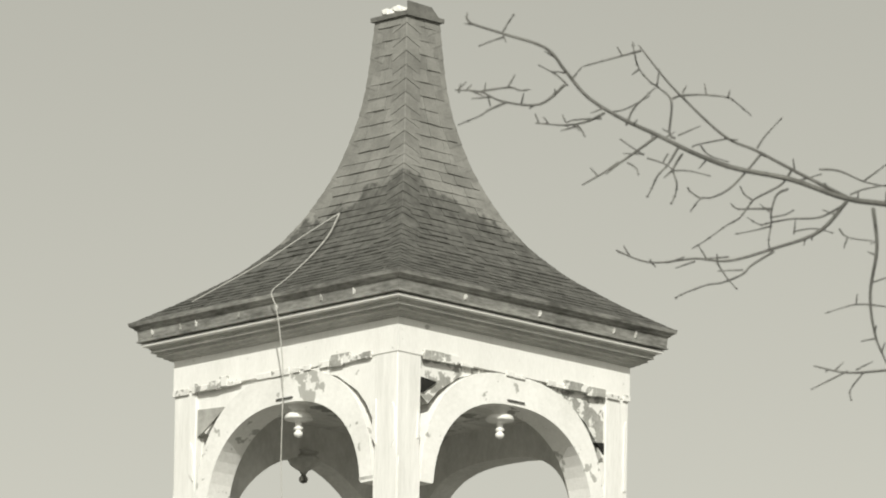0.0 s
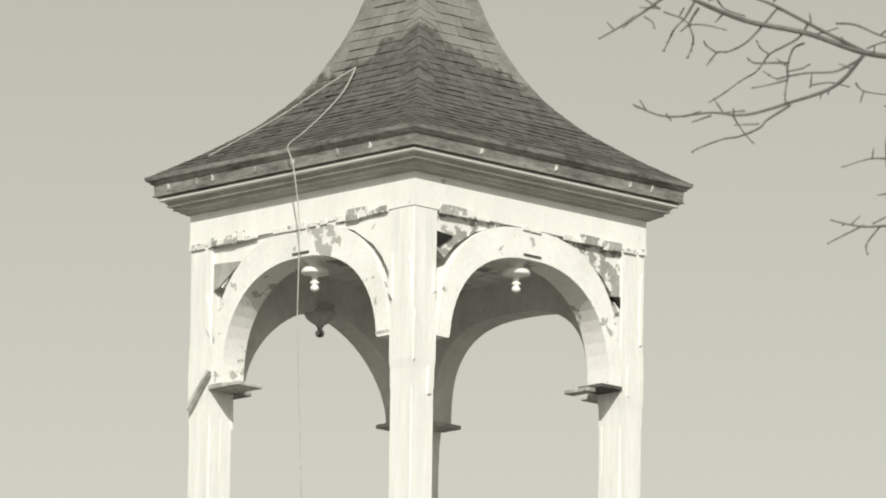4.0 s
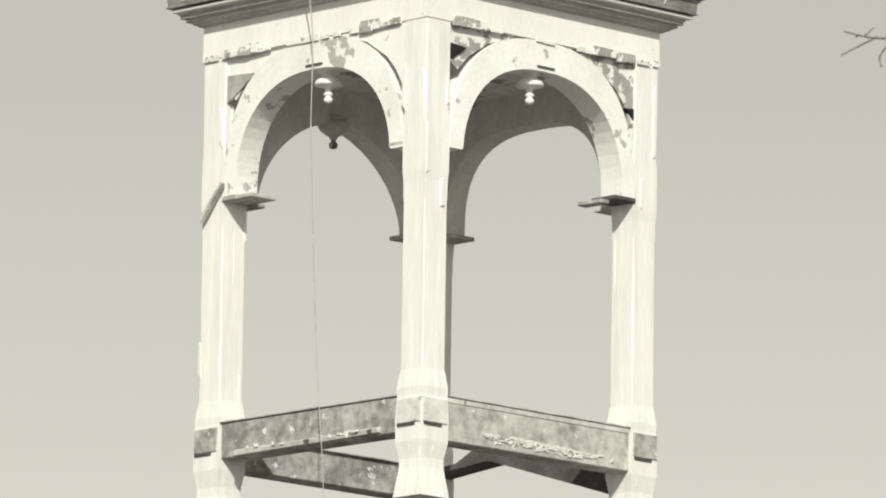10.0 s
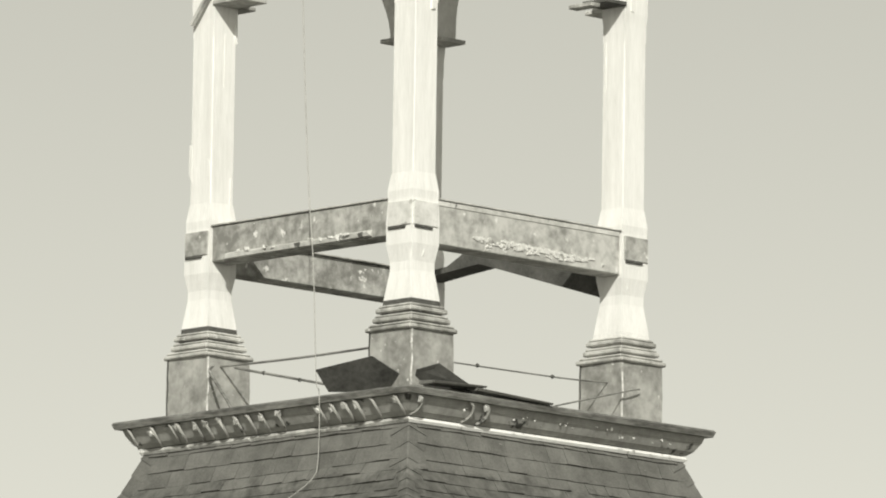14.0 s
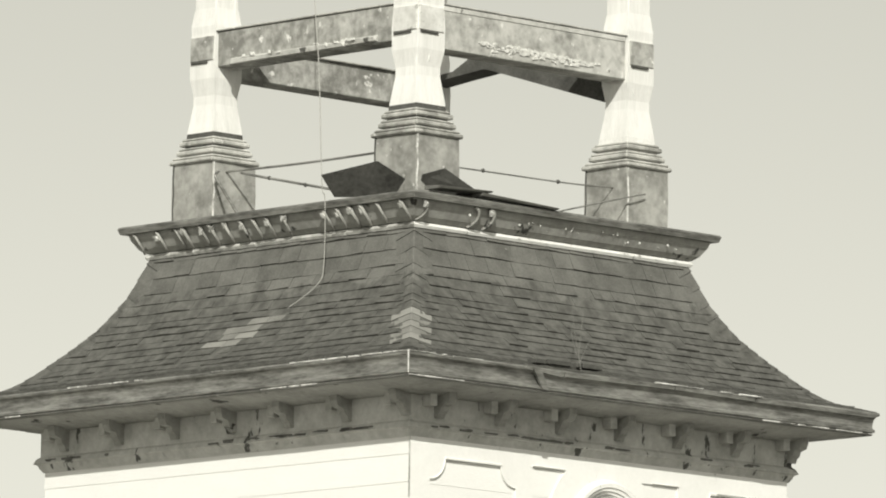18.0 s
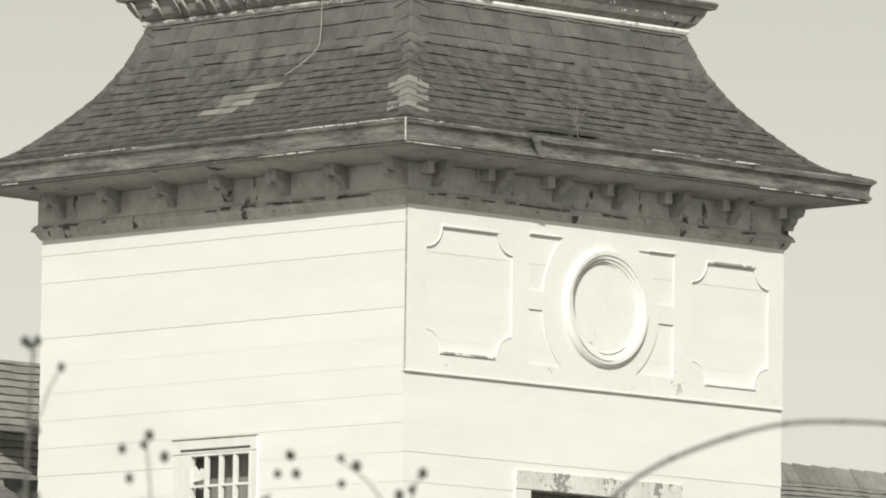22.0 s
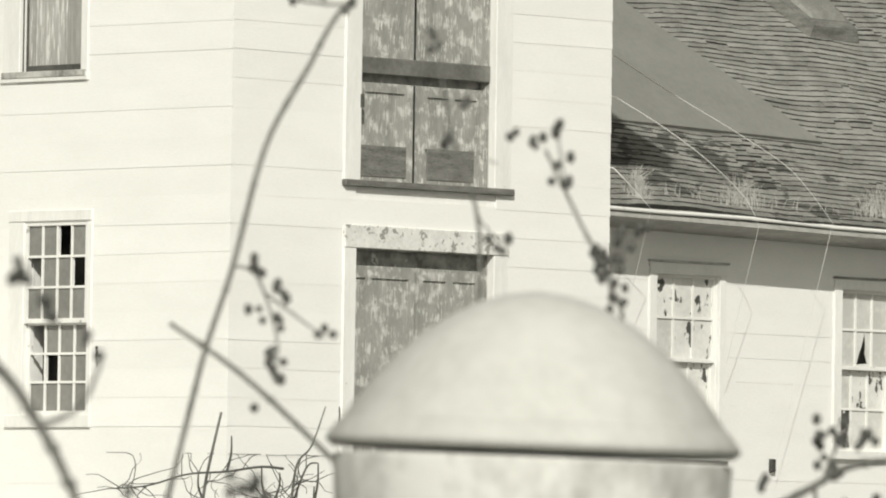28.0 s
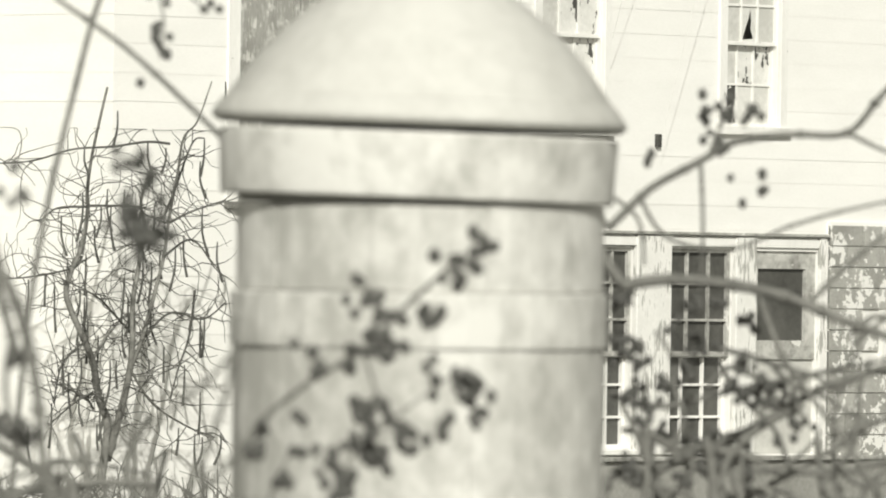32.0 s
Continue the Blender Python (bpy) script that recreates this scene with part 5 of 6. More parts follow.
        bm = bmesh.new()
        plate(bm, rect(a, b, z0, z1), [rect(a + f, b - f, z0 + f, z1 - f)], yy - 0.02, yy + 0.02)
        fr = part("sash", bm, WORN, w)
        gx, gz = (b - a - 2 * f) / cols, (z1 - z0 - 2 * f) / rows
        for i in range(1, cols):
            bm = bmesh.new()
            box(bm, a + f + i * gx - 0.009, a + f + i * gx + 0.009, yy - 0.013, yy + 0.013, z0 + f, z1 - f)
            part("glazing_bar", bm, WHITE, fr)
        for j in range(1, rows):
            bm = bmesh.new()
            box(bm, a + f, b - f, yy - 0.015, yy + 0.01, z0 + f + j * gz - 0.009, z0 + f + j * gz + 0.009)
            part("glazing_bar", bm, WHITE, fr)
        for i in range(cols):
            for j in range(rows):
                bm = bmesh.new()
                x0, x1, q0, q1 = a + f + i * gx, a + f + (i + 1) * gx, z0 + f + j * gz, z0 + f + (j + 1) * gz
                if (i, j, z0 > mz - 0.1) in missing:
                    cx, cz = (x0 + x1) / 2, (q0 + q1) / 2
                    jag = [(x0 + gx * a0, q0 + gz * b0) for a0, b0 in ((0.12, 0.05), (0.78, 0.08), (0.62, 0.35), (0.66, 0.55), (0.60, 0.92), (0.45, 0.60), (0.25, 0.30))]
                    plate(bm, rect(x0, x1, q0, q1), [jag], yy - 0.002, yy + 0.002)
                else:
                    box(bm, x0, x1, yy - 0.002, yy + 0.002, q0, q1)
                part("pane", bm, WASHED if (i, j, z0 > mz - 0.1) in flaky else WASHPANE, fr, "whitewashed pane")
    return w


farm_window(X1, atrims[0], 2, set(), "broken whitewashed sash window under the eaves", {(0, 1, True), (1, 1, True), (2, 1, True), (1, 0, True), (2, 0, True), (0, 1, False), (2, 0, False), (2, 1, False)})
farm_window(X2, atrims[1], 2, {(1, 0, True)}, "whitewashed sash window with a cracked pane", {(1, 1, False), (2, 1, False), (0, 0, False)})
farm_window(X3, atrims[2], 2, set(), "whitewashed sash window of the wing", {(1, 1, True)})

# ground floor: drip board, window bank, block pier
bm = bmesh.new()
box(bm, 3.3, 6.32, AY - 0.05, AY + 0.01, 2.675, 2.70, 0.004)
part("drip_board", bm, BEAM, annex)
for a, b in ((3.30, 3.42), (4.06, 4.47), (5.22, 5.47), (6.22, 6.31)):
    bm = bmesh.new()
    box(bm, a + 0.004, b - 0.004, AY - 0.03, AY + 0.02, 0.95, 2.67, 0.006)
    part("mullion", bm, MULLION, annex, "white mullion with flaking paint")
bm = bmesh.new()
box(bm, 3.42, 6.22, AY - 0.02, AY + 0.02, 2.585, 2.66, 0.004)
part("head_board", bm, WORN, annex)
for a, b in LW:
    bm = bmesh.new()
    plate(bm, rect(a, b, 0.99, 2.58), [rect(a + 0.012, b - 0.012, 1.0, 2.568)], AY + 0.02, AY + 0.14)
    w = part("window", bm, WHITE, annex, "tall ground-floor sash window with dark panes")
    for z0, z1, yy in ((1.72, 2.58, AY + 0.05), (0.99, 1.75, AY + 0.10)):
        f = 0.04
        bm = bmesh.new()
        plate(bm, rect(a, b, z0, z1), [rect(a + f, b - f, z0 + f, z1 - f)], yy - 0.02, yy + 0.02)
        fr = part("sash", bm, BEAM if z0 > 1.5 else WHITE, w)
        for i in (1, 2):
            x = a + (b - a) * i / 3
            bm = bmesh.new()
            box(bm, x - 0.01, x + 0.01, yy - 0.014, yy + 0.014, z0 + f, z1 - f)
            part("glazing_bar", bm, BEAM if z0 > 1.5 else WHITE, fr)
        for j in (1, 2):
            z = z0 + (z1 - z0) * j / 3
            bm = bmesh.new()
            box(bm, a + f, b - f, yy - 0.015, yy + 0.01, z - 0.01, z + 0.01)
            part("glazing_bar", bm, BEAM if z0 > 1.5 else WHITE, fr)
        bm = bmesh.new()
        box(bm, a + f, b - f, yy + 0.015, yy + 0.019, z0 + f, z1 - f)
        part("pane", bm, DARKGLASS, fr, "dusty dark glass")
    bm = bmesh.new()
    box(bm, a - 0.03, b + 0.03, AY - 0.06, AY + 0.12, 0.95, 0.99, 0.005)
    part("sill", bm, WORN, w)
bm = bmesh.new()
plate(bm, rect(5.47, 6.22, 1.70, 2.56), [rect(5.53, 6.10, 1.85, 2.42)], AY + 0.02, AY + 0.06)
door = part("window", bm, BEAM, annex, "boarded grey window frame with one dark pane")
bm = bmesh.new()
box(bm, 5.53, 6.10, AY + 0.05, AY + 0.055, 1.85, 2.42)
part("pane", bm, DARKGLASS, door)
bm = bmesh.new()
box(bm, 5.47, 6.22, AY + 0.04, AY + 0.08, 0.95, 1.70, 0.004)
part("lower_board", bm, CONCRETE, door)
bm = bmesh.new()
box(bm, AX0, AX1, AY - 0.12, AY - 0.001, 0.0, 0.90, 0.01)
part("foundation", bm, FOUND, annex, "grey foundation wall")
bm = bmesh.new()
box(bm, AX0, AX1, AY - 0.16, AY - 0.001, 0.90, 0.935, 0.006)
part("water_table", bm, BEAM, annex)
bm = bmesh.new()
box(bm, 6.33, AX1, AY - 0.03, AY - 0.002, 0.93, 2.80)
pier = part("block_wall", bm, WHITE, annex, "block wall with flaking white paint")
bwin = (6.95, 7.5, 1.60, 2.10)
z, row = 0.935, 0
while z < 2.75:
    x = 6.33 - (0.2 if row % 2 else 0.0)
    while x < 10.0:
        x0, x1 = max(x, 6.33), x + 0.39
        if not (x1 > bwin[0] and x0 < bwin[1] and z + 0.16 > bwin[2] and z < bwin[3]):
            o = AY - 0.05 - rng.uniform(0, 0.006)
            quick("block", [(x0, o, z), (x1, o, z), (x1, AY - 0.02, z), (x0, AY - 0.02, z), (x0, o, z + 0.158), (x1, o, z + 0.158), (x1, AY - 0.02, z + 0.158), (x0, AY - 0.02, z + 0.158)], BLOCK, BRICKM, pier)
        x += 0.40
    z += 0.168
    row += 1
bm = bmesh.new()
plate(bm, rect(*bwin), [rect(7.02, 7.43, 1.67, 2.03)], AY - 0.07, AY - 0.03)
part("window_frame", bm, WHITE, pier)
bm = bmesh.new()
box(bm, 7.02, 7.43, AY - 0.045, AY - 0.04, 1.67, 2.03)
part("dark_pane", bm, DARKWOOD, pier)
bm = bmesh.new()
box(bm, 4.26, 4.31, AY - 0.045, AY - 0.01, 3.36, 3.46, 0.004)
part("cable_clip", bm, DARKWOOD, annex)

annex.matrix_basis = BACK @ annex.matrix_basis

# ---- wires from the tower to the eaves ----
for n, run in enumerate((((1.98, -2.05, 6.47), (2.642, -2.1, 6.184), (3.285, -2.1, 5.955), (3.839, -2.1, 5.732), (4.137, -2.1, 5.534), (4.404, -2.1, 5.303), (4.39, -1.98, 4.85), (4.35, -1.86, 4.38), (4.31, -1.75, 3.92), (4.28, -1.66, 3.47)),
                         ((1.98, -2.05, 6.16), (2.457, -2.1, 5.958), (2.97, -2.1, 5.722), (3.392, -2.1, 5.458), (3.557, -2.1, 5.247), (3.60, -1.95, 4.9), (3.65, -1.8, 4.55), (3.70, -1.65, 4.2)),
                         ((1.98, -2.05, 5.62), (2.089, -2.1, 5.509), (2.344, -2.1, 5.326), (2.41, -1.95, 5.05), (2.48, -1.8, 4.78), (2.55, -1.65, 4.5)))):
    bm = bmesh.new()
    bend = max(i for i, p in enumerate(run) if p[1] < -2.02)
    tube(bm, [Vector((-1.9, -0.6, run[0][2] + 0.6))] + spline(run[:bend + 1], 6) + [Vector(run[-1])], 0.0062, 0.0014, 5)
    bm.transform(BACK @ Matrix.Translation((-0.22, -0.22, -0.0143)))
    tagged(part("cable", bm, CABLE), "thin pale cable running down over the eaves", "cable", "cables to the wing")

# ---- dry grass growing in the gutter ----
bm = bmesh.new()
for i in range(620):
    mid, wide = ((3.62, 0.15), (5.75, 0.22), (5.2, 0.14), (6.6, 0.3), (2.45, 0.06))[i % 5]
    x = mid + rng.gauss(0, wide) if i < 520 else rng.uniform(2.3, 9.0)
    p = on_roof(x, EAVE_Y + 0.06 + rng.uniform(0, 0.07), 0.02)
    tall = math.exp(-((x - mid) / wide / 1.4) ** 2) if i < 520 else 0.35
    h = (0.05 + 0.17 * tall) * rng.uniform(0.5, 1.1)
    dx, dy = rng.gauss(0, 0.07), rng.uniform(-0.05, 0.03)
    tube(bm, [p, p + Vector((dx * 0.3, dy * 0.3, h * 0.7)), p + Vector((dx * 1.2, dy, h))], 0.0032, 0.001, 3)
bm.transform(BACK)
tagged(part("gutter_grass", bm, STRAW), "tufts of dry grass growing along the gutter", "grass", kind="stuff")

# ---- wing on the other side ----
left = thing("left_wing", "old wing with a dark shingle roof and boxed eaves", "building", (-5, 4, 0))
bm = bmesh.new()
box(bm, -14.0, -2.02, 1.75, 1.93, 0.0, 5.5)
box(bm, -14.0, -13.8, 1.93, 8.0, 0.0, 5.5)
part("wall", bm, WHITE, left, "white wall below the eaves")


def on_left(x, y, up=0.0):
    return Vector((x, y - up * 0.57, 5.70 + (y - 1.36) * 0.70 + up * 0.82))


def on_back(x, y, up=0.0):
    return Vector((x, y - up * 0.64, 6.24 + (y - 2.15) * 0.84 + up * 0.77))


for name, f, y0, y1, st in (("lower_roof", on_left, 1.36, 2.25, 0.075), ("main_roof", on_back, 2.15, 5.27, 0.085)):
    bm = bmesh.new()
    x1 = -2.01 if f is on_left else 2.0
    solid(bm, [[f(-14, y0, -0.01), f(-14, y1, -0.01), f(-14, y1, -0.1), f(-14, y0, -0.1)], [f(x1, y0, -0.01), f(x1, y1, -0.01), f(x1, y1, -0.1), f(x1, y0, -0.1)]])
    ro = part(name, bm, ROOF2, left, "dark weathered shingle slope")
    y, n = y0, 0
    while y < y1:
        xs = [(-8.0 + 0.1 * i) for i in range(61)] if f is on_left else [(-5.0 + 0.1 * i) for i in range(71)]
        xs = [x for x in xs if x < x1] + [x1 - 0.002]
        vs, fs = [], []
        for j, x in enumerate(xs):
            wob = 0.022 * noise.noise(Vector((x * 5.0, y * 5.0, n)))
            lift = 0.024 + 0.010 * noise.noise(Vector((x * 4, n * 5.0, 4)))
            vs += [f(x, y + wob, lift), f(x, y + wob, -0.01), f(x, min(y + wob + st + 0.02, y1), 0.004)]
            if j:
                b = 3 * j
                fs += [(b - 3, b, b + 2, b - 1), (b - 2, b + 1, b, b - 3)]
        quick("shingle_course", vs, fs, ROOF2, ro, (ENDSHADE_PALE, 2, 1))
        y += st
        n += 1
bm = bmesh.new()
tube(bm, [(-14, 2.10, 6.24), (-2.02, 2.10, 6.24)], 0.05, 0.05, 8)
part("upper_gutter", bm, DARKWOOD, left, "dark gutter between the two slopes")
felt = [(-6, 2.2), (-2.0, 2.2), (0.2, 2.2), (0.2, 3.5), (-0.52, 3.69), (-0.68, 3.75), (-0.76, 3.83), (-6, 3.83)]
bm = bmesh.new()
solid(bm, [[on_back(x, y, 0.038) for x, y in felt], [on_back(x, y, 0.0) for x, y in felt]])
part("felt_cover", bm, OLDFELT, left, "mottled old felt laid over the lower slope")
# black patch paints the mansard eaves' shadow onto this slope
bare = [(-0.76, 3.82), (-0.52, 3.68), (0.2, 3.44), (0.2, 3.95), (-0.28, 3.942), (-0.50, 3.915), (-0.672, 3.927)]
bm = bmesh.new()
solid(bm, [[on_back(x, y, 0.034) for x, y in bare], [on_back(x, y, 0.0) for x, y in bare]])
part("bare_lath_gap", bm, BLACK_SHADE, left, "black patch painting the eaves' shadow on the slope")
bm = bmesh.new()
cyma = [(1.75, 5.60), (1.36, 5.60), (1.36, 5.555), (1.40, 5.548), (1.43, 5.515), (1.47, 5.505), (1.50, 5.46), (1.58, 5.43), (1.62, 5.37), (1.66, 5.355), (1.69, 5.29), (1.75, 5.24)]
solid(bm, [[(-14.0, y, z) for y, z in cyma], [(-2.06, y, z) for y, z in cyma]])
part("eaves_cornice", bm, CORNICE, left, "white boxed cornice tapering to the wall")
for y0, y1, z0, z1, m in ((1.33, 1.40, 5.60, 5.68, DARKWOOD), (1.345, 1.36, 5.565, 5.598, WORN)):
    bm = bmesh.new()
    box(bm, -14, -2.03, y0, y1, z0, z1, 0.01)
    part("eaves_moulding", bm, m, left)

# ---- near things: gate post, canes with berries, tree limb ----


def near(heading, rise, d):
    """The point d metres from the eye at a heading and rise."""
    return EYE + aim(heading, rise) * d


def wander(run, d, deep=0.0):
    return spline([near(h, r, d + deep * math.sin(3.0 * i)) for i, (h, r) in enumerate(run)], 6)


# stone gate post with a domed cap, leaning a little
PD = 14.0
post_at = near(44.025, 0.939, PD)
gate_post = thing("gate_post", "pale cast-stone gate post with a smooth domed cap", "gate post", (post_at.x, post_at.y, 0))
tip = Matrix.Translation(post_at) @ Matrix.Rotation(radians(43.6 - 90), 4, "Z") @ Matrix.Rotation(radians(1.35), 4, "Y")


def round_part(name, profile, mat, label="", n=48):
    bm = bmesh.new()
    lathe(bm, profile, n)
    bm.transform(tip)
    return part(name, bm, mat, gate_post, label, True)


upright = Matrix.Translation(post_at + aim(43.6 - 90, 0) * 0.004) @ Matrix.Rotation(radians(43.6 - 90), 4, "Z") @ Matrix.Rotation(radians(-0.1), 4, "Y")


dome = [(0.328 * math.sqrt(1 - h ** 1.1), 0.026 + 0.238 * h) for h in [1 - (1 - i / 18) ** 2 for i in range(18)]]
round_part("dome", [(0.30, 0.0)] + dome + [(0.001, 0.266)], CONCRETE, "smooth weathered dome")
round_part("rim", [(0.30, -0.002), (0.332, -0.001), (0.343, 0.008), (0.342, 0.016), (0.335, 0.026), (0.325, 0.040), (0.310, 0.052), (0.30, 0.052)], CONCRETE, "rounded rim")
round_part("collar", [(0.29, -0.1205), (0.321, -0.120), (0.3245, -0.118), (0.325, -0.113), (0.330, -0.020), (0.329, -0.015), (0.326, -0.012), (0.29, -0.011)], STONE, "stained collar band")
round_part("neck", [(0.25, -0.132), (0.293, -0.132), (0.293, -0.112), (0.25, -0.112)], FOUND)
for z1, z0, r in ((-0.130, -0.272, 0.303), (-0.273, -0.364, 0.311), (-0.365, -0.62, 0.307), (-0.625, -0.88, 0.306), (-0.885, -1.14, 0.31), (-1.145, -1.40, 0.314), (-1.405, -1.66, 0.318), (-1.665, -1.92, 0.322), (-1.925, -2.6, 0.326)):
    wedges = 10 if z1 - z0 > 0.1 else 7
    off = rng.uniform(0, 1)
    for w in range(wedges):
        a0, a1 = 2 * math.pi * (w + off) / wedges + 0.0012, 2 * math.pi * (w + 1 + off) / wedges - 0.0012
        q = rng.uniform(-0.0015, 0.0015)
        ring = lambda rr, z: [(rr * math.cos(a0 + (a1 - a0) * i / 5), rr * math.sin(a0 + (a1 - a0) * i / 5), z) for i in range(6)] + [((rr - 0.06) * math.cos(a0 + (a1 - a0) * (5 - i) / 5), (rr - 0.06) * math.sin(a0 + (a1 - a0) * (5 - i) / 5), z) for i in range(6)]
        bm = bmesh.new()
        solid(bm, [ring(r + q - 0.002, z0), ring(r + q, z0 + 0.004), ring(r + q, z1 - 0.004), ring(r + q - 0.002, z1)])
        bm.transform(upright)
        part("stone", bm, STONE, gate_post)
round_part("core", [(0.24, -2.6), (0.24, -0.02)], CONCRETE)

berry_mesh = None


def berries(parent, spots, d, size=0.0078, spread=0.013):
    """Round dark berries, some in a bunch: (heading, rise, how many)."""
    global berry_mesh
    if berry_mesh is None:
        bm = bmesh.new()
        bmesh.ops.create_icosphere(bm, subdivisions=2, radius=1.0)
        for f in bm.faces:
            f.smooth = True
        berry_mesh = bpy.data.meshes.new("berry")
        bm.to_mesh(berry_mesh)
        bm.free()
        berry_mesh.materials.append(BERRY)
    for h, r, count in spots:
        for i in range(count):
            ob = new("berry", berry_mesh)
            p = near(h, r, d) + (Vector((rng.gauss(0, 1), rng.gauss(0, 1), rng.gauss(0, 1))) * spread * 0.5 * (count - 1) ** 0.35 if count > 1 else Vector((0, 0, 0)))
            s = size * rng.uniform(0.8, 1.15)
            ob.matrix_basis = Matrix.Translation(p) @ Matrix.Diagonal((s, s, s * rng.uniform(1.0, 1.4), 1))
            attach(ob, parent)


def briar(label, runs, d, thick, spots=(), deep=0.3):
    """A thorny cane: stems led along headings and rises, with berries."""
    base = near(runs[0][0][0], runs[0][0][1], d)
    th = thing("briar", label, "briar", (base.x, base.y, 0), "briars round the gate post")
    for n, run in enumerate(runs):
        bm = bmesh.new()
        pts = wander(run, d)
        if n == 0:
            pts = [Vector((pts[0].x, pts[0].y, -0.05))] + pts
        w = thick if n == 0 else thick * 0.5
        tube(bm, pts, w, w * 0.65, 7)
        for i in range(3, len(pts) - 2, 5):
            blob(bm, pts[i], w * 1.35, 0.8)
        part("stem", bm, CANE, th, "", True)
    berries(th, spots, d)
    return th


briar("long bare cane arching over the post with a hanging sprig", [[(46.863, -3.663), (46.65, -0.434), (46.316, 1.325), (46.081, 2.131), (45.865, 2.974), (45.586, 3.513), (45.34, 3.941), (44.886, 4.321), (44.507, 4.651), (44.127, 4.847), (43.631, 5.006), (43.21, 5.049), (42.598, 5.013), (42.023, 4.844)], [(46.074, 2.169), (45.908, 2.095), (45.768, 1.677), (45.782, 1.372)], [(45.849, 1.982), (45.443, 1.69)]], 15.2, 0.0055, [(45.967, 2.209, 3), (45.897, 2.134, 3), (45.734, 1.964, 4), (45.962, 1.873, 2), (45.781, 1.792, 4), (45.443, 1.69, 3), (45.824, 1.581, 4), (45.764, 1.441, 5), (45.913, 1.209, 1)])
briar("thin cane with sprigs of dark rose hips",
      [[(51.944, -4.144), (50.593, 3.041), (49.553, 4.262), (48.712, 4.213), (47.946, 4.139), (47.564, 4.146), (46.989, 4.129), (46.414, 4.1), (46.012, 4.095), (45.646, 3.967), (45.34, 3.941)], [(47.851, 4.153), (47.798, 4.447), (47.836, 4.848)], [(46.875, 4.139), (46.974, 4.366), (46.996, 4.518)], [(46.606, 4.112), (46.762, 4.293), (46.918, 4.462)], [(46.07, 4.132), (46.268, 4.53), (46.501, 4.737)], [(46.07, 4.132), (46.019, 4.534), (45.956, 4.665)], [(45.646, 3.967), (45.687, 4.119), (45.765, 4.187)]],
      15.2, 0.0042,
      [(47.996, 4.795, 1), (47.837, 4.874, 2), (47.708, 4.747, 1), (47.943, 4.598, 1), (47.817, 4.409, 4), (47.871, 4.228, 3), (47.711, 4.269, 2), (47.918, 4.052, 1), (47.014, 4.461, 3), (46.962, 4.347, 3), (46.858, 4.769, 2), (46.94, 4.645, 1), (46.814, 4.648, 1), (47.017, 4.213, 1), (46.762, 4.274, 2), (46.855, 4.131, 2), (46.513, 4.756, 1), (46.405, 4.708, 1), (46.506, 4.584, 1), (45.956, 4.665, 1), (46.027, 4.553, 1), (46.114, 4.514, 1), (45.9, 4.295, 1), (46.263, 4.232, 1), (46.128, 4.15, 2), (46.111, 4.284, 4), (45.765, 4.187, 1), (45.696, 3.966, 1), (45.455, 3.989, 2), (45.34, 3.933, 2)])
briar("cut stick leaning across the canes",
      [[(43.939, -3.244), (44.171, -0.398), (45.024, 0.524), (45.431, 0.919), (45.993, 1.426), (46.495, 1.773)]],
      15.0, 0.0065,
      [])
briar("bent cane beside the wall",
      [[(50.196, -3.698), (49.152, 1.241), (48.252, 1.942), (47.634, 1.438), (47.361, 1.061), (47.203, 0.777), (47.045, 0.398), (46.723, -0.626)], [(47.361, 1.061), (47.096, 1.198), (46.949, 1.506)]],
      11.5, 0.009,
      [(47.493, 2.108, 3), (47.355, 1.862, 4), (47.066, 1.657, 3), (47.55, 2.107, 2)])
briar("thin twig with a few dark berries",
      [[(48.547, -2.613), (48.645, 3.078), (48.645, 3.917), (48.639, 4.794), (48.617, 5.291), (48.606, 5.482)], [(48.639, 4.794), (48.5, 5.179), (48.419, 5.333)]],
      15.2, 0.0042,
      [(48.613, 5.481, 2), (48.419, 5.34, 1), (48.667, 5.511, 1), (48.641, 4.489, 2), (48.603, 4.948, 2), (48.656, 4.107, 2)])
briar("upright sprig with a few berries",
      [[(44.243, -3.248), (44.391, 1.622), (44.424, 2.519), (44.584, 2.994), (44.708, 3.641)], [(44.424, 2.519), (44.268, 2.349)], [(44.584, 2.994), (44.295, 2.884)]],
      15.2, 0.0045,
      [(44.767, 3.698, 4), (44.539, 3.293, 3), (44.623, 3.032, 3), (44.268, 2.33, 4), (44.222, 3.095, 2)])
briar("leaning twig with berry clusters",
      [[(43.177, -3.231), (43.394, 1.331), (43.499, 2.017), (43.716, 2.472), (43.972, 2.984)], [(43.834, 2.738), (43.897, 3.138)], [(43.502, 2.208), (43.296, 2.497)]],
      15.2, 0.0045,
      [(44.038, 3.04, 4), (43.898, 3.149, 4), (43.855, 2.821, 6), (43.484, 2.322, 9), (43.5, 2.112, 10), (43.295, 2.478, 5), (43.598, 2.283, 4), (43.479, 1.979, 5)])
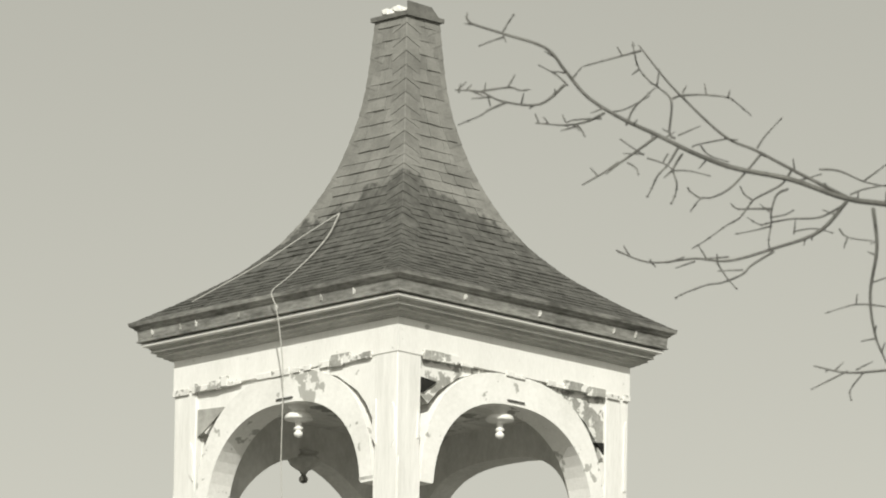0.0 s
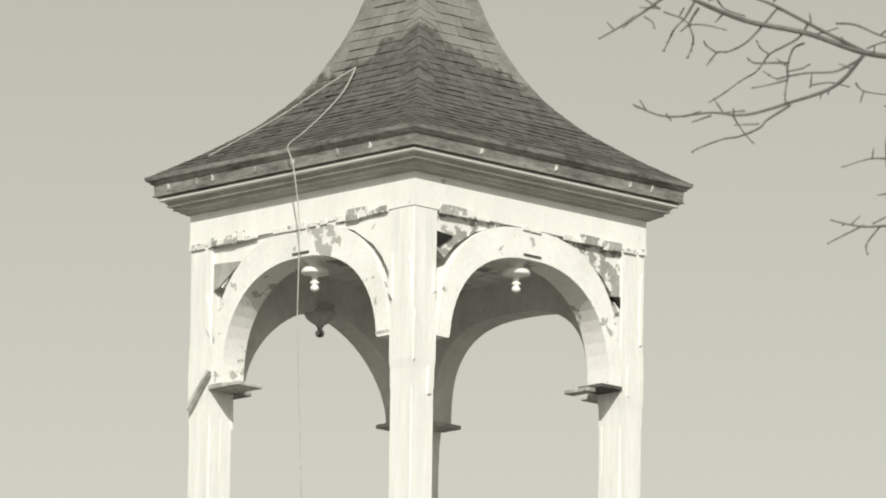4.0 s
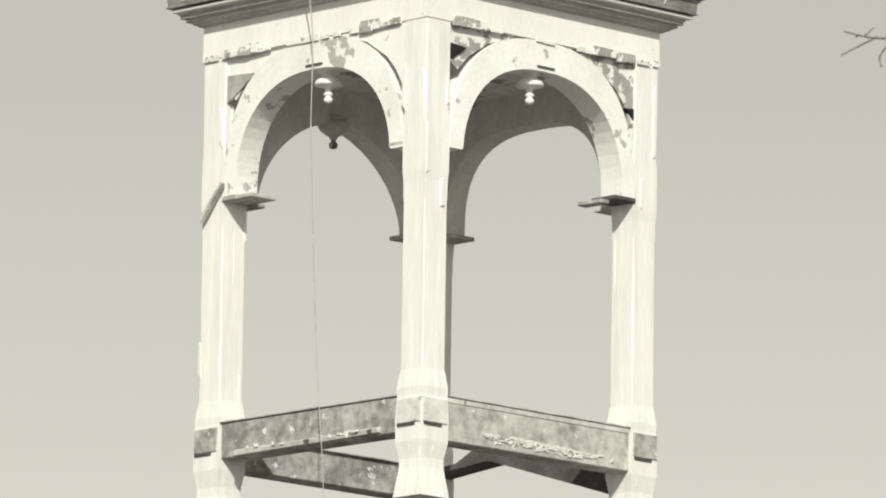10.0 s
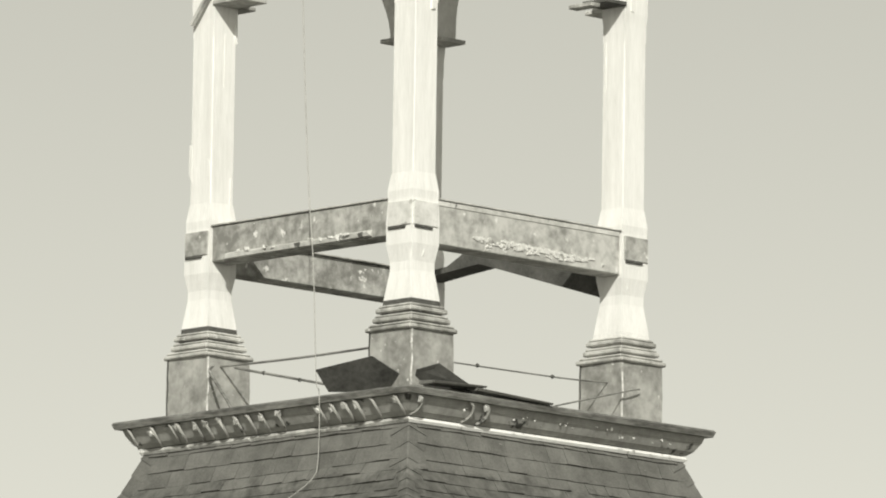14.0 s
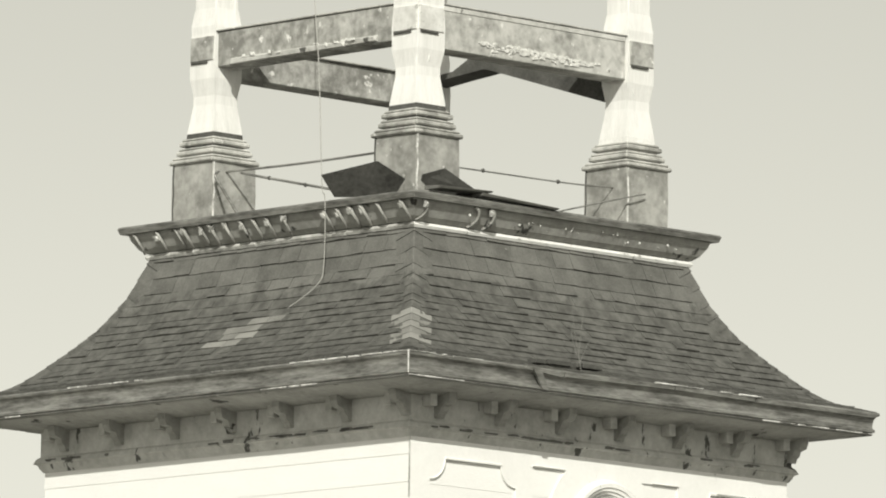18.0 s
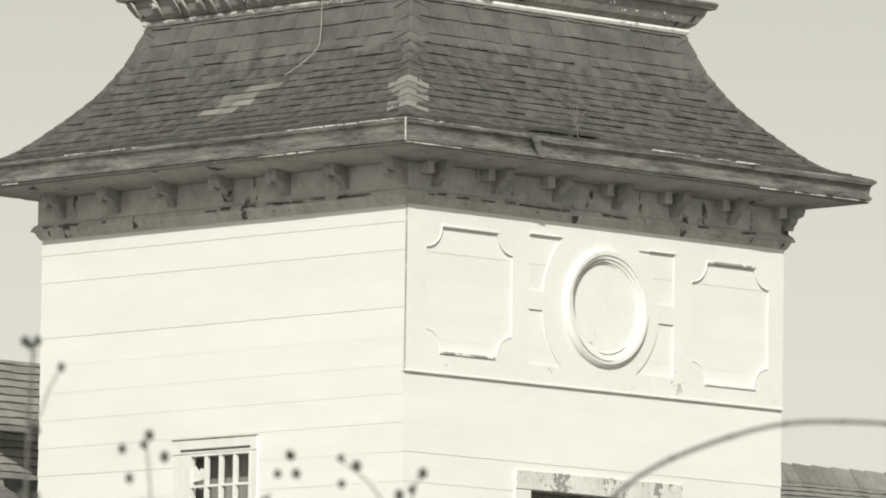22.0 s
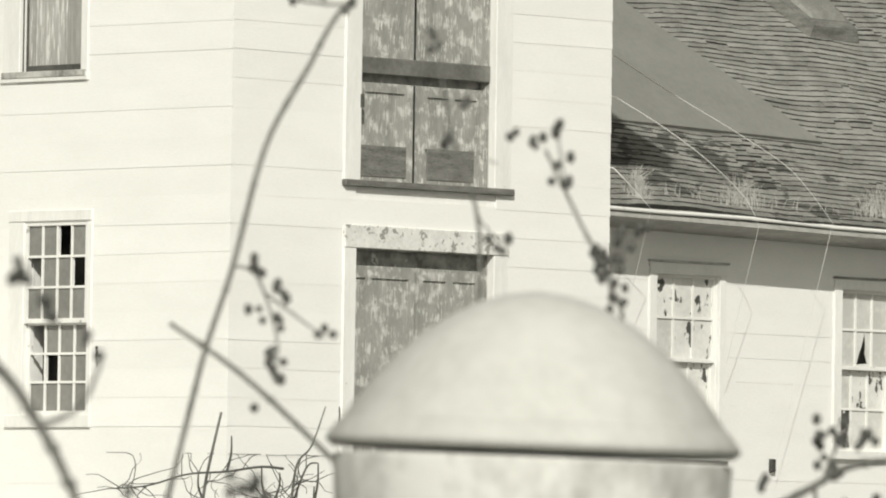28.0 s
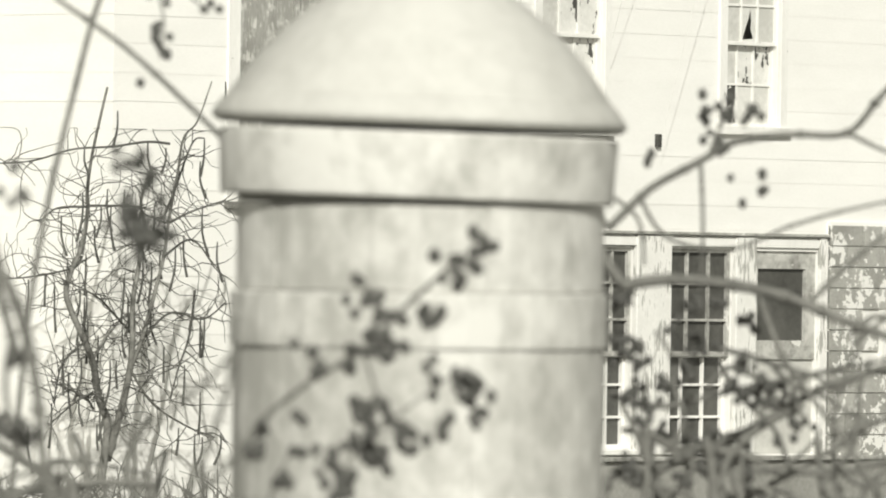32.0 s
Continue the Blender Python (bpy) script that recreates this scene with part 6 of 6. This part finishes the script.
briar("spreading cane with forked twigs",
      [[(43.528, -4.677), (43.027, 0.076), (42.724, 0.29), (42.461, 0.542), (42.12, 0.738), (41.893, 0.868), (41.513, 0.926), (41.132, 0.943), (40.907, 1.194), (40.606, 1.504)], [(41.132, 0.943), (40.863, 0.821), (40.519, 0.742)], [(42.063, 0.766), (42.009, 0.931), (41.953, 1.065)], [(42.12, 0.738), (42.098, 0.3), (42.107, -0.159)], [(42.537, 0.503), (42.341, 0.22), (41.92, 0.142), (41.503, 0.308), (41.124, 0.421), (40.744, 0.503)], [(42.727, 0.5), (42.534, 0.331), (42.491, 0.026)]],
      15.2, 0.0085,
      [(42.087, 1.094, 6), (41.953, 1.073, 8), (41.801, 1.086, 7), (42.007, 0.854, 8), (42.482, 0.714, 4), (41.699, 0.649, 2), (41.717, 0.553, 2), (41.916, 0.627, 1), (41.842, 0.487, 2), (42.108, -0.082, 4)])
briar("thick old cane across the windows",
      [[(43.338, -4.674), (42.945, -0.248), (42.604, -0.109), (42.223, -0.065), (41.726, -0.123), (41.381, -0.224), (41.113, -0.335), (40.576, -0.517)], [(41.381, -0.224), (41.118, 0.047), (40.817, 0.299)], [(41.726, -0.123), (41.528, -0.608), (41.178, -1.06), (40.866, -1.513)]],
      15.0, 0.0125,
      [(42.144, -0.236, 5), (42.295, -0.353, 3)])
briar("berry cane growing in front of the post",
      [[(45.802, -5.843), (45.665, -2.234), (45.147, -1.197), (44.808, -0.848), (44.392, -0.575), (44.166, -0.342), (43.79, 0.007)], [(44.678, -1.877), (44.495, -1.378), (44.307, -1.147), (43.854, -0.796), (43.722, -0.699)], [(44.392, -0.575), (44.292, -0.879), (44.325, -1.223)], [(45.025, -1.653), (44.84, -1.269), (44.571, -1.38)], [(44.307, -1.147), (43.982, -1.161)]],
      11, 0.005,
      [(43.6, 0.105, 8), (43.713, 0.008, 6), (43.731, -0.088, 4), (43.886, 0.082, 2), (44.359, -0.212, 6), (44.398, -0.193, 3), (44.243, -0.351, 6), (44.033, -0.34, 3), (43.918, -0.32, 5), (44.316, -0.536, 10), (44.201, -0.591, 6), (43.894, -0.663, 2), (43.778, -0.795, 6), (43.643, -0.831, 7), (43.604, -0.926, 6), (43.7, -0.87, 6), (44.309, -1.051, 12), (44.344, -1.223, 12), (44.286, -1.299, 6), (44.386, -0.995, 7), (44.097, -1.143, 4), (43.982, -1.18, 6), (43.887, -1.14, 4), (44.153, -1.221, 3), (44.824, -1.04, 2), (44.821, -1.261, 3), (44.696, -0.694, 5), (44.544, -0.654, 4), (45.071, -1.12, 6), (44.533, -1.379, 8), (44.492, -1.531, 6), (44.914, -1.461, 6), (45.088, -1.273, 5)])
briar("dense briar canes with withered leaves",
      [[(48.661, -5.491), (47.97, -0.932), (47.074, 0.149), (46.842, -0.077), (46.684, -0.418), (46.582, -0.874), (46.538, -1.293), (46.396, -1.863)], [(46.759, -0.533), (46.791, -0.915), (46.632, -1.371), (46.284, -1.671)], [(46.821, -1.488), (46.137, -1.288), (45.495, -0.859), (45.195, -0.511)], [(45.561, -1.585), (45.304, -0.894), (45.236, -0.358)]],
      10.5, 0.009,
      [(45.968, 0.662, 5), (45.821, 0.511, 6), (46.009, 0.317, 10), (45.855, 0.243, 10), (45.91, 0.09, 10), (45.759, 0.168, 6), (46.773, 0.439, 5), (46.718, -0.685, 6), (46.75, -1.105, 8), (46.597, -1.18, 8)])
briar("tangled canes below the windows",
      [[(42.814, -3.906), (42.772, -1.62), (42.432, -1.385), (42.129, -1.228), (41.75, -1.069), (41.296, -0.795), (40.728, -0.596)], [(42.502, -1.844), (42.165, -1.381), (42.015, -1.188)], [(42.707, -0.855), (42.363, -0.926), (42.02, -0.845), (41.488, -0.722), (40.728, -0.558)], [(42.628, -1.083), (42.245, -1.154), (41.747, -1.26)], [(41.17, -1.594), (41.196, -1.137), (41.183, -0.755)], [(41.63, -1.449), (41.289, -1.253), (40.723, -0.901)], [(41.986, -0.615), (41.83, -0.842), (41.597, -1.067), (41.478, -1.37)]],
      15.3, 0.0115,
      [(42.516, -0.89, 6), (42.36, -1.079, 6), (42.13, -1.19, 5), (41.9, -1.224, 6), (42.25, -0.772, 4), (41.677, -0.839, 5), (42.602, -0.204, 4)])

# ---- withered briar low before the windows ----
runs, spots = [[(41.82, -4.3), (41.89, -2.0), (41.97, -1.45), (41.75, -1.1), (41.4, -0.9)]], []
for i in range(16):
    h, r, w = rng.uniform(41.0, 42.7), rng.uniform(-1.45, -0.35), rng.uniform(-0.7, 0.7)
    run = []
    for j in range(5):
        run.append((h, r))
        w += rng.gauss(0, 0.45)
        h, r = h - 0.21 * math.cos(w), r - 0.21 * math.sin(w)
    runs.append(run)
for i in range(32):
    spots.append((rng.uniform(41.4, 42.7), rng.uniform(-1.4, -0.2), rng.randint(3, 8)))
briar("withered briar low before the windows", runs, 15.1, 0.011, spots)

# ---- thicket of bare canes on both sides of the post ----
for label, heads, count in (("thicket of bare dark canes beside the post", (40.2, 42.35), 85), ("thicket of bare canes before the climber", (45.45, 47.0), 60)):
    foot = near((heads[0] + heads[1]) / 2, 0.0, 15.6)
    th = thing("thicket", label, "thicket", (foot.x, foot.y, 0), "thickets by the gate")
    for i in range(count):
        d = rng.uniform(14.9, 17.0)
        h = rng.uniform(*heads)
        lean = rng.uniform(-1.0, 1.0)
        top = -0.95 - 1.5 * rng.random() ** 0.7 if count < 120 else -1.55 - 1.0 * rng.random()
        p = near(h, 0, d)
        run = [Vector((p.x, p.y, -0.05))] + [near(min(max(h + lean * f + rng.uniform(-0.1, 0.1), heads[0]), heads[1] + 0.1), -6.0 + (6.0 + top) * f ** 0.7, d) for f in (0.5, 0.75, 0.9, 1.0)]
        if i % 3 == 0:
            q = near(min(max(h + lean + rng.choice((-1, 1)) * 0.6, heads[0]), heads[1]), top - rng.uniform(-0.1, 0.5), d)
            run.append(q)
        bm = bmesh.new()
        w = rng.uniform(0.005, 0.017)
        tube(bm, spline(run, 6), w, w * 0.5, 6)
        part("cane", bm, CANE, th, "", True)


# ---- bare tree reaching in over the roof ----
TD = 34.0
foot = near(38.6, 0.0, TD)
tree = thing("bare_tree", "leafless tree with fine grey twigs", "tree", (foot.x, foot.y, 0))
limb = [(39.673, 12.076), (41.415, 12.654), (42.508, 12.951), (42.977, 13.026), (43.369, 13.154), (43.761, 13.228), (44.037, 13.325), (44.293, 13.445), (44.549, 13.558), (44.786, 13.7), (44.946, 13.878), (45.085, 14.029), (45.382, 14.121), (45.599, 14.187), (45.639, 14.24)]
subs = [[(42.977, 13.015), (43.172, 12.804), (43.484, 12.688), (43.796, 12.602), (44.031, 12.615), (44.343, 12.586), (44.579, 12.667)], [(42.977, 13.034), (43.291, 13.185), (43.605, 13.344), (43.841, 13.449), (44.158, 13.733), (44.297, 13.884), (44.436, 14.055)], [(44.945, 13.782), (45.12, 13.647), (45.375, 13.663), (45.534, 13.726), (45.711, 13.735)], [(42.801, 12.966), (42.773, 12.691), (42.818, 12.386), (42.786, 12.119), (42.708, 11.928), (42.582, 11.7)], [(42.68, 11.871), (42.972, 11.851), (43.206, 11.896)], [(44.293, 13.445), (44.565, 13.252), (44.819, 13.104)], [(44.667, 13.595), (44.784, 13.536), (44.941, 13.508), (45.146, 13.52)]]
TIP_TWIGS = [[(45.39, 14.12), (45.344, 14.197), (45.305, 14.255)], [(45.374, 14.098), (45.46, 14.07), (45.55, 14.034)], [(45.588, 14.179), (45.651, 14.186)], [(45.356, 13.655), (45.473, 13.604), (45.532, 13.565), (45.688, 13.498)], [(45.554, 13.725), (45.338, 13.758), (45.259, 13.74), (45.188, 13.745)], [(45.338, 13.766), (45.292, 13.847)], [(45.455, 13.692), (45.592, 13.679)], [(45.683, 13.716), (45.672, 13.781)], [(44.925, 13.775), (45.005, 13.846), (45.135, 13.914)], [(44.926, 13.859), (44.985, 13.866), (45.044, 13.869)], [(44.934, 13.523), (44.962, 13.58)], [(44.855, 13.508), (44.823, 13.47), (44.803, 13.432)], [(44.855, 13.501), (44.973, 13.469)], [(44.687, 13.556), (44.863, 13.546), (44.922, 13.53)]]
MID_TWIGS = [[(44.609, 13.602), (44.511, 13.626), (44.355, 13.712)], [(44.517, 13.512), (44.471, 13.615), (44.413, 13.681), (44.316, 13.769)], [(44.39, 13.311), (44.469, 13.359), (44.56, 13.42)], [(44.39, 13.318), (44.535, 13.321)], [(44.507, 13.26), (44.448, 13.226), (44.428, 13.177)], [(44.37, 13.292), (44.252, 13.255), (44.193, 13.217)], [(44.155, 13.362), (44.225, 13.247), (44.291, 13.178), (44.329, 13.101), (44.367, 13.024)], [(44.225, 13.323), (44.264, 13.254)], [(44.123, 13.324), (44.185, 13.217), (44.161, 13.122), (44.172, 13.045), (44.202, 12.98)], [(44.193, 13.209), (44.251, 13.159)], [(44.185, 13.209), (44.075, 13.206), (43.926, 13.173)], [(44.175, 13.427), (44.215, 13.465), (44.205, 13.675), (44.296, 13.77), (44.355, 13.807), (44.435, 13.902), (44.468, 14.016), (44.476, 14.073)], [(44.427, 13.894), (44.482, 13.852)], [(44.304, 13.789), (44.29, 13.896)], [(44.215, 13.465), (44.266, 13.491)]]
UPPER_TWIGS = [[(44.197, 13.694), (44.138, 13.714), (44.001, 13.722), (43.824, 13.708), (43.765, 13.678), (43.647, 13.583)], [(43.962, 13.723), (43.974, 13.799)], [(43.812, 13.708), (43.797, 13.754)], [(44.127, 13.733), (44.1, 13.783)], [(44.417, 14.017), (44.534, 13.985), (44.711, 13.937), (44.821, 13.906)], [(44.546, 13.977), (44.586, 14.042)], [(43.586, 13.317), (43.683, 13.202), (43.8, 13.086), (43.917, 13.028), (43.995, 13.02), (44.065, 12.932)], [(43.995, 13.02), (44.066, 13.065), (44.086, 13.096)], [(43.802, 13.43), (43.998, 13.39), (44.057, 13.371)], [(43.998, 13.379), (43.939, 13.314), (43.801, 13.269)], [(44.156, 13.446), (43.999, 13.512)], [(43.606, 13.366), (43.548, 13.45), (43.431, 13.573)]]
FORK_TWIGS = [[(43.37, 13.211), (43.428, 13.127), (43.526, 13.069), (43.631, 13.011), (43.72, 12.896), (43.818, 12.838), (43.954, 12.741), (44.051, 12.683)], [(43.631, 13.011), (43.69, 13.049), (43.722, 13.106)], [(43.389, 13.089), (43.467, 13.05), (43.505, 12.935), (43.505, 12.859), (43.523, 12.725), (43.503, 12.668)], [(43.505, 12.955), (43.642, 12.954), (43.74, 12.953), (43.787, 12.991)], [(43.517, 12.935), (43.584, 12.985)], [(43.505, 12.84), (43.602, 12.813), (43.758, 12.781)], [(43.505, 12.897), (43.407, 12.917), (43.349, 12.948)], [(43.016, 12.976), (43.172, 12.899), (43.368, 12.887), (43.524, 12.859), (43.583, 12.847), (43.673, 12.896)], [(43.348, 12.784), (43.337, 12.879)], [(43.348, 12.803), (43.211, 12.823), (43.074, 12.793)]]
LOW_TWIGS = [[(43.484, 12.668), (43.64, 12.572), (43.698, 12.514), (43.834, 12.456), (43.951, 12.436), (44.107, 12.378), (44.165, 12.346)], [(43.882, 12.597), (43.815, 12.494), (43.736, 12.407)], [(43.953, 12.619), (44.004, 12.695)], [(43.796, 12.628), (43.953, 12.616)], [(44.031, 12.596), (44.167, 12.549)], [(43.698, 12.541), (43.874, 12.532)], [(44.344, 12.605), (44.304, 12.555)], [(43.369, 13.146), (43.291, 13.154), (43.154, 13.193)], [(43.174, 13.223), (43.037, 13.213), (42.861, 13.141), (42.712, 13.111), (42.587, 13.092)], [(42.861, 13.148), (42.685, 13.275)], [(42.958, 13.053), (42.86, 13.091), (42.665, 13.126)]]
HANGING_TWIGS = [[(43.035, 12.823), (42.976, 12.766), (42.8, 12.74)], [(42.976, 12.766), (43.003, 12.69)], [(42.799, 12.309), (42.935, 12.309), (43.13, 12.251)], [(42.916, 12.309), (42.908, 12.385)], [(42.799, 12.462), (42.663, 12.508)], [(42.799, 12.309), (42.662, 12.291)], [(42.972, 11.862), (43.225, 11.735)], [(42.856, 11.859), (42.952, 11.736), (42.944, 11.66)], [(42.914, 11.87), (42.797, 11.928)]]
start = near(limb[0][0], limb[0][1], TD)
bm = bmesh.new()
tube(bm, spline([(foot.x, foot.y, -0.2), (foot.x + 0.1, foot.y, 3.0), (foot.x + 0.05, foot.y + 0.1, 7.0), tuple(start), (start.x + 0.3, start.y - 0.4, start.z + 2.2)], 6), 0.24, 0.05, 12)
part("trunk", bm, BARK, tree, "grey trunk", True)
bm = bmesh.new()
whole = wander(limb, TD)
tube(bm, whole[:15], 0.045, 0.0115, 8)
tube(bm, whole[14:], 0.0115, 0.004, 8)
part("limb", bm, BARK, tree, "long limb bent at the tip", True)
twigs = []
for n, run in enumerate(subs):
    bm = bmesh.new()
    pts = wander(run, TD)
    w = 0.0085 if n < 2 or n == 3 else 0.0062
    tube(bm, pts, w, 0.003, 6)
    part("branch", bm, BARK, tree, "", True)
    twigs += pts[3:-1]
twigs += wander(limb, TD)[14:]
for p in twigs:
    if rng.random() > 0.3:
        continue
    bm = bmesh.new()
    d = Vector((rng.uniform(-1, 1), rng.uniform(-1, 1), rng.uniform(-0.6, 1.0))).normalized() * rng.uniform(0.02, 0.07)
    tube(bm, [p, p + d * 0.5, p + d], 0.0042, 0.0022, 5)
    part("twig", bm, BARK, tree)
for run in TIP_TWIGS + MID_TWIGS + UPPER_TWIGS + FORK_TWIGS + LOW_TWIGS + HANGING_TWIGS:
    bm = bmesh.new()
    pts = wander(run, TD, 0.06)
    w = 0.0052 if len(run) > 3 else 0.0042
    tube(bm, pts, w, 0.0022, 6)
    for p in pts[3:-1:4]:
        blob(bm, p, w * 1.25, 0.8)
    part("twig", bm, BARK, tree, "", True)

# ---- leafless climber in front of the tower wall ----
VD = 60.3
vine_foot = near(46.036, -2.6, VD)
vine = thing("climbing_vine", "leafless climber with hanging seed pods", "vine", (vine_foot.x, vine_foot.y, 0))
VINE_STEMS = [[(46.142, -1.495), (46.102, -1.113), (46.162, -0.923), (46.203, -0.695), (46.263, -0.543), (46.389, -0.247), (46.365, -0.086), (46.292, 0.105), (46.257, 0.335), (46.26, 0.488), (46.225, 0.755), (46.136, 1.177)], [(46.098, -1.342), (46.008, -0.997), (45.955, -0.729), (45.939, -0.5), (45.943, -0.271), (45.908, -0.041), (45.874, 0.226), (45.896, 0.417), (45.823, 0.647)], [(45.955, -0.729), (45.882, -0.537), (45.791, -0.192), (45.738, 0.037), (45.704, 0.305), (45.651, 0.611), (45.616, 0.841), (45.523, 0.957), (45.431, 1.226)], [(46.223, -0.695), (46.111, -0.503), (45.98, -0.348)]]
VINE_BRANCHES = [[(46.199, -1.0), (46.257, -0.924), (46.488, -0.813)], [(46.201, -0.885), (46.333, -0.964), (46.502, -1.119)], [(45.524, -0.188), (45.558, -0.494), (45.631, -0.725), (45.685, -0.954)], [(45.711, 0.801), (45.864, 0.811), (46.092, 0.776), (46.359, 0.753), (46.625, 0.673), (46.853, 0.65)], [(46.258, 0.373), (46.048, 0.376), (45.895, 0.371)], [(46.258, 0.366), (46.467, 0.351), (46.58, 0.254)], [(46.291, 0.029), (46.347, -0.048), (46.613, -0.109), (46.841, -0.132)], [(45.703, 0.267), (45.552, 0.346), (45.324, 0.426)], [(45.742, 0.305), (45.668, 0.497), (45.558, 0.804), (45.483, 0.843)], [(45.939, -0.5), (46.075, -0.349), (46.191, -0.237), (46.422, -0.125)], [(45.955, -0.729), (45.799, -0.956), (45.568, -1.105), (45.376, -1.179)], [(45.882, -0.537), (45.694, -0.344), (45.464, -0.379), (45.313, -0.262)], [(45.738, 0.037), (45.549, 0.155), (45.393, -0.034)], [(46.263, -0.543), (46.413, -0.698), (46.466, -0.966)]]
stems = []
for n, run in enumerate(VINE_STEMS + VINE_BRANCHES):
    bm = bmesh.new()
    pts = spline([near(h, r, VD + 0.15 * math.sin(n * 2.1 + i)) for i, (h, r) in enumerate(run)], 7)
    tube(bm, pts, (0.032, 0.030, 0.018, 0.014)[n] if n < 4 else 0.010, 0.009 if n < 2 else 0.005, 7)
    part("vine_stem", bm, VINEWOOD if n < 4 else TWIGWOOD, vine, "pale woody stem", True)
    stems += pts[4:]
acc = [bmesh.new() for i in range(4)]
right = aim(43.6 - 90, 0)
for i in range(470):
    p = stems[rng.randrange(len(stems))].copy()
    h = rng.uniform(0, 6.28)
    if p.z > 3.25:
        continue
    run = [p]
    ln = rng.uniform(0.04, 0.10)
    for s in range(rng.randint(3, 7)):
        h += rng.gauss(0, 0.4)
        p = p + (right * math.cos(h) + Vector((0, 0, 1)) * math.sin(h)) * ln + Vector((rng.uniform(-1, 1), rng.uniform(-1, 1), 0)) * 0.02
        p.z = min(p.z, 3.34)
        run.append(p)
    tube(acc[i % 4], spline(run, 2), 0.0042, 0.0018, 4)
for b in acc:
    tagged(part("brushwood", b, TWIGWOOD, vine), kind="stuff")
for i in range(64):
    p = stems[rng.randrange(len(stems))] + right * rng.uniform(-0.2, 0.2)
    bm = bmesh.new()
    ln = rng.uniform(0.18, 0.36)
    tube(bm, spline([p, p + Vector((0.01, 0.01, -ln * 0.5)), p + right * rng.uniform(-0.05, 0.05) + Vector((0, 0, -ln))], 3), 0.005, 0.011, 5)
    part("seed_pod", bm, TWIGWOOD, vine)

# ---- dead brush along the foot of the wall ----
acc = bmesh.new()
for i in range(900):
    h = rng.uniform(43.9, 47.0)
    d = VD - rng.uniform(0.2, 3.0)
    p = near(h, -2.2, d)
    p.z = rng.uniform(0.2, 0.75)
    a = rng.uniform(0.3, 2.8)
    q = p + (right * math.cos(a) + Vector((0, 0, 1)) * math.sin(a) * 0.8) * rng.uniform(0.15, 0.45)
    tube(acc, [p, (p + q) * 0.5 + Vector((0, 0, rng.uniform(-0.04, 0.04))), q], 0.007, 0.003, 3)
for i in range(500):
    h = rng.uniform(43.9, 47.0)
    p = near(h, -2.2, VD - rng.uniform(0.2, 3.0))
    p.z = rng.uniform(0.15, 0.70)
    blob(acc, p, rng.uniform(0.015, 0.04), 0.5)
tagged(part("dead_brush", acc, BARK), "dead brush and withered leaves at the wall's foot", "brush", kind="stuff")
